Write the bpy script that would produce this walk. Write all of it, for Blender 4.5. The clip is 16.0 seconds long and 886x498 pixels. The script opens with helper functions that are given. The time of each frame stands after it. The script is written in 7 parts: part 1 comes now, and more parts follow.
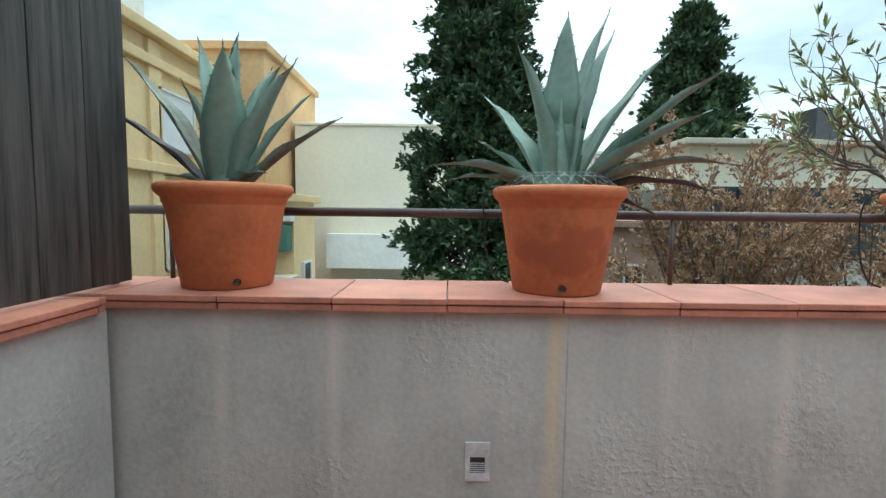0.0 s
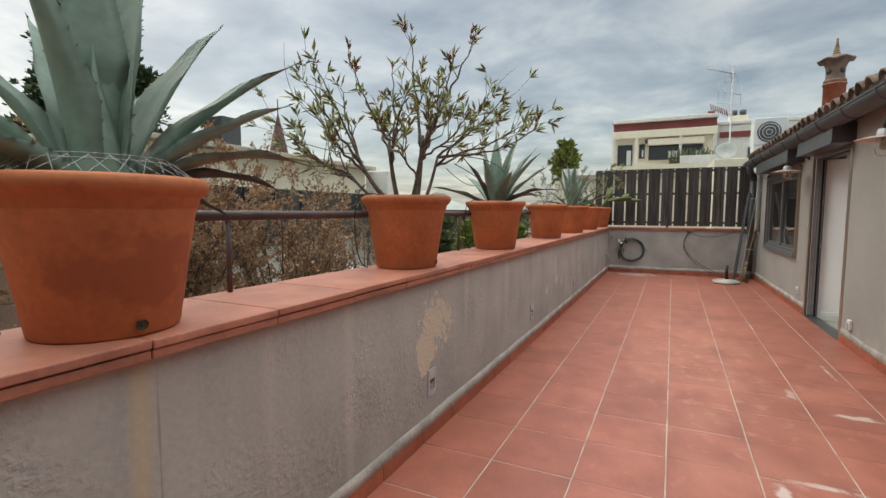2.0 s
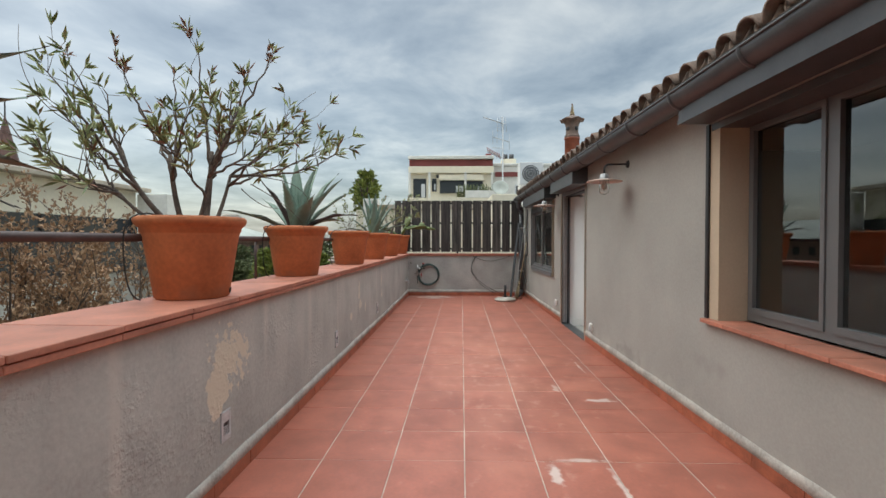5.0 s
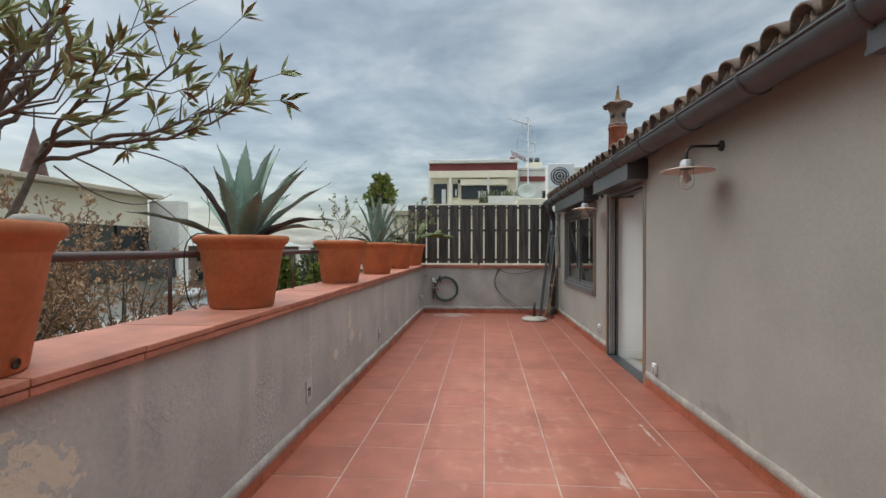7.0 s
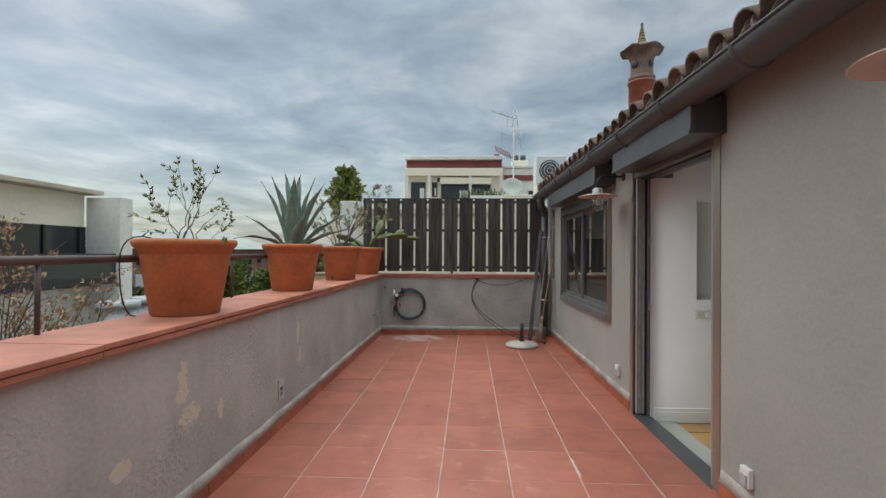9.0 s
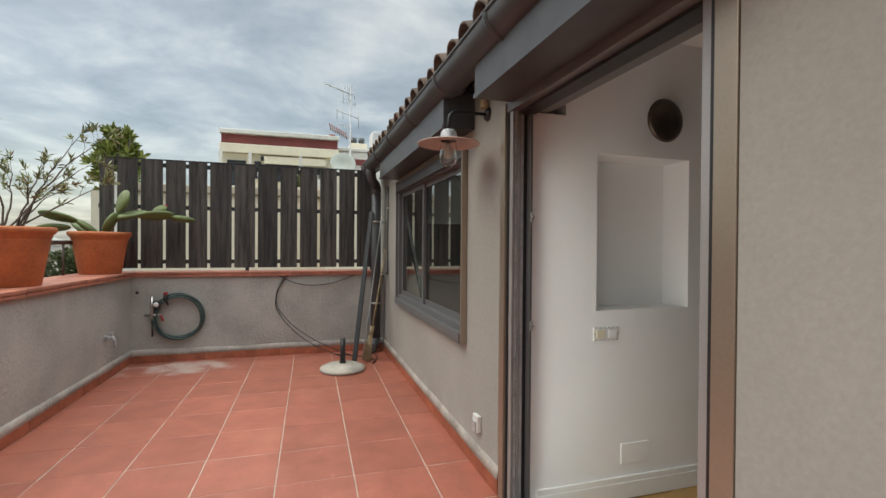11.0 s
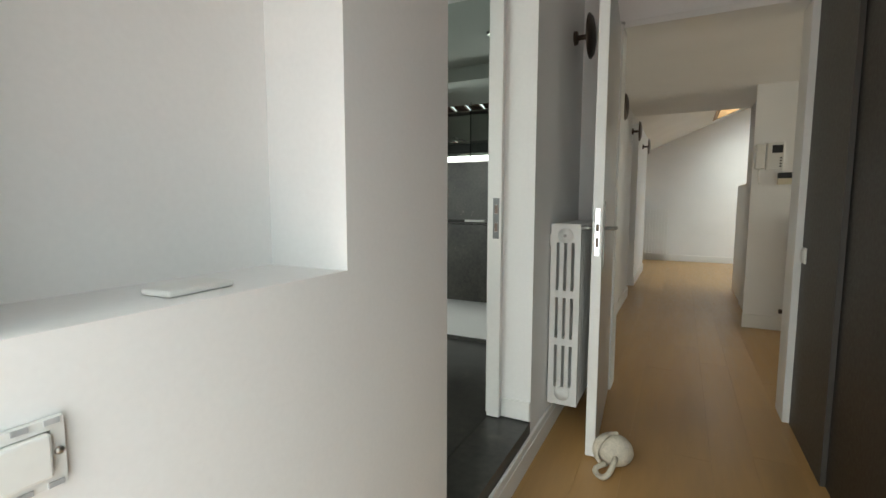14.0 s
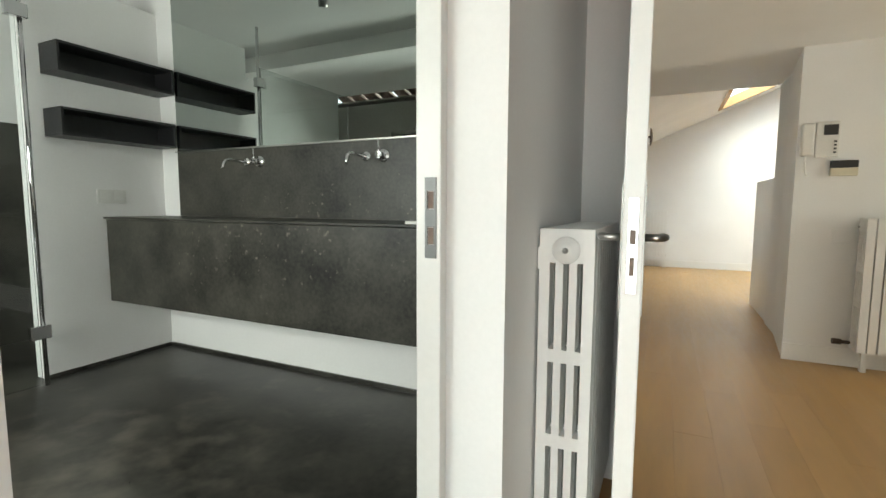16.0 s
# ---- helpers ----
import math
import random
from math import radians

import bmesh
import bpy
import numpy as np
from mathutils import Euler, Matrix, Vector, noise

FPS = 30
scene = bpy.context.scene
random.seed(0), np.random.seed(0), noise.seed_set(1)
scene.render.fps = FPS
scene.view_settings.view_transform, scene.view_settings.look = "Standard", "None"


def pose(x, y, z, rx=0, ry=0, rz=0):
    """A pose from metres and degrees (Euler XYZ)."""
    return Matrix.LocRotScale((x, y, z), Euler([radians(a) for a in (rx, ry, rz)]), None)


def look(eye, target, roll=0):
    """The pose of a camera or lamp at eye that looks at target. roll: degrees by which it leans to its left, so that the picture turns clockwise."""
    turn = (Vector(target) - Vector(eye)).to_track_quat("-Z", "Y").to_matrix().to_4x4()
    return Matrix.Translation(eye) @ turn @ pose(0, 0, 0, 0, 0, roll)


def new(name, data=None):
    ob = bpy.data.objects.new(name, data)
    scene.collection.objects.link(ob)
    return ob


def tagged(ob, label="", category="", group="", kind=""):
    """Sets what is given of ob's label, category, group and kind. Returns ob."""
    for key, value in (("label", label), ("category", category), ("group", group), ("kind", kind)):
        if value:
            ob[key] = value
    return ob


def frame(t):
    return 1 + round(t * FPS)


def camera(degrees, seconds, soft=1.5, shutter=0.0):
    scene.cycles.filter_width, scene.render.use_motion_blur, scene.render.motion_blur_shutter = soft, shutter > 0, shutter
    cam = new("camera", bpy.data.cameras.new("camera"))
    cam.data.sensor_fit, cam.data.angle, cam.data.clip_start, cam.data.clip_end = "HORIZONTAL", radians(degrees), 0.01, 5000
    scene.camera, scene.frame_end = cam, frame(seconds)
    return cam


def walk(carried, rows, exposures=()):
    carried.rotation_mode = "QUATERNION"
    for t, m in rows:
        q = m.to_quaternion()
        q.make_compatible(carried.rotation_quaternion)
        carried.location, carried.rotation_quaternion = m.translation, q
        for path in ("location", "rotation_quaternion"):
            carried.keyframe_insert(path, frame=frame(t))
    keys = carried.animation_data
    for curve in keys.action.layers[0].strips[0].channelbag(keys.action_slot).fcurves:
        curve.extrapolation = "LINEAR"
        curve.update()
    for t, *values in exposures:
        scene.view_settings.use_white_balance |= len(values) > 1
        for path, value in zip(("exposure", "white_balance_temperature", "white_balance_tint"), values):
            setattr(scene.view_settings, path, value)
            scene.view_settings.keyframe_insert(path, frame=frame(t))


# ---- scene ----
cam = camera(87.15, 16.0)
ROWS = [
    (0.0, -0.0311, 0.0866, 1.3503, -0.266, -4.537, -0.694),
    (0.5, -0.2124, 0.2696, 1.3484, -19.007, -4.523, -0.509),
    (1.0, -0.3080, 0.4302, 1.3582, -34.552, -4.442, -0.384),
    (1.5, -0.3335, 0.5478, 1.3659, -51.494, -4.480, -0.277),
    (2.0, -0.3354, 0.6173, 1.3644, -64.939, -4.622, -0.130),
    (2.5, -0.3628, 0.6329, 1.3726, -76.986, -4.684, 0.014),
    (3.0, -0.4013, 0.6330, 1.3684, -87.697, -4.700, 0.086),
    (5.5, -0.2880, 0.6192, 1.3279, -88.088, -0.210, -0.083),
    (6.0, 0.0658, 0.6292, 1.3320, -86.383, -0.234, -0.185),
    (6.5, 0.5181, 0.6274, 1.3721, -85.977, -0.191, -0.114),
    (7.0, 1.0070, 0.5723, 1.3840, -86.052, -0.138, -0.074),
    (7.5, 1.5271, 0.5381, 1.3793, -86.097, -0.195, -0.111),
    (8.0, 2.0499, 0.4872, 1.4045, -85.979, -0.207, -0.131),
    (10.5, 4.5357, 0.0300, 1.3545, -100.146, 0.506, -0.485),
    (11.0, 4.9583, -0.1220, 1.3462, -107.016, -0.483, -0.415),
    (11.5, 5.3663, -0.2655, 1.3550, -114.064, -1.905, -0.277),
    (12.0, 5.7364, -0.4784, 1.3657, -122.985, -2.884, -0.080),
    (12.5, 6.0493, -0.6857, 1.3650, -131.824, -3.921, -0.103),
    (13.0, 6.2688, -0.9319, 1.2693, -140.751, -4.123, -0.079),
    (13.5, 6.4261, -1.2601, 1.1403, -148.571, -4.899, -0.165),
    (14.0, 6.5413, -1.5489, 1.1271, -152.963, -5.621, -0.104),
    (14.5, 6.5950, -1.8950, 1.0578, -155.104, -5.760, -0.115),
    (15.0, 6.6399, -2.1293, 1.0567, -155.197, -5.578, -0.230),
    (15.5, 6.7275, -2.3600, 1.0840, -155.190, -5.518, -0.282),
    (16.0, 6.8009, -2.5760, 1.0893, -154.490, -5.406, -0.233),
]
EXPOSURES = [(0.0, 0.7, 6100, -8), (0.5, 0.5, 6700, -2), (1.0, 0.25, 7800, 7), (1.5, 0.2, 7800, 8), (2.0, 0.2, 7500, 6), (2.5, 0.2, 7300, 5), (3.0, 0.3, 7200, 4), (5.5, 0.25, 7000, 4), (8.0, 0.05, 6900, 4), (10.5, 0.2, 7100, 5), (11.5, 0.6, 7700, 5), (12.0, 0.9, 6700, -2), (12.5, 1.2, 6700, -3), (13.0, 1.25, 6600, -3), (13.5, 1.35, 6700, -2), (14.0, 1.65, 6900, -1), (14.5, 2.05, 6900, 0), (15.0, 2.3, 7000, -1), (15.5, 2.45, 7000, -2), (16.0, 2.48, 7000, -1)]
walk(cam, [(t, pose(x, y, z, 90 + pitch, roll, yaw)) for t, x, y, z, yaw, pitch, roll in ROWS], EXPOSURES)

# ---- world, sun, exposure ----
world = bpy.data.worlds.new("World")
scene.world = world
world.use_nodes = True
wn, wl = world.node_tree.nodes, world.node_tree.links
sky = wn.new("ShaderNodeTexSky")
sky.sky_type, sky.sun_disc = "NISHITA", False
sky.sun_elevation, sky.sun_rotation = radians(45), radians(8)
sky.dust_density, sky.ozone_density = 2.0, 2.0
tco = wn.new("ShaderNodeTexCoord")
sep = wn.new("ShaderNodeSeparateXYZ")
wl.new(tco.outputs["Generated"], sep.inputs[0])
# cloud deck: directions projected on a flat layer
addz = wn.new("ShaderNodeMath"); addz.operation = "ADD"; addz.inputs[1].default_value = 0.12
absz = wn.new("ShaderNodeMath"); absz.operation = "MAXIMUM"; absz.inputs[1].default_value = 0.0
wl.new(sep.outputs[2], absz.inputs[0]); wl.new(absz.outputs[0], addz.inputs[0])
dx = wn.new("ShaderNodeMath"); dx.operation = "DIVIDE"
dy = wn.new("ShaderNodeMath"); dy.operation = "DIVIDE"
wl.new(sep.outputs[0], dx.inputs[0]); wl.new(addz.outputs[0], dx.inputs[1])
wl.new(sep.outputs[1], dy.inputs[0]); wl.new(addz.outputs[0], dy.inputs[1])
com = wn.new("ShaderNodeCombineXYZ")
wl.new(dx.outputs[0], com.inputs[0]); wl.new(dy.outputs[0], com.inputs[1])
cn = wn.new("ShaderNodeTexNoise")
cn.inputs["Scale"].default_value, cn.inputs["Detail"].default_value, cn.inputs["Roughness"].default_value = 1.7, 9.0, 0.57
cn.inputs["Distortion"].default_value = 0.25
wl.new(com.outputs[0], cn.inputs["Vector"])
cr = wn.new("ShaderNodeValToRGB")
cr.color_ramp.elements[0].position, cr.color_ramp.elements[0].color = 0.33, (0.22, 0.26, 0.31, 1)
cr.color_ramp.elements[1].position, cr.color_ramp.elements[1].color = 0.72, (0.78, 0.81, 0.84, 1)
e = cr.color_ramp.elements.new(0.5); e.color = (0.40, 0.45, 0.51, 1)
wl.new(cn.outputs["Fac"], cr.inputs["Fac"])
bgc = wn.new("ShaderNodeBackground")
zen = wn.new("ShaderNodeMapRange")
zen.inputs["From Min"].default_value, zen.inputs["From Max"].default_value = 0.45, 1.0
zen.inputs["To Min"].default_value, zen.inputs["To Max"].default_value = 0.56, 5.2
wl.new(absz.outputs[0], zen.inputs["Value"]); wl.new(zen.outputs[0], bgc.inputs[1])
wl.new(cr.outputs[0], bgc.inputs[0])
bgs = wn.new("ShaderNodeBackground"); bgs.inputs[1].default_value = 0.06
wl.new(sky.outputs[0], bgs.inputs[0])
addw = wn.new("ShaderNodeAddShader")
wl.new(bgc.outputs[0], addw.inputs[0]); wl.new(bgs.outputs[0], addw.inputs[1])
wl.new(addw.outputs[0], wn["World Output"].inputs["Surface"])
sun = new("sun", bpy.data.lights.new("sun", "SUN"))
sun.data.energy, sun.data.angle, sun.data.color = 0.5, radians(50), (1.0, 0.98, 0.95)
sun.matrix_world = look((0.14 * 14, 14, 14.1), (0, 0, 0))


# ---- materials ----
def mat(name, base, rough=0.6, metal=0.0, var=0.12, scale=6.0, fine=60.0, bump=0.15, alt=None, rand=0.0, spec=0.5, stretch=None, bdist=0.004):
    """Base colour varied at two scales, with relief; rand varies whole pieces."""
    m = bpy.data.materials.new(name)
    m.use_nodes = True
    n, l = m.node_tree.nodes, m.node_tree.links
    b = n["Principled BSDF"]
    b.inputs["Roughness"].default_value, b.inputs["Metallic"].default_value = rough, metal
    b.inputs["Specular IOR Level"].default_value = spec
    geo = n.new("ShaderNodeNewGeometry")
    src = geo.outputs["Position"]
    if stretch:
        mp = n.new("ShaderNodeMapping")
        mp.inputs["Scale"].default_value = stretch
        l.new(src, mp.inputs["Vector"])
        src = mp.outputs[0]
    a = n.new("ShaderNodeTexNoise")
    a.inputs["Scale"].default_value, a.inputs["Detail"].default_value = scale, 6
    f = n.new("ShaderNodeTexNoise")
    f.inputs["Scale"].default_value, f.inputs["Detail"].default_value = fine, 4
    l.new(src, a.inputs["Vector"]); l.new(src, f.inputs["Vector"])
    mixn = n.new("ShaderNodeMath"); mixn.operation = "MULTIPLY_ADD"
    mixn.inputs[1].default_value = 0.35
    l.new(f.outputs["Fac"], mixn.inputs[0])
    sc = n.new("ShaderNodeMath"); sc.operation = "MULTIPLY"; sc.inputs[1].default_value = 0.65
    l.new(a.outputs["Fac"], sc.inputs[0]); l.new(sc.outputs[0], mixn.inputs[2])
    r = n.new("ShaderNodeValToRGB")
    lo = alt or tuple(c * (1 - 2.2 * var) for c in base)
    hi = tuple(min(1, c * (1 + 1.3 * var)) for c in base)
    r.color_ramp.elements[0].position, r.color_ramp.elements[0].color = 0.32, (*lo, 1)
    r.color_ramp.elements[1].position, r.color_ramp.elements[1].color = 0.68, (*hi, 1)
    l.new(mixn.outputs[0], r.inputs["Fac"])
    out = r.outputs[0]
    if rand:
        oi = n.new("ShaderNodeObjectInfo")
        mr = n.new("ShaderNodeMapRange")
        mr.inputs["To Min"].default_value, mr.inputs["To Max"].default_value = 1 - rand, 1 + rand
        l.new(oi.outputs["Random"], mr.inputs["Value"])
        hs = n.new("ShaderNodeHueSaturation")
        l.new(mr.outputs[0], hs.inputs["Value"]); l.new(out, hs.inputs["Color"])
        out = hs.outputs[0]
    l.new(out, b.inputs["Base Color"])
    if bump:
        bp = n.new("ShaderNodeBump")
        bp.inputs["Strength"].default_value, bp.inputs["Distance"].default_value = bump, bdist
        l.new(mixn.outputs[0], bp.inputs["Height"]); l.new(bp.outputs[0], b.inputs["Normal"])
    if not metal:
        rr = n.new("ShaderNodeMapRange")
        rr.inputs["To Min"].default_value, rr.inputs["To Max"].default_value = max(0.02, rough - 0.1), min(1, rough + 0.1)
        l.new(f.outputs["Fac"], rr.inputs["Value"]); l.new(rr.outputs[0], b.inputs["Roughness"])
    return m


def glass_mat(name, tint=(1, 1, 1), rough=0.0):
    m = bpy.data.materials.new(name)
    m.use_nodes = True
    b = m.node_tree.nodes["Principled BSDF"]
    b.inputs["Base Color"].default_value = (*tint, 1)
    b.inputs["Roughness"].default_value, b.inputs["Transmission Weight"].default_value, b.inputs["IOR"].default_value = rough, 1.0, 1.45
    return m


def masked(m, centre, radii, colour, lo=0.45, hi=0.6, scale=9.0, vertical=False, amount=1.0):
    """Lays a stain of ragged outline over the base colour, in an ellipse in world space."""
    n, l = m.node_tree.nodes, m.node_tree.links
    b = n["Principled BSDF"]
    old = b.inputs["Base Color"].links[0].from_socket
    geo = n.new("ShaderNodeNewGeometry")
    mp = n.new("ShaderNodeMapping"); mp.vector_type = "TEXTURE"
    mp.inputs["Location"].default_value, mp.inputs["Scale"].default_value = centre, radii
    l.new(geo.outputs["Position"], mp.inputs["Vector"])
    ln = n.new("ShaderNodeVectorMath"); ln.operation = "LENGTH"
    l.new(mp.outputs[0], ln.inputs[0])
    nz = n.new("ShaderNodeTexNoise")
    nz.inputs["Scale"].default_value, nz.inputs["Detail"].default_value = scale, 6
    if vertical:
        sm = n.new("ShaderNodeMapping"); sm.inputs["Scale"].default_value = (1, 1, 0.08)
        l.new(geo.outputs["Position"], sm.inputs["Vector"]); l.new(sm.outputs[0], nz.inputs["Vector"])
    else:
        l.new(geo.outputs["Position"], nz.inputs["Vector"])
    inv = n.new("ShaderNodeMath"); inv.operation = "MULTIPLY_ADD"
    inv.inputs[1].default_value, inv.inputs[2].default_value = -0.5, 0.5
    l.new(ln.outputs["Value"], inv.inputs[0])
    ad = n.new("ShaderNodeMath"); ad.operation = "ADD"
    l.new(inv.outputs[0], ad.inputs[0]); l.new(nz.outputs["Fac"], ad.inputs[1])
    mr = n.new("ShaderNodeMapRange")
    mr.inputs["From Min"].default_value, mr.inputs["From Max"].default_value, mr.inputs["To Max"].default_value = lo, hi, amount
    l.new(ad.outputs[0], mr.inputs["Value"])
    mx = n.new("ShaderNodeMix"); mx.data_type = "RGBA"
    l.new(mr.outputs[0], mx.inputs["Factor"]); l.new(old, mx.inputs[6])
    mx.inputs[7].default_value = (*colour, 1)
    l.new(mx.outputs[2], b.inputs["Base Color"])
    return m


M_PLASTER = mat("plaster_grey", (0.40, 0.388, 0.358), 0.9, var=0.12, scale=2.2, fine=45, bump=0.75, bdist=0.006)
M_HOUSE = mat("plaster_house", (0.35, 0.342, 0.313), 0.9, var=0.08, scale=1.1, fine=70, bump=0.4, bdist=0.004)
M_TILE = mat("terracotta_floor", (0.40, 0.130, 0.088), 0.42, var=0.11, scale=4.5, fine=40, bump=0.25, rand=0.09)
M_COPE = mat("terracotta_coping", (0.46, 0.175, 0.115), 0.55, var=0.16, scale=5, fine=60, bump=0.15, rand=0.10)
M_SKIRT = mat("terracotta_skirting", (0.40, 0.12, 0.065), 0.55, var=0.2, scale=6, fine=50, bump=0.15, rand=0.15)
M_GROUT = mat("grout", (0.55, 0.46, 0.39), 0.9, var=0.2, scale=5, fine=90)
M_MORTAR = mat("mortar", (0.44, 0.41, 0.37), 0.95, var=0.2, scale=5, fine=60, bump=0.6, bdist=0.01)
M_POT = mat("terracotta_pot", (0.52, 0.165, 0.065), 0.75, var=0.13, scale=5, fine=40, bump=0.2, rand=0.06)
M_SOIL = mat("soil", (0.09, 0.06, 0.04), 0.95, var=0.3, scale=20, fine=120, bump=0.8, bdist=0.02)
M_RAIL = mat("rusty_rail_paint", (0.085, 0.05, 0.045), 0.5, var=0.2, scale=8, fine=70, bump=0.2)
M_ALU = mat("grey_aluminium", (0.17, 0.172, 0.175), 0.4, 0.3, var=0.05, scale=3, fine=120, bump=0.03)
M_ALUBR = mat("bronze_aluminium", (0.36, 0.30, 0.235), 0.35, 0.6, var=0.06, scale=3, fine=120, bump=0.03)
M_GUT = mat("gutter_grey", (0.07, 0.073, 0.078), 0.4, var=0.12, scale=6, fine=80, bump=0.08)
M_BLACK = mat("black_plastic", (0.02, 0.02, 0.022), 0.45, var=0.15, scale=8, fine=80, bump=0.05)
M_BOARD = mat("weathered_dark_board", (0.062, 0.053, 0.047), 0.7, var=0.42, scale=3, fine=14, bump=0.5, rand=0.3, stretch=(9, 9, 0.5), bdist=0.008)
M_WHITE = mat("white_wall_paint", (0.82, 0.81, 0.80), 0.75, var=0.02, scale=2, fine=90, bump=0.08)
M_TRIM = mat("white_gloss_paint", (0.80, 0.79, 0.77), 0.35, var=0.02, scale=3, fine=60, bump=0.03)
M_OAK = mat("oak_floor", (0.42, 0.245, 0.092), 0.36, var=0.06, scale=1.6, fine=9, bump=0.0, rand=0.04, stretch=(5, 0.7, 5))
M_CONC = mat("black_microcement", (0.044, 0.042, 0.036), 0.33, var=0.43, scale=2.6, fine=30, bump=0.08)
M_STONE = mat("dark_slate", (0.047, 0.044, 0.036), 0.42, var=0.42, scale=4.5, fine=60, bump=0.1)
M_CHROME = mat("chrome", (0.75, 0.75, 0.76), 0.08, 1.0, var=0.02, bump=0)
M_STEEL = mat("brushed_steel", (0.45, 0.44, 0.42), 0.3, 1.0, var=0.06, bump=0.03)
M_GALV = mat("galvanised", (0.50, 0.51, 0.52), 0.45, 0.25, var=0.15, scale=20, bump=0.05)
M_DARKWALL = mat("very_dark_brown", (0.026, 0.021, 0.019), 0.45, var=0.1, scale=3, fine=50, bump=0.05)
M_WARD = mat("grey_brown_lacquer", (0.055, 0.048, 0.042), 0.5, var=0.06, scale=3, fine=50, bump=0.04)
M_GLASS = glass_mat("window_glass", (0.93, 0.96, 0.95))
# dark tint and raised IOR stand in for shaded rooms behind strong reflections
M_DIMPANE = glass_mat("dimmed_window_glass", (0.42, 0.45, 0.44))
M_DIMPANE.node_tree.nodes["Principled BSDF"].inputs["IOR"].default_value = 1.85
M_CLEAR = glass_mat("lamp_glass", (0.97, 0.98, 0.97))
M_MIRROR = mat("mirror", (0.56, 0.61, 0.58), 0.0, 1.0, var=0.0, bump=0)
M_BARREL = mat("clay_roof_tile", (0.20, 0.14, 0.11), 0.85, var=0.33, scale=9, fine=60, bump=0.5, rand=0.25, alt=(0.09, 0.07, 0.06))
# parapet: pale run-off below the coping joints, an ochre streak, a flaked patch, ragged darker grey towards the foot
masked(M_PLASTER, (5, 1.85, 0.95), (12, 0.2, 0.75), (0.53, 0.50, 0.45), 0.62, 0.90, 7.0, True, 0.32)
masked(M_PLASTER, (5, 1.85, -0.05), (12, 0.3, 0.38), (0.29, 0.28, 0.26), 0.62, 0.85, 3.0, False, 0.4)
for jx in (-0.89, -0.446, 0.886, 1.33, 2.66, 3.55, 4.44, 5.77, 6.66):
    masked(M_PLASTER, (jx, 1.85, 0.9), (0.05, 0.2, 1.0), (0.56, 0.51, 0.45), 0.55, 0.95, 14.0, True, 0.5)
masked(M_PLASTER, (0.425, 1.85, 0.6), (0.045, 0.2, 1.1), (0.52, 0.42, 0.27), 0.50, 0.95, 12.0, True, 0.9)
masked(M_PLASTER, (2.19, 1.85, 0.69), (0.31, 0.3, 0.23), (0.60, 0.52, 0.41), 0.67, 0.70, 22.0)
masked(M_PLASTER, (0.472, 1.85, 0.45), (0.0045, 0.3, 0.6), (0.10, 0.095, 0.09), 0.45, 0.75, 5.0, False, 0.35)
masked(M_PLASTER, (2.06, 1.85, 0.55), (0.15, 0.3, 0.20), (0.60, 0.52, 0.41), 0.66, 0.69, 16.0)
for jx, jz, jw, jh in ((5.45, 0.69, 0.06, 0.16), (5.52, 0.52, 0.10, 0.07), (5.03, 0.45, 0.08, 0.06), (7.08, 0.70, 0.05, 0.15), (7.12, 0.48, 0.08, 0.09), (5.82, 0.46, 0.05, 0.08)):
    masked(M_PLASTER, (jx, 1.80, jz), (jw, 0.4, jh), (0.56, 0.50, 0.41), 0.66, 0.68, 26.0)
masked(M_POT, (0.45, 1.86, 1.20), (0.22, 0.2, 0.15), (0.33, 0.095, 0.045), 0.62, 0.72, 9.0, False, 0.65)
masked(M_POT, (5, 2.0, 1.04), (8, 0.6, 0.09), (0.36, 0.16, 0.09), 0.72, 0.95, 9.0, False, 0.6)
masked(M_HOUSE, (4.35, -1.15, 0.2), (0.55, 0.2, 0.16), (0.25, 0.24, 0.22), 0.72, 0.92, 8.0, False, 0.6)
masked(M_HOUSE, (2.9, -1.15, 0.45), (0.5, 0.2, 0.2), (0.27, 0.26, 0.24), 0.80, 1.0, 7.0, False, 0.5)
masked(M_HOUSE, (5.0, -1.15, 0.1), (9.0, 0.2, 0.22), (0.45, 0.43, 0.38), 0.72, 1.0, 5.0, False, 0.4)
masked(M_STONE, (8.5, -4.4, 0.9), (3.0, 1.0, 1.2), (0.20, 0.18, 0.145), 1.02, 1.12, 34.0, False, 0.8)
masked(M_CONC, (8.6, -3.2, 0.1), (2.5, 2.5, 1.0), (0.13, 0.115, 0.095), 0.85, 1.12, 7.0, False, 0.7)
# floor: lime bloom by the house wall and by the end wall
for lx, ly, lw, lh in ((2.47, -0.15, 0.035, 0.24), (2.05, -0.30, 0.44, 0.03), (2.30, 0.03, 0.17, 0.055), (3.85, -0.31, 0.15, 0.04), (3.54, -0.63, 0.06, 0.18), (4.6, -0.72, 0.3, 0.02), (6.2, -0.4, 0.25, 0.02)):
    masked(M_TILE, (lx, ly, 0), (lw, lh, 0.3), (0.68, 0.56, 0.50), 0.60, 0.84, 16.0, False, 0.8)
masked(M_TILE, (4.5, 0.2, 0), (11.0, 4.0, 0.3), (0.23, 0.062, 0.036), 0.92, 1.16, 5.5, False, 0.35)
masked(M_TILE, (4.5, 0.2, 0), (11.0, 4.0, 0.3), (0.56, 0.34, 0.26), 1.0, 1.2, 9.0, False, 0.5)
masked(M_TILE, (10.6, 1.1, 0), (0.45, 0.8, 0.3), (0.62, 0.51, 0.46), 0.66, 0.9, 4.5, False, 0.7)
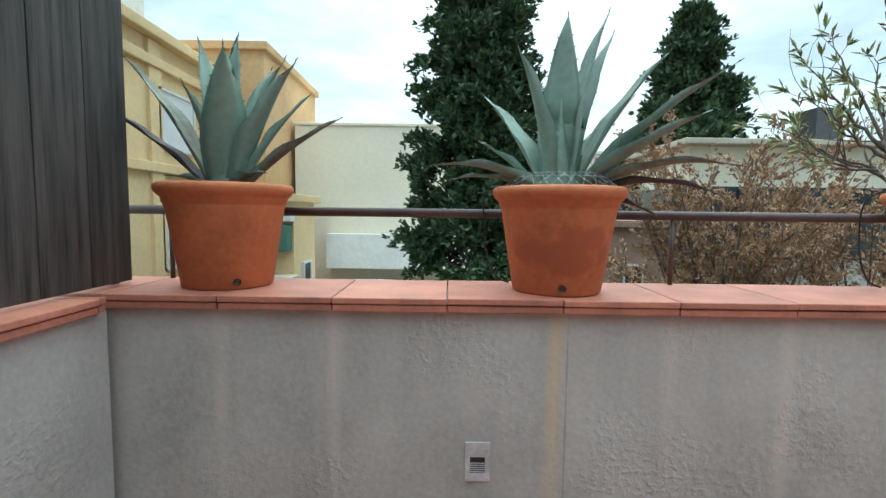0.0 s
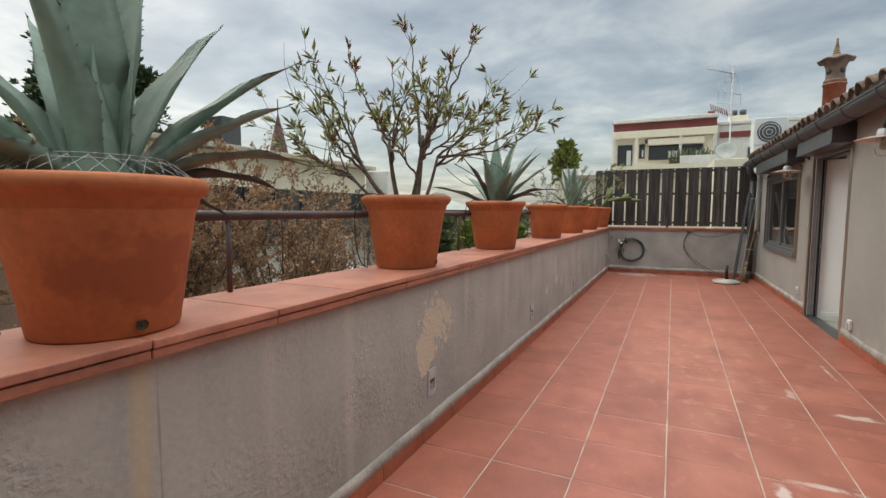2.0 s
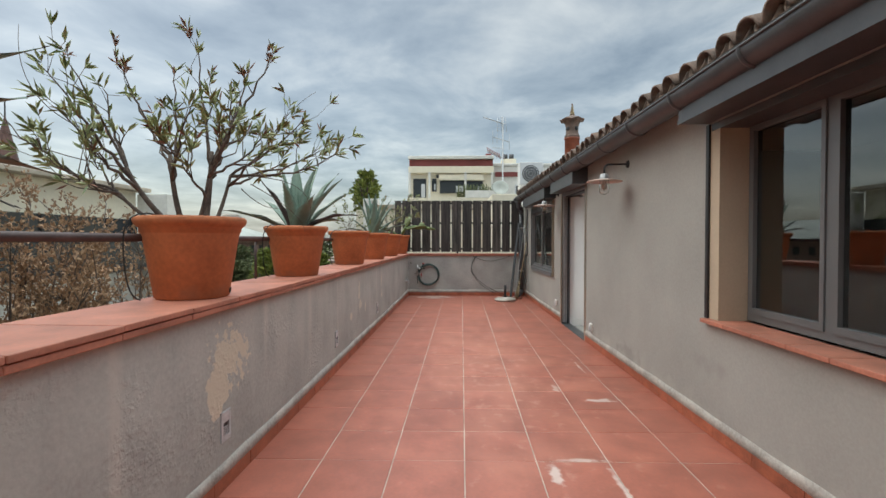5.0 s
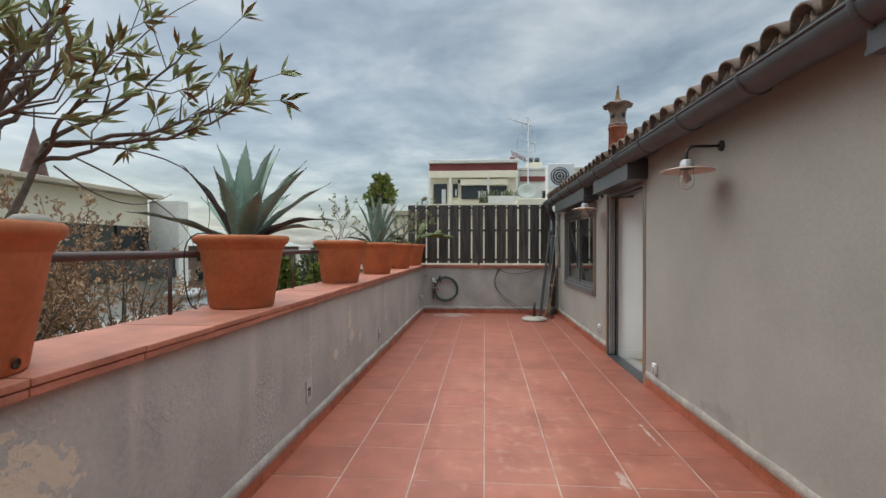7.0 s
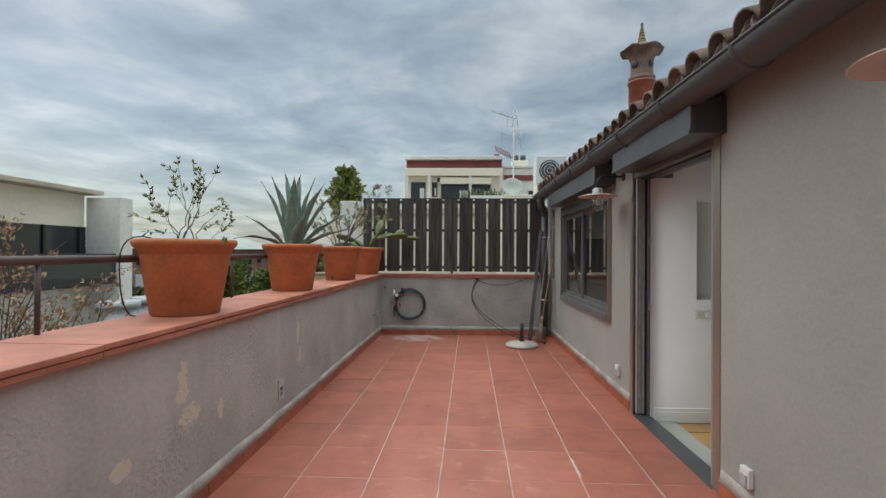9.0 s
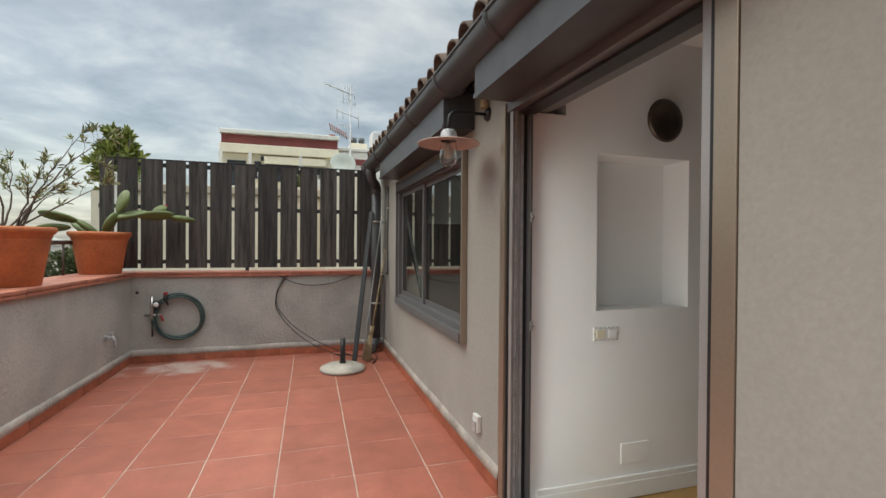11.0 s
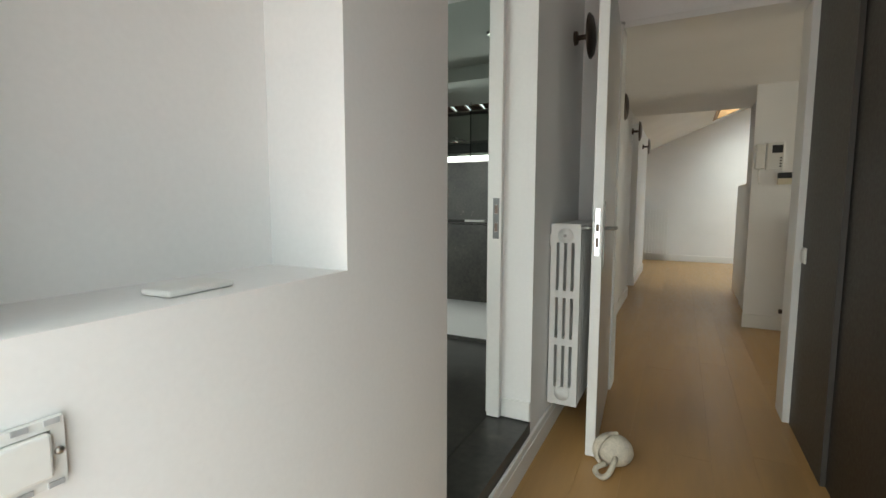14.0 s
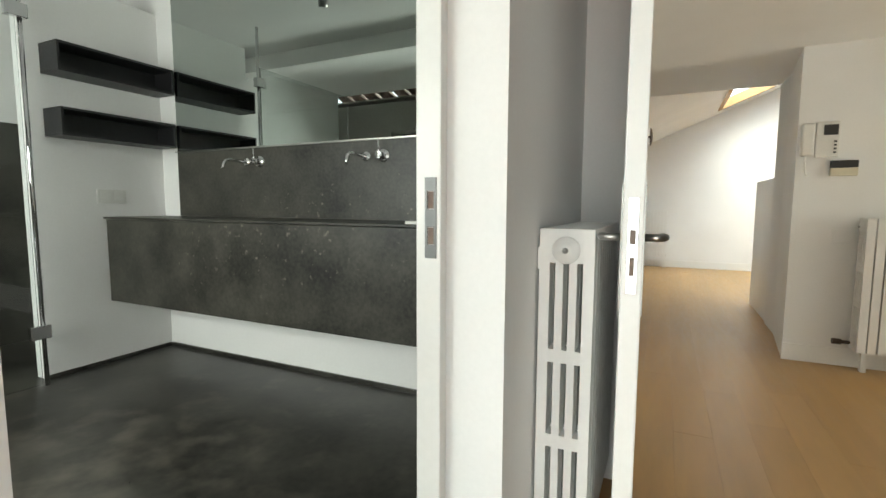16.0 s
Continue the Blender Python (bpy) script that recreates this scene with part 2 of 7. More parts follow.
masked(M_TILE, (5.0, 0.2, 0), (7.0, 1.6, 0.3), (0.58, 0.24, 0.16), 0.75, 1.1, 2.2, False, 0.5)
M_REVEAL = mat("beige_reveal", (0.50, 0.40, 0.29), 0.7, var=0.05, scale=3, fine=60, bump=0.08)


# ---- mesh helpers ----
def V(*a):
    return Vector(a)


def add_box(bm, x0, x1, y0, y1, z0, z1, bev=0.0):
    vs = [bm.verts.new((x, y, z)) for x in (x0, x1) for y in (y0, y1) for z in (z0, z1)]
    idx = [(0, 1, 3, 2), (4, 6, 7, 5), (0, 4, 5, 1), (2, 3, 7, 6), (0, 2, 6, 4), (1, 5, 7, 3)]
    fs = [bm.faces.new([vs[i] for i in q]) for q in idx]
    if bev:
        es = list({e for f in fs for e in f.edges})
        bmesh.ops.bevel(bm, geom=es, offset=bev, segments=2, profile=0.5, affect="EDGES")
    return bm


def box(x0, x1, y0, y1, z0, z1, bev=0.0):
    return add_box(bmesh.new(), min(x0, x1), max(x0, x1), min(y0, y1), max(y0, y1), min(z0, z1), max(z0, z1), bev)


def add_tube(bm, pts, radii, seg=10, cap=True, flat=None):
    """A tube through pts; radii one number or one per point."""
    pts = [Vector(p) for p in pts]
    if not hasattr(radii, "__len__"):
        radii = [radii] * len(pts)
    rings = []
    up = None
    for i, p in enumerate(pts):
        d = (pts[min(i + 1, len(pts) - 1)] - pts[max(i - 1, 0)]).normalized()
        if up is None:
            up = V(0, 0, 1) if abs(d.z) < 0.9 else V(1, 0, 0)
        side = d.cross(up).normalized()
        up = side.cross(d).normalized()
        rings.append([bm.verts.new(p + radii[i] * (math.cos(a) * side + math.sin(a) * up)) for a in [2 * math.pi * k / seg for k in range(seg)]])
    for r0, r1 in zip(rings, rings[1:]):
        for k in range(seg):
            f = bm.faces.new((r0[k], r0[(k + 1) % seg], r1[(k + 1) % seg], r1[k]))
            f.smooth = True
    if cap:
        bm.faces.new(rings[0][::-1])
        bm.faces.new(rings[-1])
    return bm


def tube(pts, radii, seg=10, cap=True):
    return add_tube(bmesh.new(), pts, radii, seg, cap)


def add_lathe(bm, profile, seg=32, at=(0, 0, 0), close=False):
    """Turns (radius, height) pairs round the z axis."""
    rings = []
    for r, z in profile:
        rings.append([bm.verts.new((at[0] + r * math.cos(2 * math.pi * k / seg), at[1] + r * math.sin(2 * math.pi * k / seg), at[2] + z)) for k in range(seg)])
    for r0, r1 in zip(rings, rings[1:]):
        for k in range(seg):
            f = bm.faces.new((r0[k], r0[(k + 1) % seg], r1[(k + 1) % seg], r1[k]))
            f.smooth = True
    if close:
        bm.faces.new(rings[0][::-1])
        bm.faces.new(rings[-1])
    return bm


def lathe(profile, seg=32, at=(0, 0, 0), close=False):
    return add_lathe(bmesh.new(), profile, seg, at, close)


def arc(p0, p1, p2, n=8):
    """Points of a curve from p0 over p1 to p2."""
    p0, p1, p2 = Vector(p0), Vector(p1), Vector(p2)
    return [(1 - s) ** 2 * p0 + 2 * s * (1 - s) * p1 + s * s * p2 for s in [k / n for k in range(n + 1)]]


def mesh_of(name, bm, material):
    me = bpy.data.meshes.new(name)
    bmesh.ops.recalc_face_normals(bm, faces=bm.faces)
    bm.to_mesh(me)
    bm.free()
    me.materials.append(material)
    return me


def thing(name, bm, material, label="", category="", group="", kind="", m=None):
    ob = new(name, mesh_of(name, bm, material))
    if m is not None:
        ob.matrix_basis = m
    return tagged(ob, label, category, group, kind)


def root(name, m, label, category, group="", kind=""):
    ob = new(name)
    ob.empty_display_size = 0.1
    ob.matrix_basis = m
    return tagged(ob, label, category, group, kind)


def part(name, bm, material, parent, label=""):
    ob = new(name, mesh_of(name, bm, material))
    ob.parent = parent
    return tagged(ob, label)


def structure(name, bm, material, label, category):
    return thing(name, bm, material, label, category, "", "structure")


def wall_bm(u0, u1, z0, z1, a0, a1, axis, holes):
    """A wall along x (axis 'x', between y=a0..a1) or y, with rectangular holes (u0, u1, z0, z1)."""
    bm = bmesh.new()
    us = sorted({u0, u1, *[h[0] for h in holes], *[h[1] for h in holes]})
    zs = sorted({z0, z1, *[h[2] for h in holes], *[h[3] for h in holes]})
    us = [u for u in us if u0 <= u <= u1]
    zs = [z for z in zs if z0 <= z <= z1]
    solid = {}
    for i in range(len(us) - 1):
        for j in range(len(zs) - 1):
            uc, zc = (us[i] + us[i + 1]) / 2, (zs[j] + zs[j + 1]) / 2
            solid[i, j] = not any(h[0] < uc < h[1] and h[2] < zc < h[3] for h in holes)
    cache = {}

    def v(u, z, a):
        k = (u, z, a)
        if k not in cache:
            cache[k] = bm.verts.new((u, a, z) if axis == "x" else (a, u, z))
        return cache[k]
    for (i, j), s in solid.items():
        if not s:
            continue
        c = [(us[i], zs[j]), (us[i + 1], zs[j]), (us[i + 1], zs[j + 1]), (us[i], zs[j + 1])]
        for a in (a0, a1):
            bm.faces.new([v(u, z, a) for u, z in c])
        for k, (di, dj) in enumerate(((0, -1), (1, 0), (0, 1), (-1, 0))):
            if not solid.get((i + di, j + dj), False):
                p, q = c[k], c[(k + 1) % 4]
                bm.faces.new([v(*p, a0), v(*q, a0), v(*q, a1), v(*p, a1)])
    return bm


def blisters(m, strength=0.42):
    """Peeling, blistered render in loose areas."""
    n, l = m.node_tree.nodes, m.node_tree.links
    b = n["Principled BSDF"]
    geo = n.new("ShaderNodeNewGeometry")
    big = n.new("ShaderNodeTexNoise"); big.inputs["Scale"].default_value = 1.7
    fine = n.new("ShaderNodeTexNoise"); fine.inputs["Scale"].default_value, fine.inputs["Detail"].default_value = 38, 4
    l.new(geo.outputs["Position"], big.inputs["Vector"]); l.new(geo.outputs["Position"], fine.inputs["Vector"])
    g1 = n.new("ShaderNodeMapRange"); g1.inputs["From Min"].default_value, g1.inputs["From Max"].default_value = 0.52, 0.66
    g2 = n.new("ShaderNodeMapRange"); g2.inputs["From Min"].default_value, g2.inputs["From Max"].default_value = 0.46, 0.66
    l.new(big.outputs["Fac"], g1.inputs["Value"]); l.new(fine.outputs["Fac"], g2.inputs["Value"])
    mu = n.new("ShaderNodeMath"); mu.operation = "MULTIPLY"
    l.new(g1.outputs[0], mu.inputs[0]); l.new(g2.outputs[0], mu.inputs[1])
    bp = n.new("ShaderNodeBump"); bp.inputs["Strength"].default_value, bp.inputs["Distance"].default_value = strength, 0.010
    l.new(mu.outputs[0], bp.inputs["Height"])
    l.new(b.inputs["Normal"].links[0].from_socket, bp.inputs["Normal"]); l.new(bp.outputs[0], b.inputs["Normal"])


blisters(M_PLASTER)


def leaf_mat(name, a, b_, rough=0.55, dry=None, dry_share=0.0):
    m = bpy.data.materials.new(name)
    m.use_nodes = True
    n, l = m.node_tree.nodes, m.node_tree.links
    b = n["Principled BSDF"]
    b.inputs["Roughness"].default_value = rough
    geo = n.new("ShaderNodeNewGeometry")
    r = n.new("ShaderNodeValToRGB")
    r.color_ramp.elements[0].color, r.color_ramp.elements[1].color = (*a, 1), (*b_, 1)
    r.color_ramp.elements[1].position = 0.98 - dry_share if dry else 1.0
    if dry:
        e_ = r.color_ramp.elements.new(1.0 - dry_share); e_.color = (*dry, 1)
    l.new(geo.outputs["Random Per Island"], r.inputs["Fac"])
    l.new(r.outputs[0], b.inputs["Base Color"])
    return m


M_AGAVE = mat("agave_leaf", (0.20, 0.275, 0.215), 0.5, var=0.16, scale=3.5, fine=30, bump=0.1, rand=0.12)
M_AGDRY = mat("agave_dry_leaf", (0.075, 0.06, 0.055), 0.7, var=0.35, scale=8, fine=40, bump=0.3)
M_AGBRN = mat("agave_browning_leaf", (0.15, 0.175, 0.125), 0.6, var=0.35, scale=6, fine=30, bump=0.2, alt=(0.07, 0.058, 0.045))
M_THORN = mat("agave_thorn", (0.07, 0.045, 0.03), 0.6, bump=0)
M_TWIG = mat("grey_brown_bark", (0.14, 0.105, 0.085), 0.85, var=0.25, scale=15, fine=60, bump=0.4)
M_OLEAF = leaf_mat("oleander_leaves", (0.17, 0.215, 0.085), (0.40, 0.41, 0.20), 0.5, (0.26, 0.12, 0.075), 0.05)
M_ODRY = leaf_mat("oleander_dry_heads", (0.20, 0.09, 0.06), (0.34, 0.19, 0.13), 0.7)
M_CYP = leaf_mat("cypress_foliage", (0.018, 0.038, 0.016), (0.075, 0.125, 0.045), 0.7)
M_TAM = leaf_mat("tamarisk_foliage", (0.30, 0.16, 0.085), (0.46, 0.30, 0.18), 0.8)
M_BUSH = leaf_mat("bright_bush_foliage", (0.07, 0.11, 0.02), (0.27, 0.29, 0.06), 0.6)
M_TREEG = leaf_mat("distant_tree_foliage", (0.05, 0.07, 0.028), (0.14, 0.15, 0.06), 0.8)
M_PAD = mat("succulent_pad", (0.14, 0.18, 0.06), 0.5, var=0.2, scale=8, fine=40, bump=0.1)
M_FRUIT = mat("red_cactus_fruit", (0.30, 0.03, 0.05), 0.5, var=0.1, bump=0)
M_YEL = mat("yellow_render", (0.68, 0.50, 0.27), 0.9, var=0.08, scale=0.6, fine=8, bump=0.1)
M_CREAM = mat("cream_render", (0.80, 0.73, 0.58), 0.9, var=0.06, scale=0.3, fine=6, bump=0.1)
M_PALE = mat("pale_render", (0.74, 0.72, 0.67), 0.9, var=0.10, scale=0.4, fine=6, bump=0.1)
M_BEIGE = mat("beige_concrete", (0.52, 0.45, 0.36), 0.9, var=0.12, scale=0.6, fine=8, bump=0.1)
M_REDB = mat("dark_red_band", (0.23, 0.055, 0.05), 0.7, var=0.1, scale=1, fine=10, bump=0.05)
M_BRICK = mat("far_brick", (0.30, 0.19, 0.14), 0.9, var=0.15, scale=1.5, fine=12, bump=0.1)
M_ROOFG = mat("grey_green_roof", (0.40, 0.42, 0.38), 0.8, var=0.1, scale=0.5, fine=5, bump=0.05)
M_DGLASS = mat("dark_window_glass", (0.03, 0.035, 0.04), 0.05, var=0.1, scale=0.5, fine=3, bump=0)
M_SHUT = mat("white_shutter", (0.62, 0.63, 0.64), 0.6, var=0.06, scale=2, fine=30, bump=0.05)
M_GROUND = mat("ground_earth", (0.20, 0.18, 0.15), 0.95, var=0.25, scale=0.1, fine=2, bump=0.2)
M_CABLE = mat("black_cable", (0.02, 0.02, 0.02), 0.5, var=0.1, bump=0)
M_HOSE = mat("dark_green_hose", (0.05, 0.085, 0.08), 0.4, var=0.15, scale=10, fine=60, bump=0.05)
M_PLAST = mat("ivory_plastic", (0.66, 0.60, 0.46), 0.4, var=0.03, bump=0.02)
M_WPLAST = mat("white_plastic", (0.74, 0.73, 0.70), 0.4, var=0.03, bump=0.02)
M_BASE = mat("cast_stone", (0.48, 0.44, 0.38), 0.85, var=0.15, scale=8, fine=60, bump=0.3)
M_STRAW = mat("broom_straw", (0.40, 0.31, 0.19), 0.9, var=0.25, scale=8, fine=80, bump=0.4)
M_RED = mat("red_plastic", (0.35, 0.03, 0.03), 0.4, bump=0)
M_ROPE = mat("cream_cotton_rope", (0.62, 0.56, 0.46), 0.95, var=0.12, scale=30, fine=150, bump=0.6)
M_IRON = mat("aged_bronze", (0.10, 0.075, 0.06), 0.4, 0.8, var=0.15, scale=10, bump=0.05)
M_WIRE = mat("white_wire", (0.55, 0.57, 0.57), 0.5, 0.3, bump=0)
M_BULB = mat("frosted_bulb", (0.75, 0.70, 0.64), 0.5, var=0.03, bump=0)
M_ENAMEL = mat("pinkish_enamel", (0.55, 0.42, 0.36), 0.4, var=0.06, scale=8, bump=0.03)


# ---- terrace: main dimensions ----
PY, HY, WX, EX = 1.855, -1.15, -1.31, 10.92      # inner faces: parapet, house, west wall, end wall
COPE_Z = 1.02
DOOR = (5.84, 7.245, -0.02, 2.09)
WIN1 = (0.75, 2.935, 0.775, 2.13)
WIN2 = (7.80, 9.96, 0.745, 2.0)
CW, CE, CF = 5.96, 7.11, -0.035                  # corridor: west face, east face, floor
BATH_Y1, BATH_X1, BATH_F = -4.57, 9.78, 0.14
BDOOR = (-3.54, -2.69, 0.14, 2.17)
NICHE = (-2.258, -1.645, 0.997, 1.842)
SKYLIGHT = (4.6, 6.1, -11.6, -9.2)

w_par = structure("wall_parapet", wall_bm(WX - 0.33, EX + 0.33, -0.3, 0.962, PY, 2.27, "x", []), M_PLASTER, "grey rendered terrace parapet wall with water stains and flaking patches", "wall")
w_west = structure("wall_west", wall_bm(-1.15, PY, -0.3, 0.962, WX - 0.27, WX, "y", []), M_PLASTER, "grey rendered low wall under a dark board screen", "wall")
w_end = structure("wall_end", wall_bm(HY, PY, -0.3, 0.962, EX, EX + 0.27, "y", []), M_PLASTER, "grey rendered low end wall of the terrace", "wall")
w_house = structure("wall_house", wall_bm(WX - 0.3, EX + 0.3, -0.3, 2.36, HY - 0.3, HY, "x", [DOOR, WIN1, WIN2]), M_HOUSE, "warm grey rendered house wall along the terrace", "wall")
w_floor = structure("floor", box(WX, EX, HY, PY, -0.12, -0.0032), M_GROUT, "pale grout bed under square terracotta terrace tiles", "floor")

# cement fillets above the skirting
def fillet(name, p0, p1, inward, label):
    bm = bmesh.new()
    n_ = 40
    ring = []
    for k in range(n_ + 1):
        p = Vector(p0).lerp(Vector(p1), k / n_)
        wob = 0.012 * noise.noise(p * 3.0)
        prof = [(0.0, 0.145 + wob), (0.004, 0.143 + wob), (0.016, 0.083), (0.0, 0.075)]
        ring.append([bm.verts.new(p + Vector(inward) * a + V(0, 0, b)) for a, b in prof])
    for a, b in zip(ring, ring[1:]):
        for j in range(3):
            f = bm.faces.new((a[j], a[j + 1], b[j + 1], b[j]))
            f.smooth = True
    return structure(name, bm, M_MORTAR, label, "trim")


fillet("trim_parapet", (WX, PY, 0), (EX, PY, 0), (0, -1, 0), "rough grey cement fillet above parapet skirting")
fillet("trim_end", (EX, HY, 0), (EX, PY, 0), (-1, 0, 0), "rough grey cement fillet above end skirting")
fillet("trim_house", (DOOR[1] + 0.01, HY, 0), (EX, HY, 0), (0, 1, 0), "rough grey cement fillet above house skirting")
fillet("trim_house_near", (WX, HY, 0), (DOOR[0] - 0.01, HY, 0), (0, 1, 0), "rough grey cement fillet above house skirting")

# interior shell
# one very dark brown face along the whole west side
structure("wall_corridor_west", wall_bm(-4.56, HY - 0.3, CF, 2.75, CW - 0.15, CW, "y", []), M_DARKWALL, "very dark brown west side of the corridor", "wall")
w_cor = structure("wall_corridor_east", wall_bm(-4.7, HY - 0.3, CF, 2.9, CE, CE + 0.2, "y", [(BDOOR[0], BDOOR[1], CF, BDOOR[3]), NICHE]), M_WHITE, "white painted corridor wall with a deep niche", "wall")
structure("wall_corridor_end", box(CE, DOOR[1] - 0.004, HY - 0.3, HY - 0.108, CF, DOOR[3] - 0.06), M_WHITE, "white painted wall end by the terrace door", "wall")
structure("wall_niche", box(CE + 0.2, CE + 0.24, NICHE[0] - 0.1, NICHE[1] + 0.1, NICHE[2] - 0.1, NICHE[3] + 0.1), M_WHITE, "white painted back of the corridor niche", "wall")
structure("step_bath", box(CE, CE + 0.2, BDOOR[0], BDOOR[1], CF, BATH_F - 0.004), M_CONC, "black micro-cement threshold step of the bathroom", "step")
w_oak = structure("floor_corridor", box(2.3, CE + 0.5, -12.3, HY - 0.127, CF - 0.1, CF - 0.006), M_OAK, "varnished oak plank floor", "floor")
structure("floor_bath", box(CE + 0.2, BATH_X1 + 1.0, BATH_Y1, HY - 0.3, BATH_F - 0.14, BATH_F), M_CONC, "clouded black micro-cement bathroom floor", "floor")
structure("wall_bath_south", wall_bm(CE + 0.2, BATH_X1 + 1.2, 0, 2.75, BATH_Y1 - 0.15, BATH_Y1, "x", []), M_WHITE, "white painted bathroom wall behind the vanity", "wall")
structure("wall_bath_east", box(BATH_X1, BATH_X1 + 0.1, BATH_Y1, -3.86, BATH_F, 2.28), M_WHITE, "white painted bathroom partition with two dark shelves", "wall")
structure("wall_bath_far", wall_bm(BATH_Y1, HY - 0.3, 0, 2.75, BATH_X1 + 1.0, BATH_X1 + 1.2, "y", []), M_WHITE, "white painted wall behind the shower", "wall")
bm_c = box(CE + 0.2, BATH_X1 + 1.0, BATH_Y1, HY - 0.3, 2.5, 2.58)
add_box(bm_c, CE + 0.2, BATH_X1 + 1.0, -3.15, -2.98, 2.36, 2.498)
structure("ceiling_bath", bm_c, M_WHITE, "white bathroom ceiling with a shallow beam", "ceiling")
bm_c = bmesh.new()
add_box(bm_c, CW - 0.2, CE + 0.2, -4.7, HY - 0.3, 2.5, 2.6)
structure("ceiling_corridor", bm_c, M_WHITE, "white corridor ceiling", "ceiling")
structure("wall_inner_door", wall_bm(CW - 0.2, CE, CF, 2.5, -4.68, -4.52, "x", [(5.99, 6.90, CF, 2.17)]), M_WHITE, "white wall round the inner doorway", "wall")
structure("wall_hall_far", wall_bm(2.3, CE + 0.5, CF, 3.6, -12.3, -12.1, "x", []), M_WHITE, "white far wall of the hall", "wall")
# both openings are assumed and out of view; the nearer holds the fill lamp
structure("wall_hall_west", wall_bm(-12.3, -4.56, CF, 3.6, 2.1, 2.3, "y", [(-6.5, -4.9, 0.4, 2.0), (-10.4, -9.6, 1.0, 1.8)]), M_WHITE, "white side wall of the hall with two assumed, unseen openings", "wall")
structure("wall_hall_east", wall_bm(-12.3, -4.7, CF, 2.75, CE + 0.32, CE + 0.5, "y", []), M_WHITE, "white hall wall behind shallow piers", "wall")
for y0, y1 in ((-7.75, -4.7), (-10.35, -8.6)):
    structure("wall_hall_pier", box(CE + 0.0, CE + 0.318, y0, y1, CF, 2.6), M_WHITE, "white projecting pier along the hall", "wall")
# hall pier with a chamfered corner
bm = bmesh.new()
poly = [(3.2, -6.70), (5.98, -6.70), (5.895, -7.5), (5.895, -7.9), (3.2, -7.9)]
lo = [bm.verts.new((x, y, CF)) for x, y in poly]
hi = [bm.verts.new((x, y, 2.75)) for x, y in poly]
bm.faces.new(lo[::-1]); bm.faces.new(hi)
for k in range(len(poly)):
    bm.faces.new((lo[k], lo[(k + 1) % 5], hi[(k + 1) % 5], hi[k]))
structure("wall_hall_intercom", bm, M_WHITE, "white wall block carrying the intercom", "wall")
structure("wall_hall_low", box(5.3, 5.885, -8.9, -7.9, CF, 1.36, 0.01), M_TRIM, "white low wall with a rounded top", "wall")
structure("wall_hall_north", box(2.3, CW - 0.2, -4.7, -4.56, CF, 2.75), M_WHITE, "white wall beside the inner doorway", "wall")
# hall ceiling: low flat part, then a slope rising to the west, pierced by the roof window
bm = bmesh.new()
add_box(bm, 2.3, CE + 0.5, -7.9, -4.68, 2.2, 2.3)
structure("ceiling_hall", bm, M_WHITE, "low white hall ceiling", "ceiling")
bm = bmesh.new()
xs, ys = [2.3, SKYLIGHT[0], SKYLIGHT[1], CE + 0.5], [-12.2, SKYLIGHT[2], SKYLIGHT[3], -7.9]
hz = lambda x: 2.28 + (7.0 - x) * 0.42
for a in range(3):
    for b in range(3):
        if (a, b) == (1, 1):
            continue
        q = [(xs[a], ys[b]), (xs[a + 1], ys[b]), (xs[a + 1], ys[b + 1]), (xs[a], ys[b + 1])]
        l_ = [bm.verts.new((x, y, hz(x))) for x, y in q]
        u_ = [bm.verts.new((x, y, hz(x) + 0.12)) for x, y in q]
        bm.faces.new(l_); bm.faces.new(u_[::-1])
        for k in range(4):
            bm.faces.new((l_[k], u_[k], u_[(k + 1) % 4], l_[(k + 1) % 4]))
structure("ceiling_slope", bm, M_WHITE, "sloping white attic ceiling with a roof window", "ceiling")
bm = bmesh.new()
for x0, x1, y0, y1 in ((SKYLIGHT[0], SKYLIGHT[0] + 0.06, SKYLIGHT[2], SKYLIGHT[3]), (SKYLIGHT[1] - 0.06, SKYLIGHT[1], SKYLIGHT[2], SKYLIGHT[3]), (SKYLIGHT[0] + 0.06, SKYLIGHT[1] - 0.06, SKYLIGHT[2], SKYLIGHT[2] + 0.06), (SKYLIGHT[0] + 0.06, SKYLIGHT[1] - 0.06, SKYLIGHT[3] - 0.06, SKYLIGHT[3])):
    v_ = [bm.verts.new((x, y, hz(x) + d)) for d in (-0.02, 0.13) for x, y in ((x0, y0), (x1, y0), (x1, y1), (x0, y1))]
    for q in ((0, 1, 2, 3), (7, 6, 5, 4), (0, 4, 5, 1), (1, 5, 6, 2), (2, 6, 7, 3), (3, 7, 4, 0)):
        bm.faces.new([v_[i] for i in q])
structure("window_roof", bm, mat("pine_frame", (0.48, 0.27, 0.11), 0.5, var=0.15, scale=4, fine=30), "pine roof window frame in the hall slope", "window")
structure("wall_hall_gable", wall_bm(2.3, CE + 0.5, 2.3, 4.5, -7.9, -7.82, "x", []), M_WHITE, "white upstand above the low ceiling", "wall")
# room behind the first window
structure("wall_room_back", wall_bm(-1.6, CW - 0.15, -0.3, 2.75, -4.56, -4.4, "x", []), M_WHITE, "white back wall of the unlit room", "wall")
structure("wall_room_west", wall_bm(-4.4, HY - 0.3, -0.3, 2.75, -1.6, -1.4, "y", []), M_WHITE, "white side wall of the unlit room", "wall")
structure("floor_room", box(-1.4, CW - 0.15, -4.4, HY - 0.3, -0.2, CF), M_OAK, "oak floor of the unlit room", "floor")
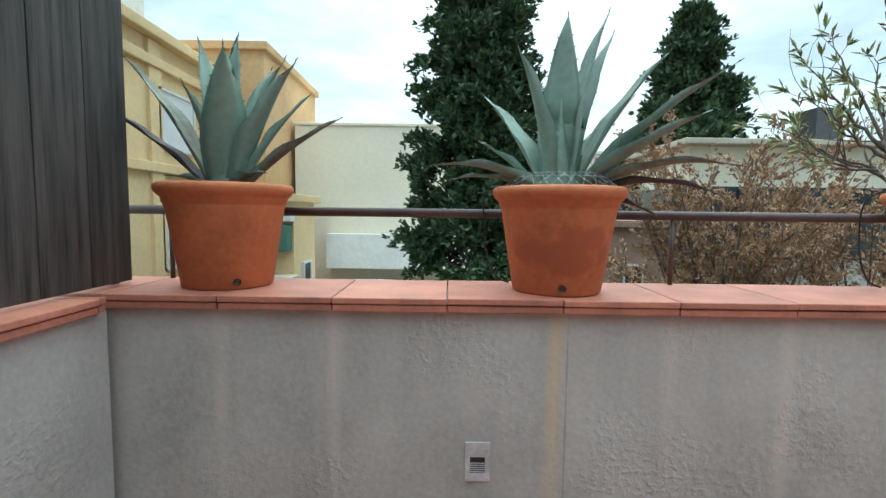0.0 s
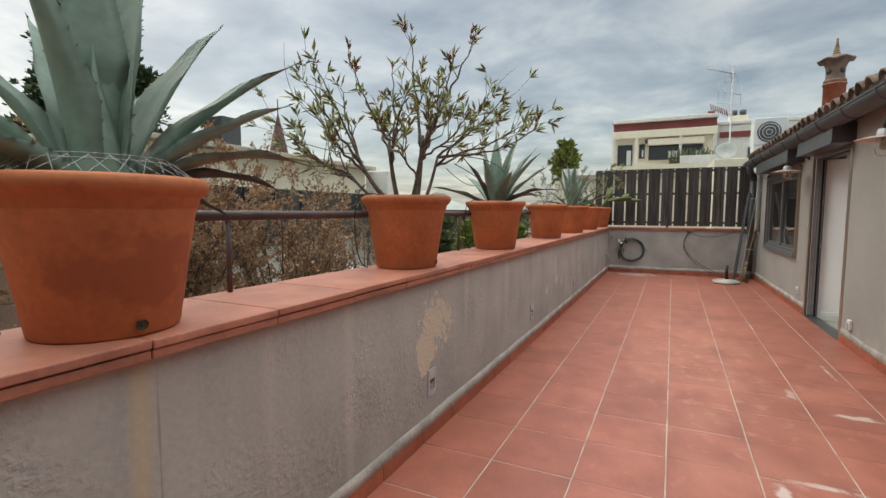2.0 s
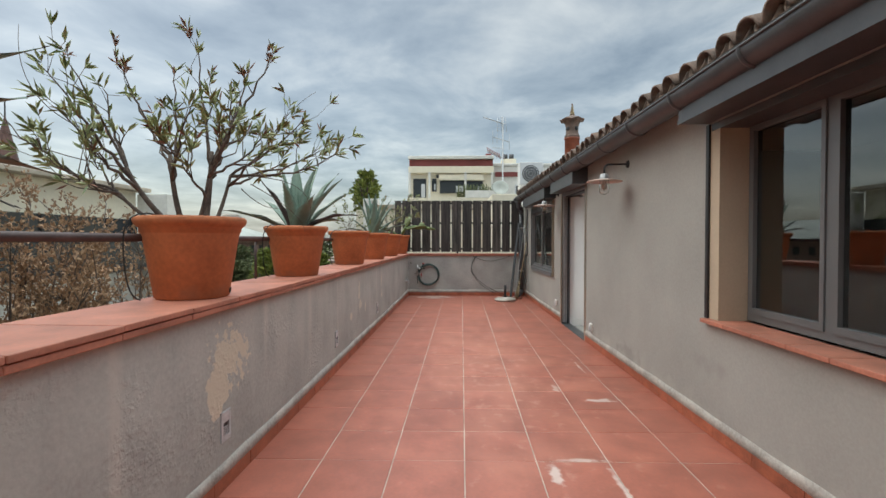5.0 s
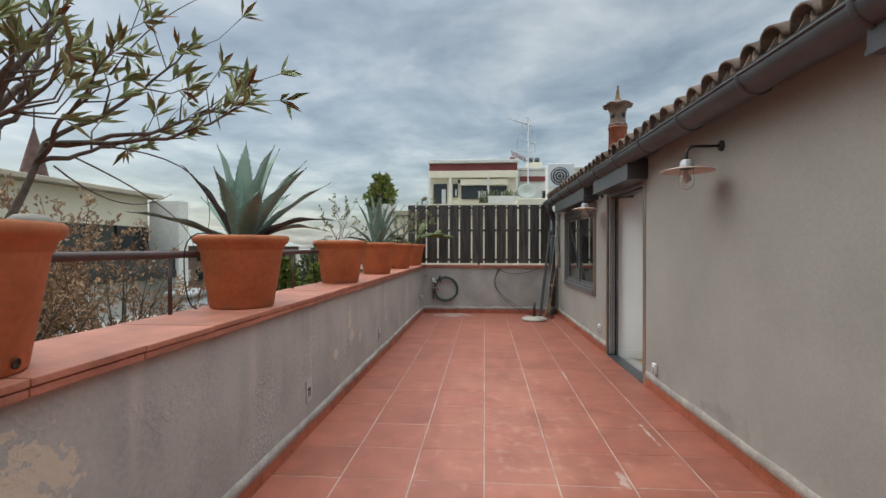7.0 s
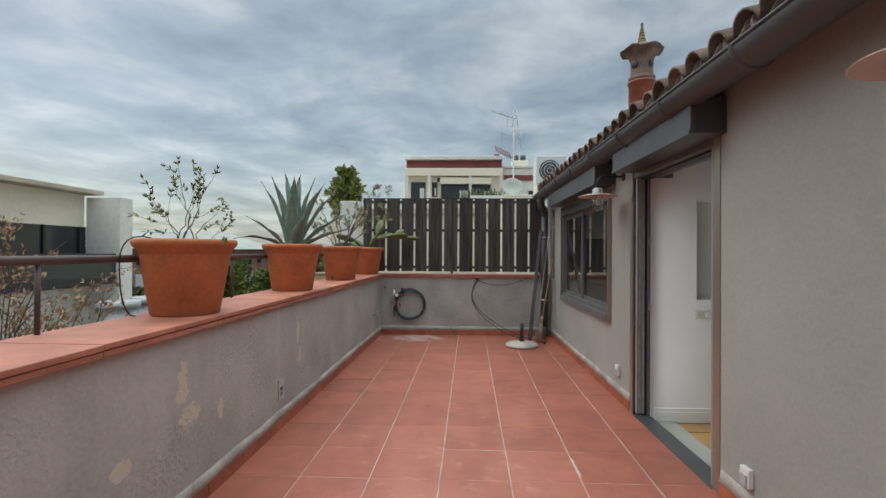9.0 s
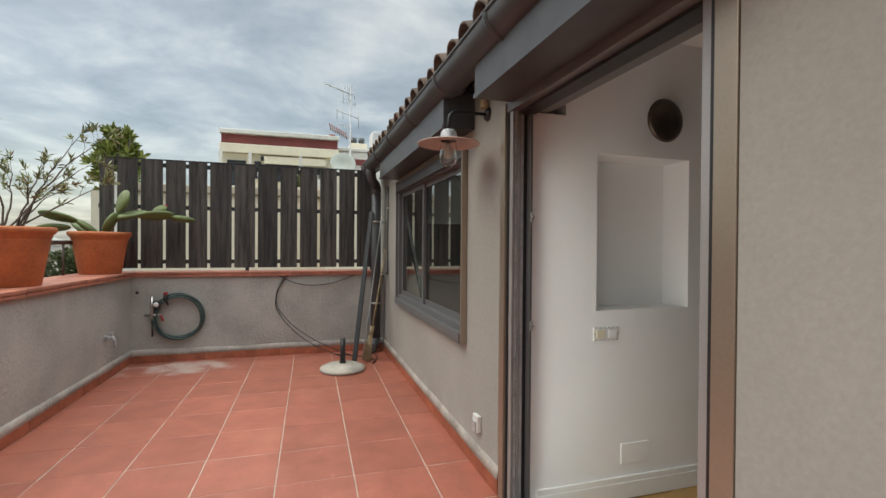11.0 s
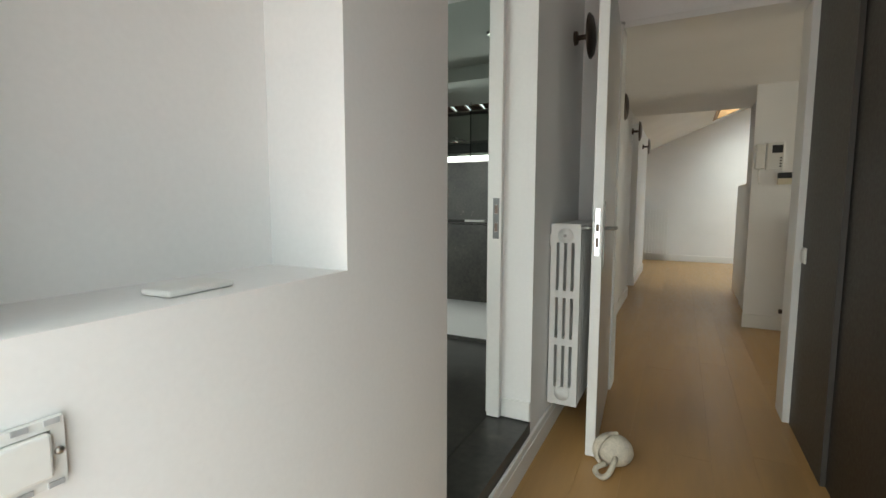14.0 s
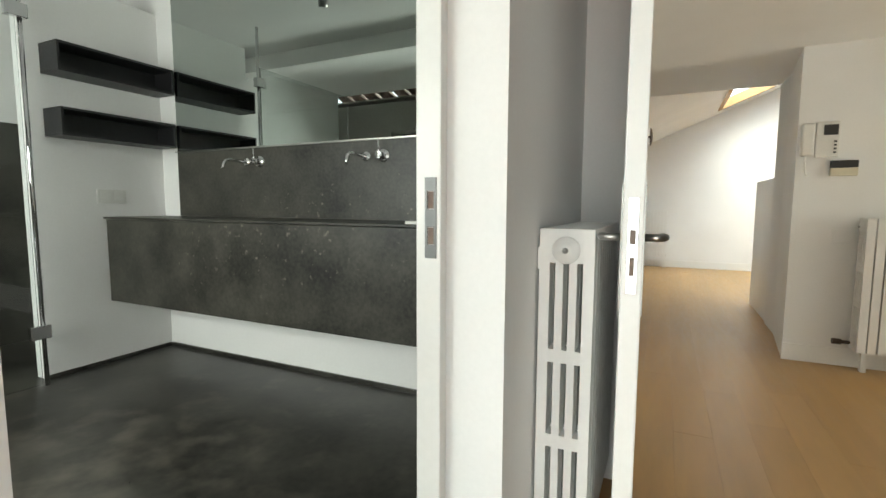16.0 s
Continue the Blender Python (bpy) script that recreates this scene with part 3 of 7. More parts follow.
structure("ceiling_room", box(-1.6, CW - 0.15, -4.56, HY - 0.3, 2.5, 2.6), M_WHITE, "white ceiling of the unlit room", "ceiling")


def window_lamp(name, x, y, z, rx, rz, w, h, power, colour=(0.93, 0.97, 1.0)):
    """Sky light in a window's opening."""
    d = bpy.data.lights.new(name, "AREA")
    d.shape, d.size, d.size_y, d.energy, d.color = "RECTANGLE", w, h, power, colour
    ob = new(name, d)
    ob.matrix_world = pose(x, y, z, rx, 0, rz)
    return ob


window_lamp("daylight_roof_window", 5.35, -10.4, 3.35, 0, 0, 1.4, 2.3, 0.8, (1.0, 0.96, 0.88))
window_lamp("daylight_bath_window", 8.88, HY - 0.36, 1.38, -58, 0, 1.9, 0.9, 13)
window_lamp("daylight_terrace_door", 6.5, HY - 0.14, 0.92, -90, 0, 1.05, 1.7, 4.3, (0.84, 0.92, 1.0))
# fill lamp added in an unseen opening to brighten the hall and intercom wall
window_lamp("hall_fill_lamp", 2.2, -5.7, 1.2, 90, -90, 1.55, 1.55, 7.2, (1.0, 0.96, 0.88))


# ---- coping, screens, rail ----
JX = 0.442
def cope_pieces(parent, u0, u1, depth0, depth1, along, front):
    """Upper coping tiles with a drip edge, and a thin lower course, piece by piece."""
    k0 = math.floor((u0 - JX) / 0.444)
    cuts = sorted({u0, u1, *[JX + 0.444 * k for k in range(k0, k0 + 40) if u0 < JX + 0.444 * k < u1]})
    for a, b in zip(cuts, cuts[1:]):
        if b - a < 0.03:
            continue
        rng = random.uniform
        for z0, z1, ins, nm in ((0.995, COPE_Z, 0.0, "coping_tile"), (0.964, 0.991, 0.006, "coping_underlay")):
            g, h = 0.002, rng(-0.0015, 0.0015)
            f0 = depth0 + front * (ins + rng(0, 0.003))
            if along == "x":
                bmx = box(a + g, b - g, f0, depth1, z0 + h, z1 + h, 0.004)
            else:
                bmx = box(f0, depth1, a + g, b - g, z0 + h, z1 + h, 0.004)
            part(nm, bmx, M_COPE, parent)


cop = structure("coping_mortar", box(WX - 0.3, EX + 0.3, 1.85, 2.28, 0.962, 0.994), M_MORTAR, "mortar bed under terracotta coping", "coping")
cope_pieces(cop, WX - 0.3, EX + 0.3, 1.812, 2.30, "x", 1)
cop2 = structure("coping_mortar_end", box(EX + 0.005, EX + 0.26, HY, 1.80, 0.962, 0.994), M_MORTAR, "mortar bed under terracotta end coping", "coping")
cope_pieces(cop2, HY + 0.01, 1.808, EX - 0.035, EX + 0.29, "y", 1)
cop3 = structure("coping_mortar_west", box(WX - 0.26, WX - 0.005, HY, 1.80, 0.962, 0.994), M_MORTAR, "mortar bed under terracotta side coping", "coping")
cope_pieces(cop3, HY + 0.01, 1.808, WX + 0.04, WX - 0.29, "y", -1)


def board_fence(x, edges, z0, z1, name, label, gap=0.026, thick=0.02, rail_side=1):
    f = root(name, pose(x, 0, z0), label, "fence")
    for a, b in zip(edges, edges[1:]):
        lo_, hi_ = min(a, b) + gap / 2, max(a, b) - gap / 2
        part("board", box(-thick / 2 + random.uniform(-.002, .002), thick / 2, lo_, hi_, 0.01, z1 - z0 - 0.006, 0.002), M_BOARD, f)
    e0, e1 = min(edges), max(edges)
    for h in (0.06, (z1 - z0) * 0.55, z1 - z0 - 0.08):
        part("rail", box(rail_side * 0.012, rail_side * 0.045, e0, e1, h, h + 0.045), M_BLACK, f)
    for yy in (e0 + 0.02, (e0 + e1) / 2, e1 - 0.02):
        part("post", box(rail_side * 0.046, rail_side * 0.085, yy - 0.02, yy + 0.02, -0.03, z1 - z0), M_BLACK, f)
    part("top_strip", box(-0.014, 0.014, e0, e1, z1 - z0 - 0.005, z1 - z0 + 0.005), M_BLACK, f)
    return f


board_fence(EX + 0.075, [2.02, 1.85, 1.62, 1.37, 1.135, 0.91, 0.647, 0.387, 0.131, -0.098, -0.337, -0.573, -0.797, -1.03], COPE_Z + 0.03, 2.295, "board_fence", "screen of dark weathered upright boards on the end wall", 0.032)
board_fence(WX - 0.08, [2.12 - 0.235 * k for k in range(14)], COPE_Z + 0.008, 2.75, "board_screen", "tall screen of dark weathered boards on the side wall", 0.006, 0.022, -1)

rail = root("rail", pose(0, 2.26, 0), "brown-painted steel tube rail behind the planters", "rail")
part("tube", tube([(WX - 0.25, 0, 1.345), (EX + 0.2, 0, 1.345)], 0.021, 12), M_RAIL, rail)
for px in (-1.32, 1.05, 3.42, 5.05, 6.72, 8.6, 10.4):
    part("post", tube([(px, 0, COPE_Z - 0.02), (px, 0, 1.33)], 0.011, 8), M_RAIL, rail)


# ---- planters ----
def planter_mesh():
    prof = [(0.0, 0.0), (0.178, 0.0), (0.186, 0.008), (0.238, 0.335), (0.243, 0.345), (0.243, 0.352), (0.249, 0.356), (0.252, 0.378), (0.262, 0.386), (0.272, 0.396), (0.279, 0.412), (0.278, 0.428), (0.268, 0.437), (0.255, 0.437), (0.245, 0.428), (0.238, 0.385), (0.0, 0.385)]
    return lathe(prof, 48)


P_MESH = mesh_of("planter_body", planter_mesh(), M_POT)
S_MESH = mesh_of("soil", lathe([(0.0, 0.398), (0.1, 0.402), (0.2, 0.395), (0.24, 0.386)], 24), M_SOIL)


def planter(x, y, label, turn=0.0, scale=1.0):
    p = root("planter", pose(x, y, COPE_Z + 0.001, 0, 0, turn), label, "planter", "terracotta planters along the parapet")
    body = new("pot", P_MESH); body.parent = p
    soil = new("soil", S_MESH); soil.parent = p
    part("drain_hole", lathe([(0.0, 0), (0.012, 0.0), (0.016, 0.003), (0.016, 0.006)], 12), M_SOIL, p).matrix_basis = pose(-0.02, -0.1935, 0.035, 90 + 8, 0, 0)
    p.scale = (scale, scale, 1.0)
    return p


POTS = [(-0.97, 2.09, "clean terracotta planter holding an agave", 40), (0.465, 2.06, "water-stained terracotta planter holding a netted agave", 0), (2.2, 2.07, "terracotta planter holding a straggly oleander", 15),
        (3.81, 2.06, "terracotta planter holding a broad agave", 200), (5.80, 2.06, "terracotta planter holding thin weeds", 170), (7.48, 2.06, "terracotta planter holding a small agave", 90),
        (9.15, 2.06, "terracotta planter holding a sparse shrub", 260), (10.68, 2.05, "terracotta planter holding a flat-padded cactus", 120)]
for x, y, lab, turn in POTS:
    planter(x, y, lab, turn)
SOIL_Z = COPE_Z + 0.39


def agave_leaf(parent, tip, width, m, droop=0.0, start=(0, 0, 0), thorns=True):
    """A thick channelled blade from the heart to tip, widest a third of the way up, toothed along its edges."""
    bm = bmesh.new()
    tip, start = Vector(tip), Vector(start)
    n_ = 14
    L = tip.length
    out = Vector((tip.x, tip.y, 0))
    out = out.normalized() if out.length > 0.01 else V(1, 0, 0)
    mid = tip * 0.5 + V(0, 0, 0.05 * L + droop * L) - out * (0.05 * L if droop == 0 else 0.0)
    pts = arc(start, mid, tip, n_)
    side = (tip.cross(V(0, 0, 1)))
    side = side.normalized() if side.length > 0.02 else V(0, 1, 0).cross(tip).normalized()
    rows = []
    for i, p in enumerate(pts):
        s = i / n_
        w = width * (0.62 + 0.38 * math.sin(min(1, s / 0.38) * math.pi / 2)) * (1 - max(0, (s - 0.38) / 0.62) ** 1.55) + 0.0015
        d = (pts[min(i + 1, n_)] - pts[max(i - 1, 0)]).normalized()
        nrm = side.cross(d).normalized()
        if nrm.z < 0:
            nrm = -nrm
        thick = 0.016 * (1 - s) + 0.002
        wave = 0.006 * math.sin(s * 17 + L * 40)
        row = []
        for u, lift, th in ((-1, 0.34, 0), (-0.5, 0.09, 0), (0, 0.0, 0), (0.5, 0.09, 0), (1, 0.34, 0), (0.5, 0.06, -1), (0, -0.02, -1.25), (-0.5, 0.06, -1)):
            row.append(bm.verts.new(p + side * (u * w / 2) + nrm * (lift * w / 2 + th * thick + (wave if abs(u) == 1 else 0))))
        rows.append(row)
        if thorns and 1 < i < n_ - 1:
            for u, q in ((-1, row[0]), (1, row[4])):
                for half in (0.0, 0.5):
                    nxt = pts[min(i + 1, n_)] - p
                    c = q.co + nxt * half
                    a_, b_, t_ = bm.verts.new(c - d * 0.005), bm.verts.new(c + d * 0.005), bm.verts.new(c + side * u * 0.009 + d * 0.004)
                    if half == 0.0:
                        bm.faces.new((a_, b_, t_))
                    else:
                        bmesh.ops.delete(bm, geom=[a_, b_, t_], context="VERTS")
    for r0, r1 in zip(rows, rows[1:]):
        for j in range(8):
            f = bm.faces.new((r0[j], r0[(j + 1) % 8], r1[(j + 1) % 8], r1[j]))
            f.smooth = True
    ob = part("leaf", bm, m, parent)
    bt = bmesh.new()
    add_tube(bt, [tip, tip + (pts[-1] - pts[-2]).normalized() * 0.025], [0.003, 0.0006], 5)
    part("spine", bt, M_THORN, ob)
    return ob


def agave(x, y, turn, leaves, label, scale=1.0):
    g = root("agave", pose(x, y, SOIL_Z, 0, 0, turn), label, "plant", "agaves in planters")
    for dx, dz, dy, w, kind in leaves:
        droop = 0.16 if dz < 0.16 else (0.05 if dz < 0.3 else 0.0)
        m = {"g": M_AGAVE, "d": M_AGDRY, "b": M_AGBRN}[kind]
        ln = Vector((dx, dy, 0))
        st = ln.normalized() * 0.035 if ln.length > 0.05 else V(0.01, 0, 0)
        agave_leaf(g, (dx * scale, dy * scale, dz * scale), w * 1.5 * scale, m, droop, st, thorns=(kind != "d"))
    part("heart", lathe([(0.06 * scale, 0), (0.075 * scale, 0.05), (0.05 * scale, 0.16 * scale), (0.012, 0.32 * scale), (0.001, 0.42 * scale)], 10), M_AGAVE, g)
    return g


agave(-0.97, 2.09, 0, [(-0.54, 0.38, 0.0, 0.055, "d"), (-0.46, 0.60, 0.05, 0.075, "b"), (-0.17, 0.70, 0.12, 0.085, "g"), (-0.12, 0.45, -0.10, 0.095, "g"), (0.02, 0.71, 0.10, 0.10, "g"), (0.08, 0.58, -0.17, 0.13, "g"),
      (0.12, 0.60, 0.22, 0.09, "g"), (0.24, 0.60, 0.06, 0.09, "g"), (0.32, 0.56, -0.04, 0.10, "g"), (0.32, 0.46, 0.14, 0.085, "g"), (0.50, 0.33, -0.02, 0.06, "b"), (-0.2, 0.08, -0.08, 0.06, "g"), (0.22, 0.09, -0.14, 0.06, "g"), (-0.3, 0.3, 0.3, 0.07, "b")],
      "blue-green agave with two withered leaves in a planter")
agave(0.465, 2.06, 0, [(-0.19, 0.63, -0.02, 0.10, "g"), (0.03, 0.78, 0.05, 0.115, "g"), (0.19, 0.78, 0.02, 0.125, "g"), (0.26, 0.75, 0.16, 0.08, "g"), (0.46, 0.63, 0.05, 0.085, "g"), (0.62, 0.52, -0.18, 0.095, "g"), (0.36, 0.47, 0.16, 0.085, "g"),
      (0.50, 0.33, -0.24, 0.10, "g"), (-0.34, 0.25, 0.06, 0.055, "g"), (-0.53, 0.13, -0.08, 0.075, "g"), (0.64, 0.13, -0.20, 0.07, "b"), (0.64, 0.03, -0.06, 0.055, "d"), (0.40, -0.06, -0.02, 0.05, "d"), (-0.3, 0.5, 0.3, 0.09, "g"), (0.0, 0.55, 0.34, 0.1, "g"), (-0.45, 0.09, 0.12, 0.045, "g")],
      "large blue-green agave with drooping outer leaves in a planter")
agave(3.81, 2.06, -62.7, [(-0.31, 0.44, -0.08, 0.06, "d"), (-0.14, 0.60, 0.06, 0.085, "g"), (0.02, 0.65, 0.12, 0.085, "g"), (0.18, 0.60, -0.05, 0.12, "g"), (0.22, 0.62, 0.14, 0.09, "g"), (0.38, 0.54, 0.05, 0.10, "g"), (0.36, 0.46, -0.16, 0.10, "g"),
      (0.53, 0.40, 0.02, 0.07, "g"), (0.54, 0.15, -0.1, 0.06, "d"), (-0.60, 0.18, 0.02, 0.07, "b"), (-0.14, 0.42, -0.22, 0.08, "g"), (0.1, 0.3, -0.3, 0.1, "g"), (-0.25, 0.3, 0.3, 0.08, "g"), (0.3, 0.35, 0.35, 0.08, "g"), (0.5, 0.1, 0.2, 0.06, "b")],
      "spreading blue-green agave with blackened outer leaves")
agave(7.48, 2.06, -73, [(-0.28, 0.62, 0.0, 0.09, "g"), (-0.08, 0.72, 0.06, 0.10, "g"), (0.06, 0.72, 0.1, 0.10, "g"), (0.2, 0.68, 0.0, 0.09, "g"), (0.40, 0.58, 0.05, 0.09, "g"), (-0.40, 0.30, -0.04, 0.06, "g"), (0.52, 0.36, 0.0, 0.075, "g"), (0.55, 0.20, -0.08, 0.06, "g"), (0.28, 0.60, -0.16, 0.09, "g"), (-0.18, 0.66, -0.12, 0.085, "g"), (0.02, 0.66, -0.16, 0.10, "g"), (0.0, 0.5, -0.2, 0.11, "g"), (0.12, 0.3, -0.25, 0.08, "g"), (-0.52, 0.1, 0.05, 0.05, "b")],
      "upright grey-green agave in a planter")


# ---- shrubs in planters ----
def lance_leaf(bm, p, d, length, width):
    """A folded lance-shaped leaf."""
    d = d.normalized()
    s = d.cross(V(random.uniform(-1, 1), random.uniform(-1, 1), random.uniform(-0.3, 1))).normalized()
    n_ = d.cross(s)
    a = bm.verts.new(p)
    m1, m2 = p + d * length * 0.45, p + d * length
    l_, r_, c_, t_ = bm.verts.new(m1 + s * width / 2 + n_ * 0.003), bm.verts.new(m1 - s * width / 2 + n_ * 0.003), bm.verts.new(m1 - n_ * 0.004), bm.verts.new(m2 - V(0, 0, 0.1 * length))
    bm.faces.new((a, l_, c_)); bm.faces.new((a, c_, r_)); bm.faces.new((l_, t_, c_)); bm.faces.new((c_, t_, r_))


def rand_dir(d, spread):
    return (d.normalized() + spread * V(random.uniform(-1, 1), random.uniform(-1, 1), random.uniform(-1, 1))).normalized()


def shrub(name, x, y, turn, limbs, leaf_len, leaf_w, leaf_m, label, whorl=7, base_r=0.012, twigs=4, whorls=2):
    """Stems through given tips, with kinks, side twigs and whorls of leaves."""
    s_ = root(name, pose(x, y, SOIL_Z, 0, 0, turn), label, "plant", "", "")
    lf = bmesh.new()
    for k, (dx, dz, dy) in enumerate(limbs):
        tip = V(dx, dy, dz)
        b0 = V(random.uniform(-0.06, 0.06), random.uniform(-0.05, 0.05), -0.02)
        mid = V(dx * 0.32, dy * 0.35, dz * 0.5) + 0.05 * V(random.uniform(-1, 1), random.uniform(-1, 1), random.uniform(-1, 1))
        pts = [p + 0.014 * V(random.uniform(-1, 1), random.uniform(-1, 1), random.uniform(-0.6, 0.6)) * min(1, i) for i, p in enumerate(arc(b0, mid, tip, 11))]
        rad = [base_r * (1 - 0.82 * i / 11) for i in range(12)]
        limb = part("stem", tube(pts, rad, 7), M_TWIG, s_)
        ends = [(pts[-1], pts[-1] - pts[-2])]
        for q in range(twigs):
            i = random.randint(4, 10)
            d = rand_dir(pts[i + 1] - pts[i - 1], 0.8)
            ln = random.uniform(0.12, 0.26) * (1.1 - i / 20)
            e1 = pts[i] + d * ln * 0.55
            e2 = e1 + rand_dir(d + V(0, 0, 0.35), 0.5) * ln * 0.5
            part("twig", tube([pts[i], e1, e2], [rad[i] * 0.55, rad[i] * 0.4, 0.0015], 5), M_TWIG, limb)
            ends.append((e2, e2 - e1))
            if random.random() < 0.6:
                ends.append((e1, e1 - pts[i]))
        for p, d in ends:
            for w_ in range(whorls):
                pc = p - d.normalized() * 0.03 * w_
                for q in range(random.randint(whorl - 3, whorl)):
                    lance_leaf(lf, pc, rand_dir(d + V(0, 0, 0.02), 0.85), random.uniform(0.6, 1.1) * leaf_len, leaf_w)
    ob = part("foliage", lf, leaf_m, s_)
    tagged(ob, kind="stuff")
    return s_


def oleander(x, y, turn, stems, label, leaf_len=0.085, leaf_w=0.017):
    """Stout bent stems from the soil, each forking into crooked branches with side twigs, leaf tufts and dry heads."""
    o_ = root("oleander", pose(x, y, SOIL_Z, 0, 0, turn), label, "plant")
    leaves, heads = bmesh.new(), bmesh.new()
    rv = lambda a: a * V(random.uniform(-1, 1), random.uniform(-1, 1), random.uniform(-1, 1))
    for base, fork, r_, tips in stems:
        b0, fk = V(base[0], base[1], -0.02), V(fork[0], fork[2], fork[1])
        low = b0.lerp(fk, 0.5) + V(fk.x * 0.12, 0, -0.02) + rv(0.015)
        pts = arc(b0, low, fk, 6)
        stem = part("stem", tube(pts, [r_ * (1 - 0.06 * i) for i in range(7)], 8), M_TWIG, o_)
        for dx, dz, dy in tips:
            tip = V(dx, dy, dz)
            side = V(tip.x - fk.x, tip.y - fk.y, 0)
            start = pts[random.choice((4, 5, 6))]
            bend = start.lerp(tip, 0.45) + side * 0.13 - V(0, 0, 0.04) + rv(0.05)
            bp = [p + rv(0.010) * min(1, i) for i, p in enumerate(arc(start, bend, tip, 12))]
            br_ = [r_ * 0.62 * (1 - 0.075 * i) + 0.0012 for i in range(13)]
            part("branch", tube(bp, br_, 6), M_TWIG, stem)
            high = dz > 0.78
            ends = []
            for q in range(6 if not high else 4):
                i = random.randint(4, 11)
                d = rand_dir(bp[i + 1] - bp[i - 1] + V(0, 0, 0.04), 0.9)
                ln = random.uniform(0.08, 0.22)
                e1 = bp[i] + d * ln * 0.6
                e2 = e1 + rand_dir(d + V(0, 0, 0.4), 0.5) * ln * 0.55
                part("twig", tube([bp[i], e1, e2], [br_[i] * 0.6, br_[i] * 0.42, 0.0014], 5), M_TWIG, stem)
                ends.append((e2, e2 - e1, e2.z))
            ends.append((tip, bp[-1] - bp[-3], dz))
            for p, d, z in ends:
                d = d.normalized()
                if z > 0.80 and random.random() < 0.65:
                    for q in range(random.randint(5, 9)):
                        lance_leaf(heads, p - d * random.uniform(0, 0.05), rand_dir(d, 0.75), random.uniform(0.4, 0.8) * leaf_len, leaf_w * 0.8)
                for w_ in range(2 if z < 0.72 else 1):
                    for q in range(random.randint(3, 5)):
                        lance_leaf(leaves, p - d * (0.028 * w_ + random.uniform(0, 0.012)), rand_dir(d + V(0, 0, 0.15), 0.8), random.uniform(0.65, 1.15) * leaf_len, leaf_w)
            if not high:
                for i in range(6, 12):
                    if random.random() < 0.8:
                        lance_leaf(leaves, bp[i].lerp(bp[i + 1], random.random()), rand_dir(bp[i + 1] - bp[i - 1] + V(0, 0, 0.03), 0.7), random.uniform(0.6, 1.1) * leaf_len, leaf_w)
    for a_, b_, c_ in (((0.3, 0.0, 0.25), (0.6, 0.05, 0.1), (0.62, 0.05, -0.02)), ((0.35, 0.05, 0.3), (0.72, 0.1, 0.3), (0.66, 0.1, 0.02)), ((-0.3, 0, 0.3), (-0.75, 0.05, 0.35), (-0.9, 0.0, 0.55)),
                       ((0.4, -0.05, 0.5), (0.5, -0.05, 0.7), (0.68, 0.0, 0.84)), ((0.25, 0, 0.22), (0.42, 0.05, 0.05), (0.55, 0.1, 0.16)), ((-0.5, 0.05, 0.5), (-0.75, 0, 0.6), (-0.72, 0, 0.95))):
        part("tendril", tube(arc(a_, b_, c_, 10), [0.003 - 0.0002 * i for i in range(11)], 5), M_TWIG, o_)
    tagged(part("dry_blossom", heads, M_ODRY, o_, "dried brown flower heads"), kind="stuff")
    tagged(part("foliage", leaves, M_OLEAF, o_), kind="stuff")
    return o_


random.seed(11)
oleander(2.2, 2.07, -59.8, [
    ((0.06, 0.0), (0.10, 0.42, 0.0), 0.018, [(0.04, 1.06, 0.05), (0.30, 0.93, 0.1), (0.42, 1.0, -0.1), (0.2, 0.70, -0.15), (0.16, 0.64, 0.2)]),
    ((0.10, 0.03), (0.20, 0.30, 0.1), 0.013, [(0.62, 0.68, 0.05), (0.78, 0.55, 0.1), (0.80, 0.46, -0.1), (0.52, 0.42, 0.25), (0.45, 0.55, -0.2)]),
    ((-0.04, -0.02), (-0.10, 0.38, -0.05), 0.016, [(-0.08, 0.84, 0.0), (-0.32, 0.86, 0.1), (0.0, 0.62, -0.25), (-0.2, 0.6, 0.2)]),
    ((-0.08, 0.02), (-0.30, 0.30, 0.0), 0.016, [(-0.56, 0.88, 0.05), (-0.62, 0.76, -0.1), (-0.42, 0.76, 0.2), (-0.52, 0.52, -0.2)]),
    ((-0.10, 0.05), (-0.34, 0.17, 0.1), 0.012, [(-0.68, 0.40, 0.05), (-0.80, 0.50, 0.0), (-0.58, 0.30, -0.15), (-0.48, 0.40, 0.2)]),
    ((0.02, -0.06), (0.08, 0.26, -0.12), 0.012, [(0.35, 0.5, -0.25), (0.12, 0.52, -0.3), (-0.12, 0.42, -0.28)])],
    "straggly oleander with browned flower tips in a planter")
random.seed(12)
shrub("weed_plant", 5.80, 2.06, -66, [(-0.18, 0.30, 0.0), (-0.05, 0.52, 0.05), (0.06, 0.45, -0.06), (0.16, 0.48, 0.0), (0.2, 0.25, 0.08), (0.02, 0.3, 0.12), (-0.12, 0.2, -0.1), (0.22, 0.12, -0.06)], 0.04, 0.012, M_BUSH, "thin weedy plant with bare stalks", 5, 0.004, 3)
random.seed(13)
shrub("olive_shrub", 9.15, 2.06, -65, [(-0.32, 0.62, 0.05), (-0.15, 0.72, -0.1), (0.0, 0.55, 0.2), (0.22, 0.60, 0.0), (0.45, 0.82, 0.0), (0.55, 0.62, 0.1), (0.62, 0.42, -0.1), (-0.36, 0.35, -0.05), (0.3, 0.35, 0.25), (0.65, 0.86, 0.05)], 0.075, 0.012, M_OLEAF, "sparse narrow-leaved shrub in a planter", 7, 0.009, 5)


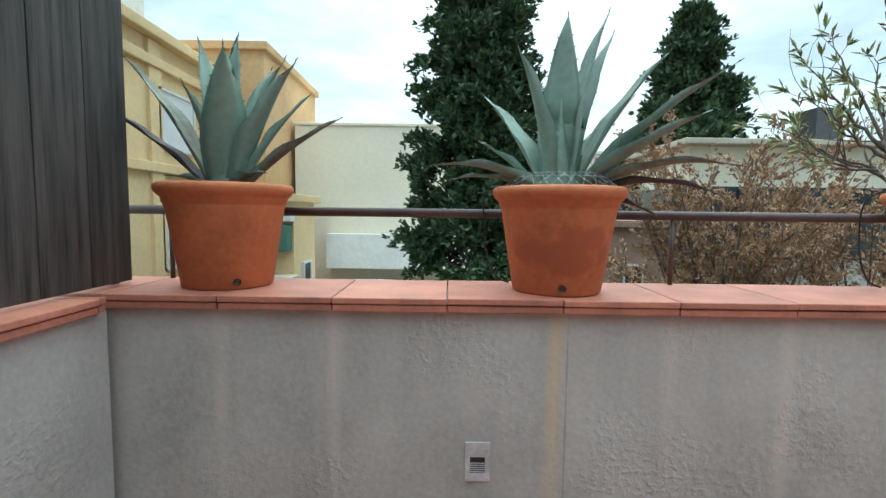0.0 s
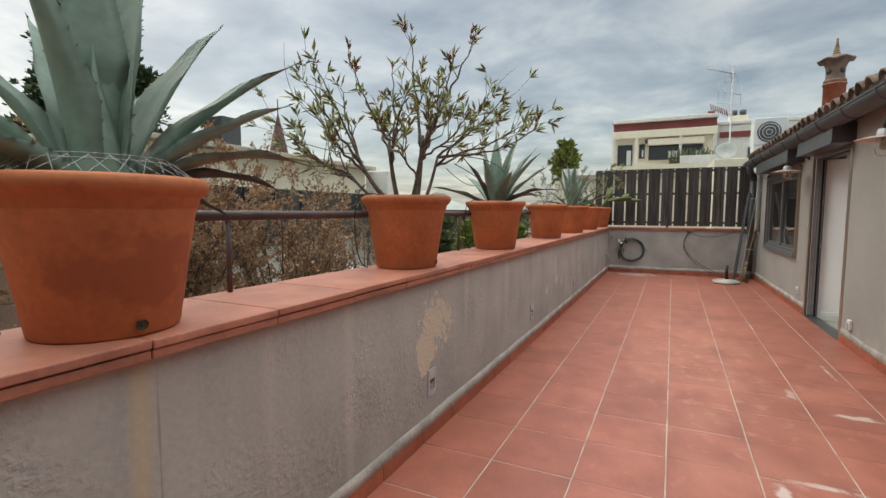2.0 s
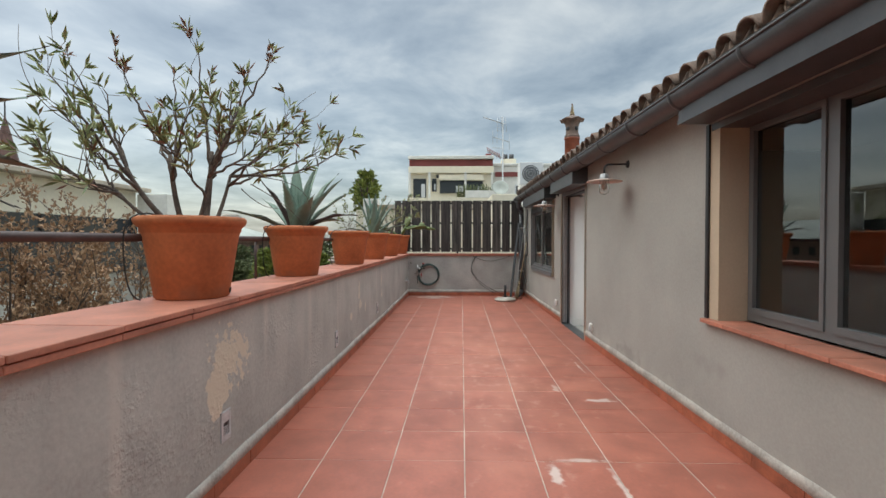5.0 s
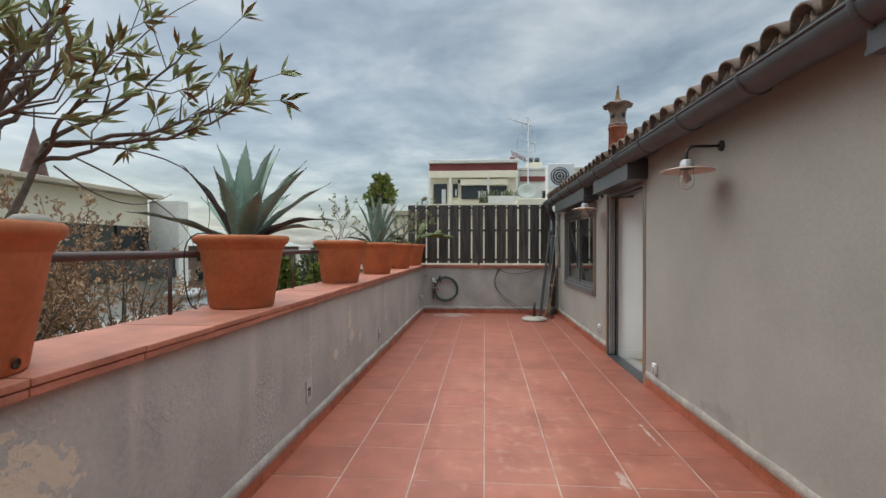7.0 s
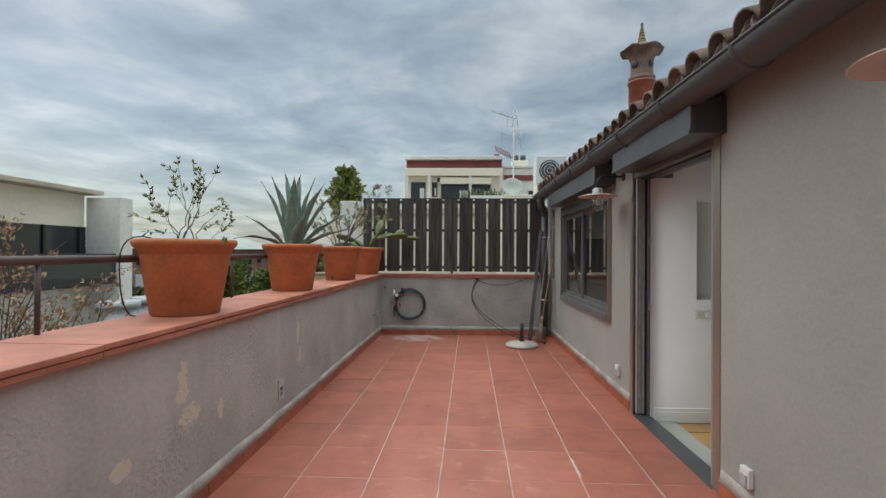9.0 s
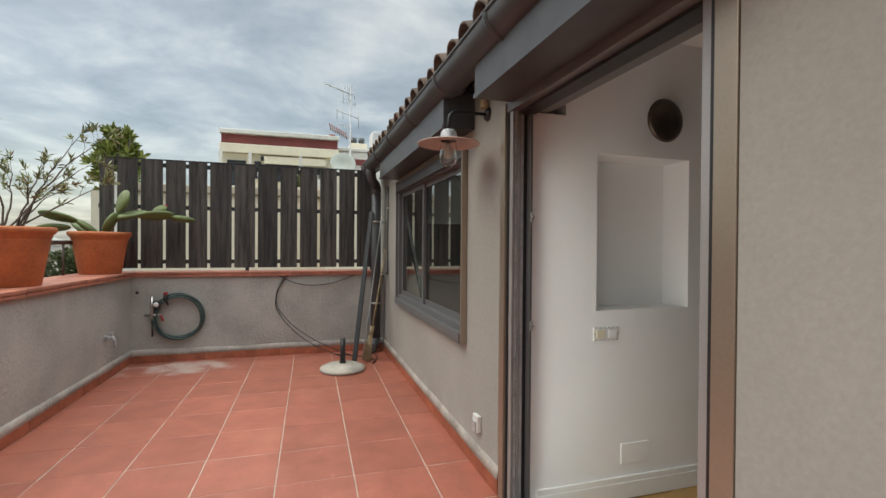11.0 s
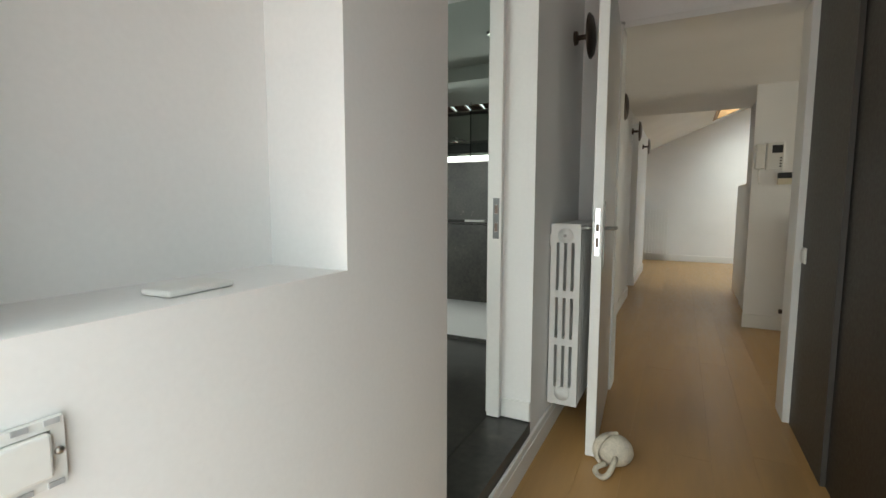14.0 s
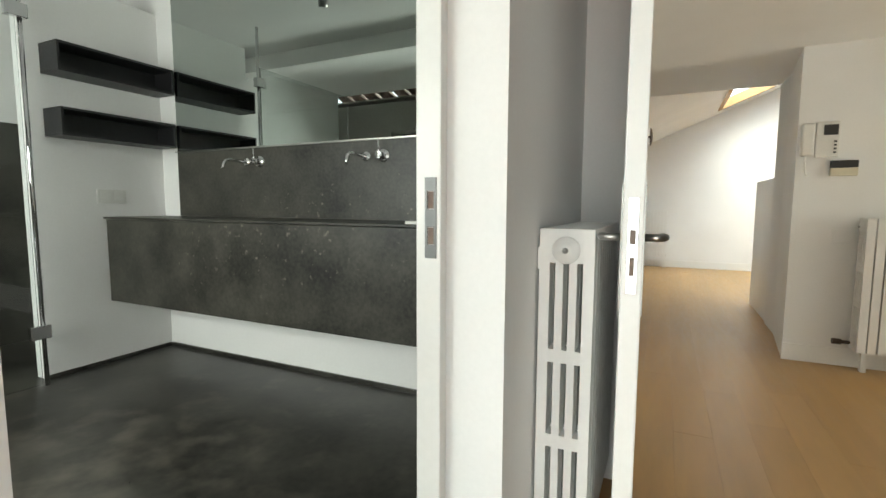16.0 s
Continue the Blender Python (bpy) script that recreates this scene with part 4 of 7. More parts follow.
def pad(parent, c, d, length, width, thick, m=M_PAD):
    bm = bmesh.new()
    bmesh.ops.create_uvsphere(bm, u_segments=16, v_segments=10, radius=0.5)
    for v in bm.verts:
        t_ = v.co.z + 0.5
        v.co.x *= width * (0.75 + 0.5 * t_)
        v.co.y *= thick
        v.co.z = t_ * length
    for f in bm.faces:
        f.smooth = True
    ob = part("pad", bm, m, parent)
    q = Vector(d).to_track_quat("Z", "Y").to_matrix().to_4x4()
    ob.matrix_basis = Matrix.Translation(c) @ q @ pose(0, 0, 0, 0, 0, random.uniform(-25, 25))
    return ob


random.seed(5)
cactus = root("cactus", pose(10.68, 2.05, SOIL_Z, 0, 0, -70), "low prickly cactus with broad green pads and a red fruit", "plant")
for c, d, L, w in (((0, 0, 0), (-0.7, 0.2, 0.6), 0.2, 0.1), ((-0.12, 0.02, 0.1), (-0.9, -0.2, 0.25), 0.24, 0.12), ((-0.16, 0, 0.06), (-1, 0.1, -0.05), 0.2, 0.1), ((0.02, -0.05, 0), (0.3, -0.3, 0.8), 0.2, 0.12), ((0.05, -0.06, 0.12), (0.9, -0.1, 0.25), 0.25, 0.13), ((0.1, -0.06, 0.16), (0.3, 0, 1), 0.19, 0.13),
                   ((0.2, -0.08, 0.15), (1, 0.0, 0.05), 0.26, 0.11), ((0.4, -0.08, 0.15), (1, 0.1, -0.12), 0.2, 0.1), ((0.3, -0.08, 0.17), (0.8, 0.2, 0.5), 0.12, 0.07), ((-0.05, 0.1, 0), (-0.4, 0.5, 0.5), 0.2, 0.12)):
    pad(cactus, Vector(c) * 1.5, d, L * 1.4, w * 1.75, 0.075)
part("fruit", lathe([(0.0, 0), (0.014, 0.005), (0.018, 0.025), (0.01, 0.045), (0.0, 0.047)], 10), M_FRUIT, cactus).matrix_basis = pose(0.57, -0.09, 0.32, 20, 30, 0)

# wire net over the second planter, drip hoses
net = bmesh.new()
for k in range(26):
    a = 2 * math.pi * k / 26
    p0, p1 = V(0.25 * math.cos(a), 0.25 * math.sin(a), 0.0), V(0.18 * math.cos(a + 0.25), 0.18 * math.sin(a + 0.25), 0.055)
    add_tube(net, [p0, p1], 0.0007, 4, False)
    add_tube(net, [p0, V(0.18 * math.cos(a - 0.25), 0.18 * math.sin(a - 0.25), 0.055)], 0.0007, 4, False)
    b = a + 2 * math.pi / 26
    for r_, z_ in ((0.255, 0.0), (0.20, 0.045), (0.17, 0.06)):
        add_tube(net, [(r_ * math.cos(a), r_ * math.sin(a), z_), (r_ * math.cos(b), r_ * math.sin(b), z_)], 0.0007, 4, False)
thing("wire_netting", net, M_WIRE, "pale wire netting laid over the planter's soil", "netting", m=pose(0.465, 2.06, COPE_Z + 0.432))
for px, sx in ((0.465, -1), (2.2, -1), (3.81, -1), (5.80, -1), (-0.97, -1)):
    pts = arc((px + sx * 0.22, 2.12, COPE_Z + 0.44), (px + sx * 0.33, 2.22, COPE_Z + 0.48), (px + sx * 0.30, 2.24, COPE_Z + 0.3), 6)[:-1] + arc((px + sx * 0.30, 2.24, COPE_Z + 0.3), (px + sx * 0.30, 2.24, COPE_Z + 0.02), (px + sx * 0.18, 2.24, COPE_Z + 0.004), 8)
    thing("drip_hose", tube(pts, 0.004, 6), M_CABLE, "thin black irrigation hose hanging from a planter", "hose", "irrigation hoses")
thing("pebble", lathe([(0.0, 0.0), (0.05, 0.005), (0.065, 0.025), (0.04, 0.045), (0.0, 0.05)], 12), M_BASE, "pale flat stone lying on planter soil", "stone", m=pose(2.30, 1.90, COPE_Z + 0.415))


# ---- step lights and sockets ----
def step_light(x, z):
    s_ = root("step_light", pose(x, PY, z), "recessed aluminium step light in the parapet", "light", "step lights along the parapet")
    bm = wall_bm(-0.05, 0.05, -0.08, 0.08, -0.008, 0.0005, "x", [(-0.03, 0.03, -0.05, 0.02)])
    part("plate", bm, M_GALV, s_)
    part("recess", box(-0.03, 0.03, -0.001, 0.0004, -0.05, 0.02), M_BLACK, s_)
    for k in range(5):
        part("louvre", box(-0.029, 0.029, -0.005, -0.0015, -0.045 + 0.009 * k, -0.042 + 0.009 * k), M_GALV, s_)
    for a in (-0.04, 0.04):
        for b in (-0.07, 0.07):
            part("screw", lathe([(0, 0.002), (0.003, 0.0018), (0.0035, 0)], 8), M_STEEL, s_).matrix_basis = pose(a, -0.008, b, 90, 0, 0)


for x, z in ((0.127, 0.357), (2.124, 0.336), (4.373, 0.329), (6.71, 0.305)):
    step_light(x, z)


def outdoor_socket(x, z):
    s_ = root("outdoor_socket", pose(x, HY, z), "small grey weatherproof socket on the house wall", "socket", "outdoor sockets")
    part("back", box(-0.038, 0.038, 0.0005, 0.03, -0.05, 0.05, 0.006), M_WPLAST, s_)
    part("flap", box(-0.03, 0.03, 0.0305, 0.04, -0.045, 0.02, 0.004), M_GALV, s_)


outdoor_socket(5.57, 0.235)
outdoor_socket(7.55, 0.285)

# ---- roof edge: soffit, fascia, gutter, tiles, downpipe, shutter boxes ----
# soffit has one near-black base colour with slight variation
structure("soffit", box(WX - 0.3, EX + 0.3, HY, -0.93, 2.36, 2.40), mat("dark_soffit", (0.03, 0.027, 0.025), 0.7, var=0.2, scale=4, fine=40), "dark eaves soffit", "soffit")
structure("roof_slab", box(WX - 0.5, EX + 0.5, -4.6, -1.5, 2.62, 2.70), M_BARREL, "roof deck under clay tiles", "roof")
gut = root("gutter", pose(0, -0.965, 2.335), "dark grey half-round gutter along the eaves", "gutter")
bm = bmesh.new()
n_ = 14
r0, r1 = [], []
for xx, rr in ((WX - 0.3, r0), (EX + 0.1, r1)):
    for k in range(n_ + 1):
        a = math.pi + math.pi * k / n_
        rr.append(bm.verts.new((xx, 0.09 * math.cos(a), 0.09 * math.sin(a))))
    for k in range(n_, -1, -1):
        a = math.pi + math.pi * k / n_
        rr.append(bm.verts.new((xx, 0.085 * math.cos(a), 0.085 * math.sin(a))))
N = len(r0)
for k in range(N):
    f = bm.faces.new((r0[k], r0[(k + 1) % N], r1[(k + 1) % N], r1[k]))
    f.smooth = True
part("channel", bm, M_GUT, gut)
gut.scale = (1.0, 1.14, 1.14)
part("bead", tube([(WX - 0.3, 0.09, 0.0), (EX + 0.1, 0.09, 0.0)], 0.007, 8), M_GUT, gut)
for k in range(16):
    xx = -1.0 + 0.78 * k
    bm = bmesh.new()
    ringa = [[bm.verts.new((xx + s * 0.016, rr * math.cos(math.pi + math.pi * j / n_), rr * math.sin(math.pi + math.pi * j / n_))) for j in range(n_ + 1)] for s, rr in ((-1, 0.091), (-0.6, 0.099), (0.6, 0.099), (1, 0.091))]
    for a, b in zip(ringa, ringa[1:]):
        for j in range(n_):
            bm.faces.new((a[j], a[j + 1], b[j + 1], b[j])).smooth = True
    part("collar", bm, M_GUT, gut)
    part("hook", box(xx - 0.012, xx + 0.012, -0.2, -0.07, -0.005, 0.003), M_GUT, gut)


def barrel(r=0.098, length=0.42, taper=0.82, thick=0.014):
    """A curved clay tile, hollow below, along -y."""
    bm = bmesh.new()
    n_ = 9
    rows = []
    for s, rr in ((0.0, r), (1.0, r * taper)):
        for q in (rr, rr - thick):
            rows.append([bm.verts.new((q * math.cos(math.pi * k / n_), -s * length, q * math.sin(math.pi * k / n_))) for k in range(n_ + 1)])
    o0, i0, o1, i1 = rows
    for k in range(n_):
        for f in ((o0[k], o0[k + 1], o1[k + 1], o1[k]), (i0[k], i1[k], i1[k + 1], i0[k + 1]), (o0[k], i0[k], i0[k + 1], o0[k + 1]), (o1[k], o1[k + 1], i1[k + 1], i1[k])):
            bm.faces.new(f).smooth = True
    for e in (0, n_):
        bm.faces.new((o0[e], o1[e], i1[e], i0[e]))
    return bm


roof = root("tiled_roof", pose(0, 0, 0), "curved clay tile roof with lichen stains above the gutter", "roof", "", "structure")
BAR = mesh_of("roof_tile", barrel(), M_BARREL)
PITCH = 0.222
for row in range(3):
    for k in range(57):
        ob = new("roof_tile", BAR)
        ob.parent = roof
        ob.matrix_basis = pose(WX - 0.3 + PITCH * k, -0.945 - 0.36 * row + random.uniform(-0.012, 0.012), 2.418 + 0.105 * row + random.uniform(-0.006, 0.006), -16, 0, random.uniform(-2, 2))
for k in range(56):
    ob = new("pan_tile", BAR)
    ob.parent = roof
    ob.matrix_basis = pose(WX - 0.3 + PITCH * (k + 0.5), -0.965, 2.475, -16, 180, 0)
structure("roof_edge", box(WX - 0.3, EX + 0.3, -1.45, -1.02, 2.402, 2.42), M_MORTAR, "mortar bed below the first roof tiles", "roof")

dp = root("downpipe", pose(10.81, -1.03, 0), "dark grey rainwater downpipe with a swan neck", "pipe")
pts = [(-0.12, 0.085, 2.32), (-0.12, 0.085, 2.22)] + arc((-0.12, 0.085, 2.22), (-0.12, 0.085, 2.12), (-0.05, 0.03, 2.10), 5)[1:] + arc((-0.02, 0.015, 2.09), (0.0, 0.0, 2.08), (0, 0, 1.98), 5)
part("bend", tube(pts, 0.062, 14), M_GUT, dp)
part("pipe", tube([(0, 0, 2.0), (0, 0, 0.14)], 0.060, 14), M_GUT, dp)
part("shoe", tube([(0, 0, 0.16), (-0.02, 0.02, 0.08), (-0.08, 0.06, 0.066)], 0.063, 14), M_GUT, dp)
for zz in (1.62, 0.6):
    part("clip", tube([(0, 0, zz), (0, 0, zz + 0.025)], 0.065, 14), M_STEEL, dp)
    part("bracket", box(-0.01, 0.01, -0.1, -0.04, zz, zz + 0.02), M_STEEL, dp)


def shutter_box(x0, x1, z0=2.075, z1=2.28):
    s_ = root("shutter_box", pose(0, HY, 0), "grey metal roller shutter box under the eaves", "shutter", "roller shutter boxes")
    part("case", box(x0, x1, 0.001, 0.205, z0, z1, 0.004), M_GUT, s_)
    part("lip", box(x0, x1, 0.206, 0.212, z0 - 0.004, z0 + 0.018), M_GUT, s_)
    return s_


shutter_box(0.75, 2.93, 2.135, 2.30)
shutter_box(5.78, 7.13)
shutter_box(7.66, 10.02, 2.06, 2.28)

# chimney on the roof
ch = root("chimney", pose(7.86, -1.47, 2.55), "round clay chimney with a pierced cap and pointed finial", "chimney")
part("flue", lathe([(0.125, 0), (0.125, 0.54), (0.135, 0.545), (0.135, 0.57), (0.12, 0.575)], 24), M_SKIRT, ch)
part("collar", lathe([(0.12, 0.575), (0.128, 0.585), (0.128, 0.61), (0.112, 0.62)], 24), M_BARREL, ch)
part("pierced_head", lathe([(0.112, 0.62), (0.105, 0.68), (0.108, 0.76), (0.125, 0.82), (0.165, 0.865)], 24), M_BARREL, ch)
for k in range(4):
    a = math.pi / 2 * k + 0.55
    part("smoke_hole", lathe([(0.0, 0.006), (0.036, 0.005), (0.040, 0.0)], 14), M_BLACK, ch).matrix_basis = pose(0.103 * math.cos(a), 0.103 * math.sin(a), 0.725, 0, 90, math.degrees(a))
bm = lathe([(0.15, 0.858), (0.205, 0.872), (0.21, 0.885), (0.17, 0.90), (0.11, 0.925), (0.06, 0.95), (0.045, 0.965), (0.0, 0.967)], 24)
for v in bm.verts:
    if v.co.xy.length > 0.16:
        v.co.z += 0.014 * math.sin(6 * math.atan2(v.co.y, v.co.x))
part("brim", bm, M_BARREL, ch)
for k in range(6):
    r_ = 0.042 - 0.0055 * k
    part("finial_ring", lathe([(r_ * 0.6, 0.966 + 0.03 * k), (r_, 0.974 + 0.03 * k), (r_, 0.986 + 0.03 * k), (r_ * 0.6, 0.995 + 0.03 * k)], 14), M_STRAW, ch)
part("finial_tip", lathe([(0.012, 1.14), (0.016, 1.155), (0.0, 1.18)], 10), M_BARREL, ch)


# ---- wall lamps outside ----
def wall_lamp(x, z_mount, drop, label):
    w_ = root("wall_lamp", pose(x, HY, z_mount), label, "lamp", "outdoor wall lamps")
    part("rose", lathe([(0, 0.022), (0.03, 0.02), (0.038, 0.008), (0.038, 0.001)], 20), M_BLACK, w_).matrix_basis = pose(0, 0, 0, -90, 0, 0)
    part("arm", tube([(0, 0.01, 0), (0, 0.18, 0)] + arc((0, 0.18, 0), (0, 0.24, 0), (0, 0.24, -0.06), 7)[1:] + [(0, 0.24, -drop + 0.06)], 0.0095, 10), M_BLACK, w_)
    part("cap", lathe([(0.0, 0.065), (0.03, 0.065), (0.044, 0.05), (0.046, 0.0)], 24), M_GALV, w_).matrix_basis = pose(0, 0.24, -drop)
    part("shade", lathe([(0.045, 0.012), (0.11, 0.004), (0.172, -0.012), (0.176, -0.016), (0.172, -0.018), (0.11, -0.002), (0.045, 0.004)], 40), M_ENAMEL, w_, "pinkish enamelled flat metal shade").matrix_basis = pose(0, 0.24, -drop)
    g = part("glass_jar", lathe([(0.042, 0.0), (0.046, -0.03), (0.05, -0.09), (0.042, -0.125), (0.02, -0.142), (0.0, -0.145), (0.0, -0.142), (0.019, -0.139), (0.039, -0.123), (0.047, -0.09), (0.043, -0.03), (0.039, 0.0)], 24), M_CLEAR, w_, "clear glass jar")
    g.matrix_basis = pose(0, 0.24, -drop)
    part("bulb", lathe([(0.014, -0.01), (0.016, -0.03), (0.028, -0.06), (0.026, -0.085), (0.0, -0.1)], 16), M_BULB, w_).matrix_basis = pose(0, 0.24, -drop)


wall_lamp(4.39, 2.10, 0.16, "black swan-neck wall lamp with flat shade and glass jar")
wall_lamp(7.44, 2.095, 0.17, "black swan-neck wall lamp beside the open door")
thing("cork_fitting", tube([(7.44, HY + 0.03, 2.13), (7.44, HY + 0.03, 2.2)], 0.022, 12), M_STRAW, "tan cylindrical fitting under the shutter box", "fitting")


# ---- terrace door, windows ----
M_FOLD = mat("silver_aluminium", (0.36, 0.355, 0.35), 0.4, 0.3, var=0.05, scale=3, fine=120, bump=0.03)
dr = root("door_1", pose(0, HY, 0), "grey aluminium folding terrace door, folded open", "door", "", "structure")
d0, d1, dz = DOOR[0], DOOR[1], DOOR[3]
part("jamb", box(d0 + 0.002, d0 + 0.072, -0.06, 0.006, 0.0, dz - 0.01, 0.003), M_ALUBR, dr, "bronze-toned outer jamb")
part("inner_jamb", box(d0 + 0.074, d0 + 0.125, -0.12, -0.01, 0.0, dz - 0.05, 0.003), M_FOLD, dr)
part("jamb_groove", box(d0 + 0.0745, d0 + 0.09, -0.01, -0.004, 0.0, dz - 0.06), M_BLACK, dr)
part("left_jamb", box(d1 - 0.06, d1 - 0.002, -0.05, 0.014, 0.0, dz - 0.01, 0.003), M_ALUBR, dr, "bronze-toned outer jamb")
# black strip put in for the shade of the gap beside the jamb
part("jamb_gap", box(d1 - 0.075, d1 - 0.061, -0.06, 0.0, 0.0, dz - 0.05), M_BLACK, dr)
for k in range(4):
    part("folded_panel", box(d1 - 0.112 + 0.004 * (k % 2), d1 - 0.076, -0.0215 - 0.017 * k, -0.006 - 0.017 * k, 0.02, dz - 0.05, 0.003), M_GALV if k % 2 else M_FOLD, dr)
# second black strip stands for the shaded gap behind the folded panels
part("gap_shade_strip", box(d1 - 0.10, d1 - 0.06, -0.094, -0.0745, 0.0, dz - 0.05), M_BLACK, dr)
part("stop_strip", box(CE - 0.004, d1 - 0.06, -0.1075, -0.0945, 0.0, dz - 0.05, 0.002), M_ALU, dr)
part("head", box(d0 + 0.074, d1 - 0.062, -0.2, 0.004, dz - 0.055, dz - 0.002, 0.003), M_ALU, dr)
part("head_track", box(d0 + 0.126, d1 - 0.11, -0.12, -0.04, dz - 0.07, dz - 0.056), M_BLACK, dr)
part("sill", box(d0 + 0.074, d1 - 0.062, -0.125, 0.016, -0.03, 0.006, 0.003), M_GUT, dr)
for zz in (1.492, 0.935):
    h_ = root("door_catch", pose(CE - 0.005, HY - 0.103, zz), "small steel catch on the corridor wall", "catch", "door catches")
    part("plate", box(-0.006, 0.0, -0.009, 0.009, -0.024, 0.024, 0.002), M_GALV, h_)
    part("knuckle", tube([(-0.010, 0.006, 0), (-0.010, -0.012, 0)], 0.005, 8), M_CHROME, h_)


def pane(parent, x0, x1, z0, z1, y, m=M_GLASS):
    g = part("pane", box(x0, x1, y - 0.003, y + 0.003, z0, z1), m, parent)
    g.visible_shadow = False
    return g


w2 = root("window_2", pose(0, HY, 0), "dark grey aluminium sliding window of the bathroom", "window", "", "structure")
a0, a1, b0, b1 = WIN2
part("frame", wall_bm(a0 + 0.003, a1 - 0.003, b0 + 0.003, b1 - 0.003, -0.07, 0.012, "x", [(a0 + 0.06, a1 - 0.06, b0 + 0.07, b1 - 0.1)]), M_ALU, w2)
part("side_trim", box(a0 - 0.018, a0 + 0.002, 0.001, 0.04, b0 - 0.04, b1 + 0.03, 0.003), M_ALUBR, w2, "bronze-toned shutter guide")
part("far_trim", box(a1 - 0.002, a1 + 0.02, 0.001, 0.035, b0 - 0.04, b1 + 0.03, 0.003), M_ALU, w2)
part("sill", box(a0 + 0.004, a1 - 0.004, 0.0125, 0.05, b0 - 0.035, b0 + 0.03, 0.003), M_ALU, w2)
for x0, x1, yy in ((8.98, a1 - 0.06, -0.03), (a0 + 0.06, 9.03, -0.052)):
    part("sash", wall_bm(x0, x1, b0 + 0.07, b1 - 0.1, yy - 0.012, yy + 0.01, "x", [(x0 + 0.045, x1 - 0.045, b0 + 0.115, b1 - 0.14)]), M_ALU, w2)
    pane(w2, x0 + 0.045, x1 - 0.045, b0 + 0.115, b1 - 0.14, yy, M_DIMPANE)
part("shutter_slot", box(a0 + 0.004, a1 - 0.004, 0.0125, 0.04, b1 - 0.09, b1 - 0.003, 0.003), M_GUT, w2)
w1 = root("window_1", pose(0, HY, 0), "dark grey aluminium casement window in a deep reveal", "window", "", "structure")
a0, a1, b0, b1 = WIN1
part("frame", wall_bm(a0 + 0.003, a1 - 0.14, b0 + 0.03, b1 - 0.003, -0.27, -0.20, "x", [(a0 + 0.04, 2.09, b0 + 0.075, b1 - 0.05), (2.15, a1 - 0.17, b0 + 0.075, b1 - 0.05)]), M_ALU, w1)
for x0, x1 in ((a0 + 0.04, 2.09), (2.15, a1 - 0.17)):
    part("sash", wall_bm(x0 + 0.001, x1 - 0.001, b0 + 0.076, b1 - 0.051, -0.25, -0.19, "x", [(x0 + 0.03, x1 - 0.03, b0 + 0.115, b1 - 0.085)]), M_ALU, w1)
    pane(w1, x0 + 0.03, x1 - 0.03, b0 + 0.115, b1 - 0.085, -0.22, M_DIMPANE)
part("reveal", box(a1 - 0.138, a1 - 0.002, -0.29, -0.008, b0 + 0.02, b1 - 0.002), M_REVEAL, w1, "beige painted side reveal")
part("guide", box(a1 - 0.03, a1 + 0.004, -0.007, 0.008, b0 + 0.02, b1 - 0.002), M_BLACK, w1)
part("lintel_slat", box(a0, a1 - 0.04, -0.19, -0.005, b1 - 0.05, b1 - 0.004), M_GUT, w1)
for k in range(8):
    xa = a1 - 0.004 - 0.28 * k
    part("sill_tile", box(max(xa - 0.276, a0), xa, -0.19, 0.045, b0 - 0.008, b0 + 0.019, 0.004), M_COPE, w1)

# ---- end wall: tap, hose, umbrella base, leaning poles, cables ----
tap = root("garden_tap", pose(EX, 1.46, 0.6), "brass garden tap with watering timer", "tap")
part("stem", tube([(0, 0, 0.08), (-0.05, 0, 0.08)], 0.012, 10), M_STEEL, tap)
part("body", tube([(-0.05, 0, 0.15), (-0.05, 0, -0.12)], 0.018, 12), M_STEEL, tap)
part("timer", lathe([(0, 0.03), (0.035, 0.028), (0.042, 0.0), (0.042, -0.03), (0, -0.03)], 20), M_BLACK, tap, "round black timer").matrix_basis = pose(-0.06, -0.05, 0.06, 0, -90, 0)
part("dial", lathe([(0, 0.004), (0.028, 0.003), (0.028, 0)], 20), M_WPLAST, tap).matrix_basis = pose(-0.092, -0.05, 0.06, 0, -90, 0)
part("branch", tube([(-0.05, 0.07, -0.06), (-0.05, -0.09, -0.06)], 0.013, 10), M_STEEL, tap)
part("connector", tube([(-0.05, -0.09, -0.06), (-0.055, -0.11, -0.13)], 0.012, 10), M_RED, tap, "red hose connector")
part("outlet", tube([(-0.05, 0, -0.12), (-0.05, -0.005, -0.30)], 0.009, 10), M_BLACK, tap)
hose = root("garden_hose", pose(EX - 0.025, 1.19, 0.52), "coiled dark green garden hose on a wall hook", "hose")
random.seed(3)
pts = []
for k in range(6 * 28 + 1):
    a = 2 * math.pi * k / 28 + 1.0
    turn_ = k // 28
    rr = 0.255 - 0.011 * (turn_ % 3) + 0.008 * math.sin(a * 2 + turn_)
    pts.append((-0.012 * (turn_ % 2) - 0.004 * turn_, rr * math.cos(a), rr * math.sin(a) - 0.004 * turn_))
part("coil", tube(pts, 0.0095, 8), M_HOSE, hose)
part("spray_gun", tube([(-0.05, 0.10, 0.13), (-0.05, 0.14, 0.2), (-0.05, 0.13, 0.25)], [0.01, 0.016, 0.02], 10), M_BLACK, hose)
part("nozzle", tube([(-0.05, 0.13, 0.25), (-0.05, 0.128, 0.275)], 0.021, 10), M_RED, hose)
thing("wall_plug", lathe([(0, 0.012), (0.014, 0.01), (0.017, 0)], 12), M_BLACK, "small black plug in the end wall", "plug", m=pose(EX, 1.62, 0.79, 0, -90, 0))
pbx = root("wall_tap", pose(10.25, PY, 0.36), "small galvanised tap low on the parapet", "tap")
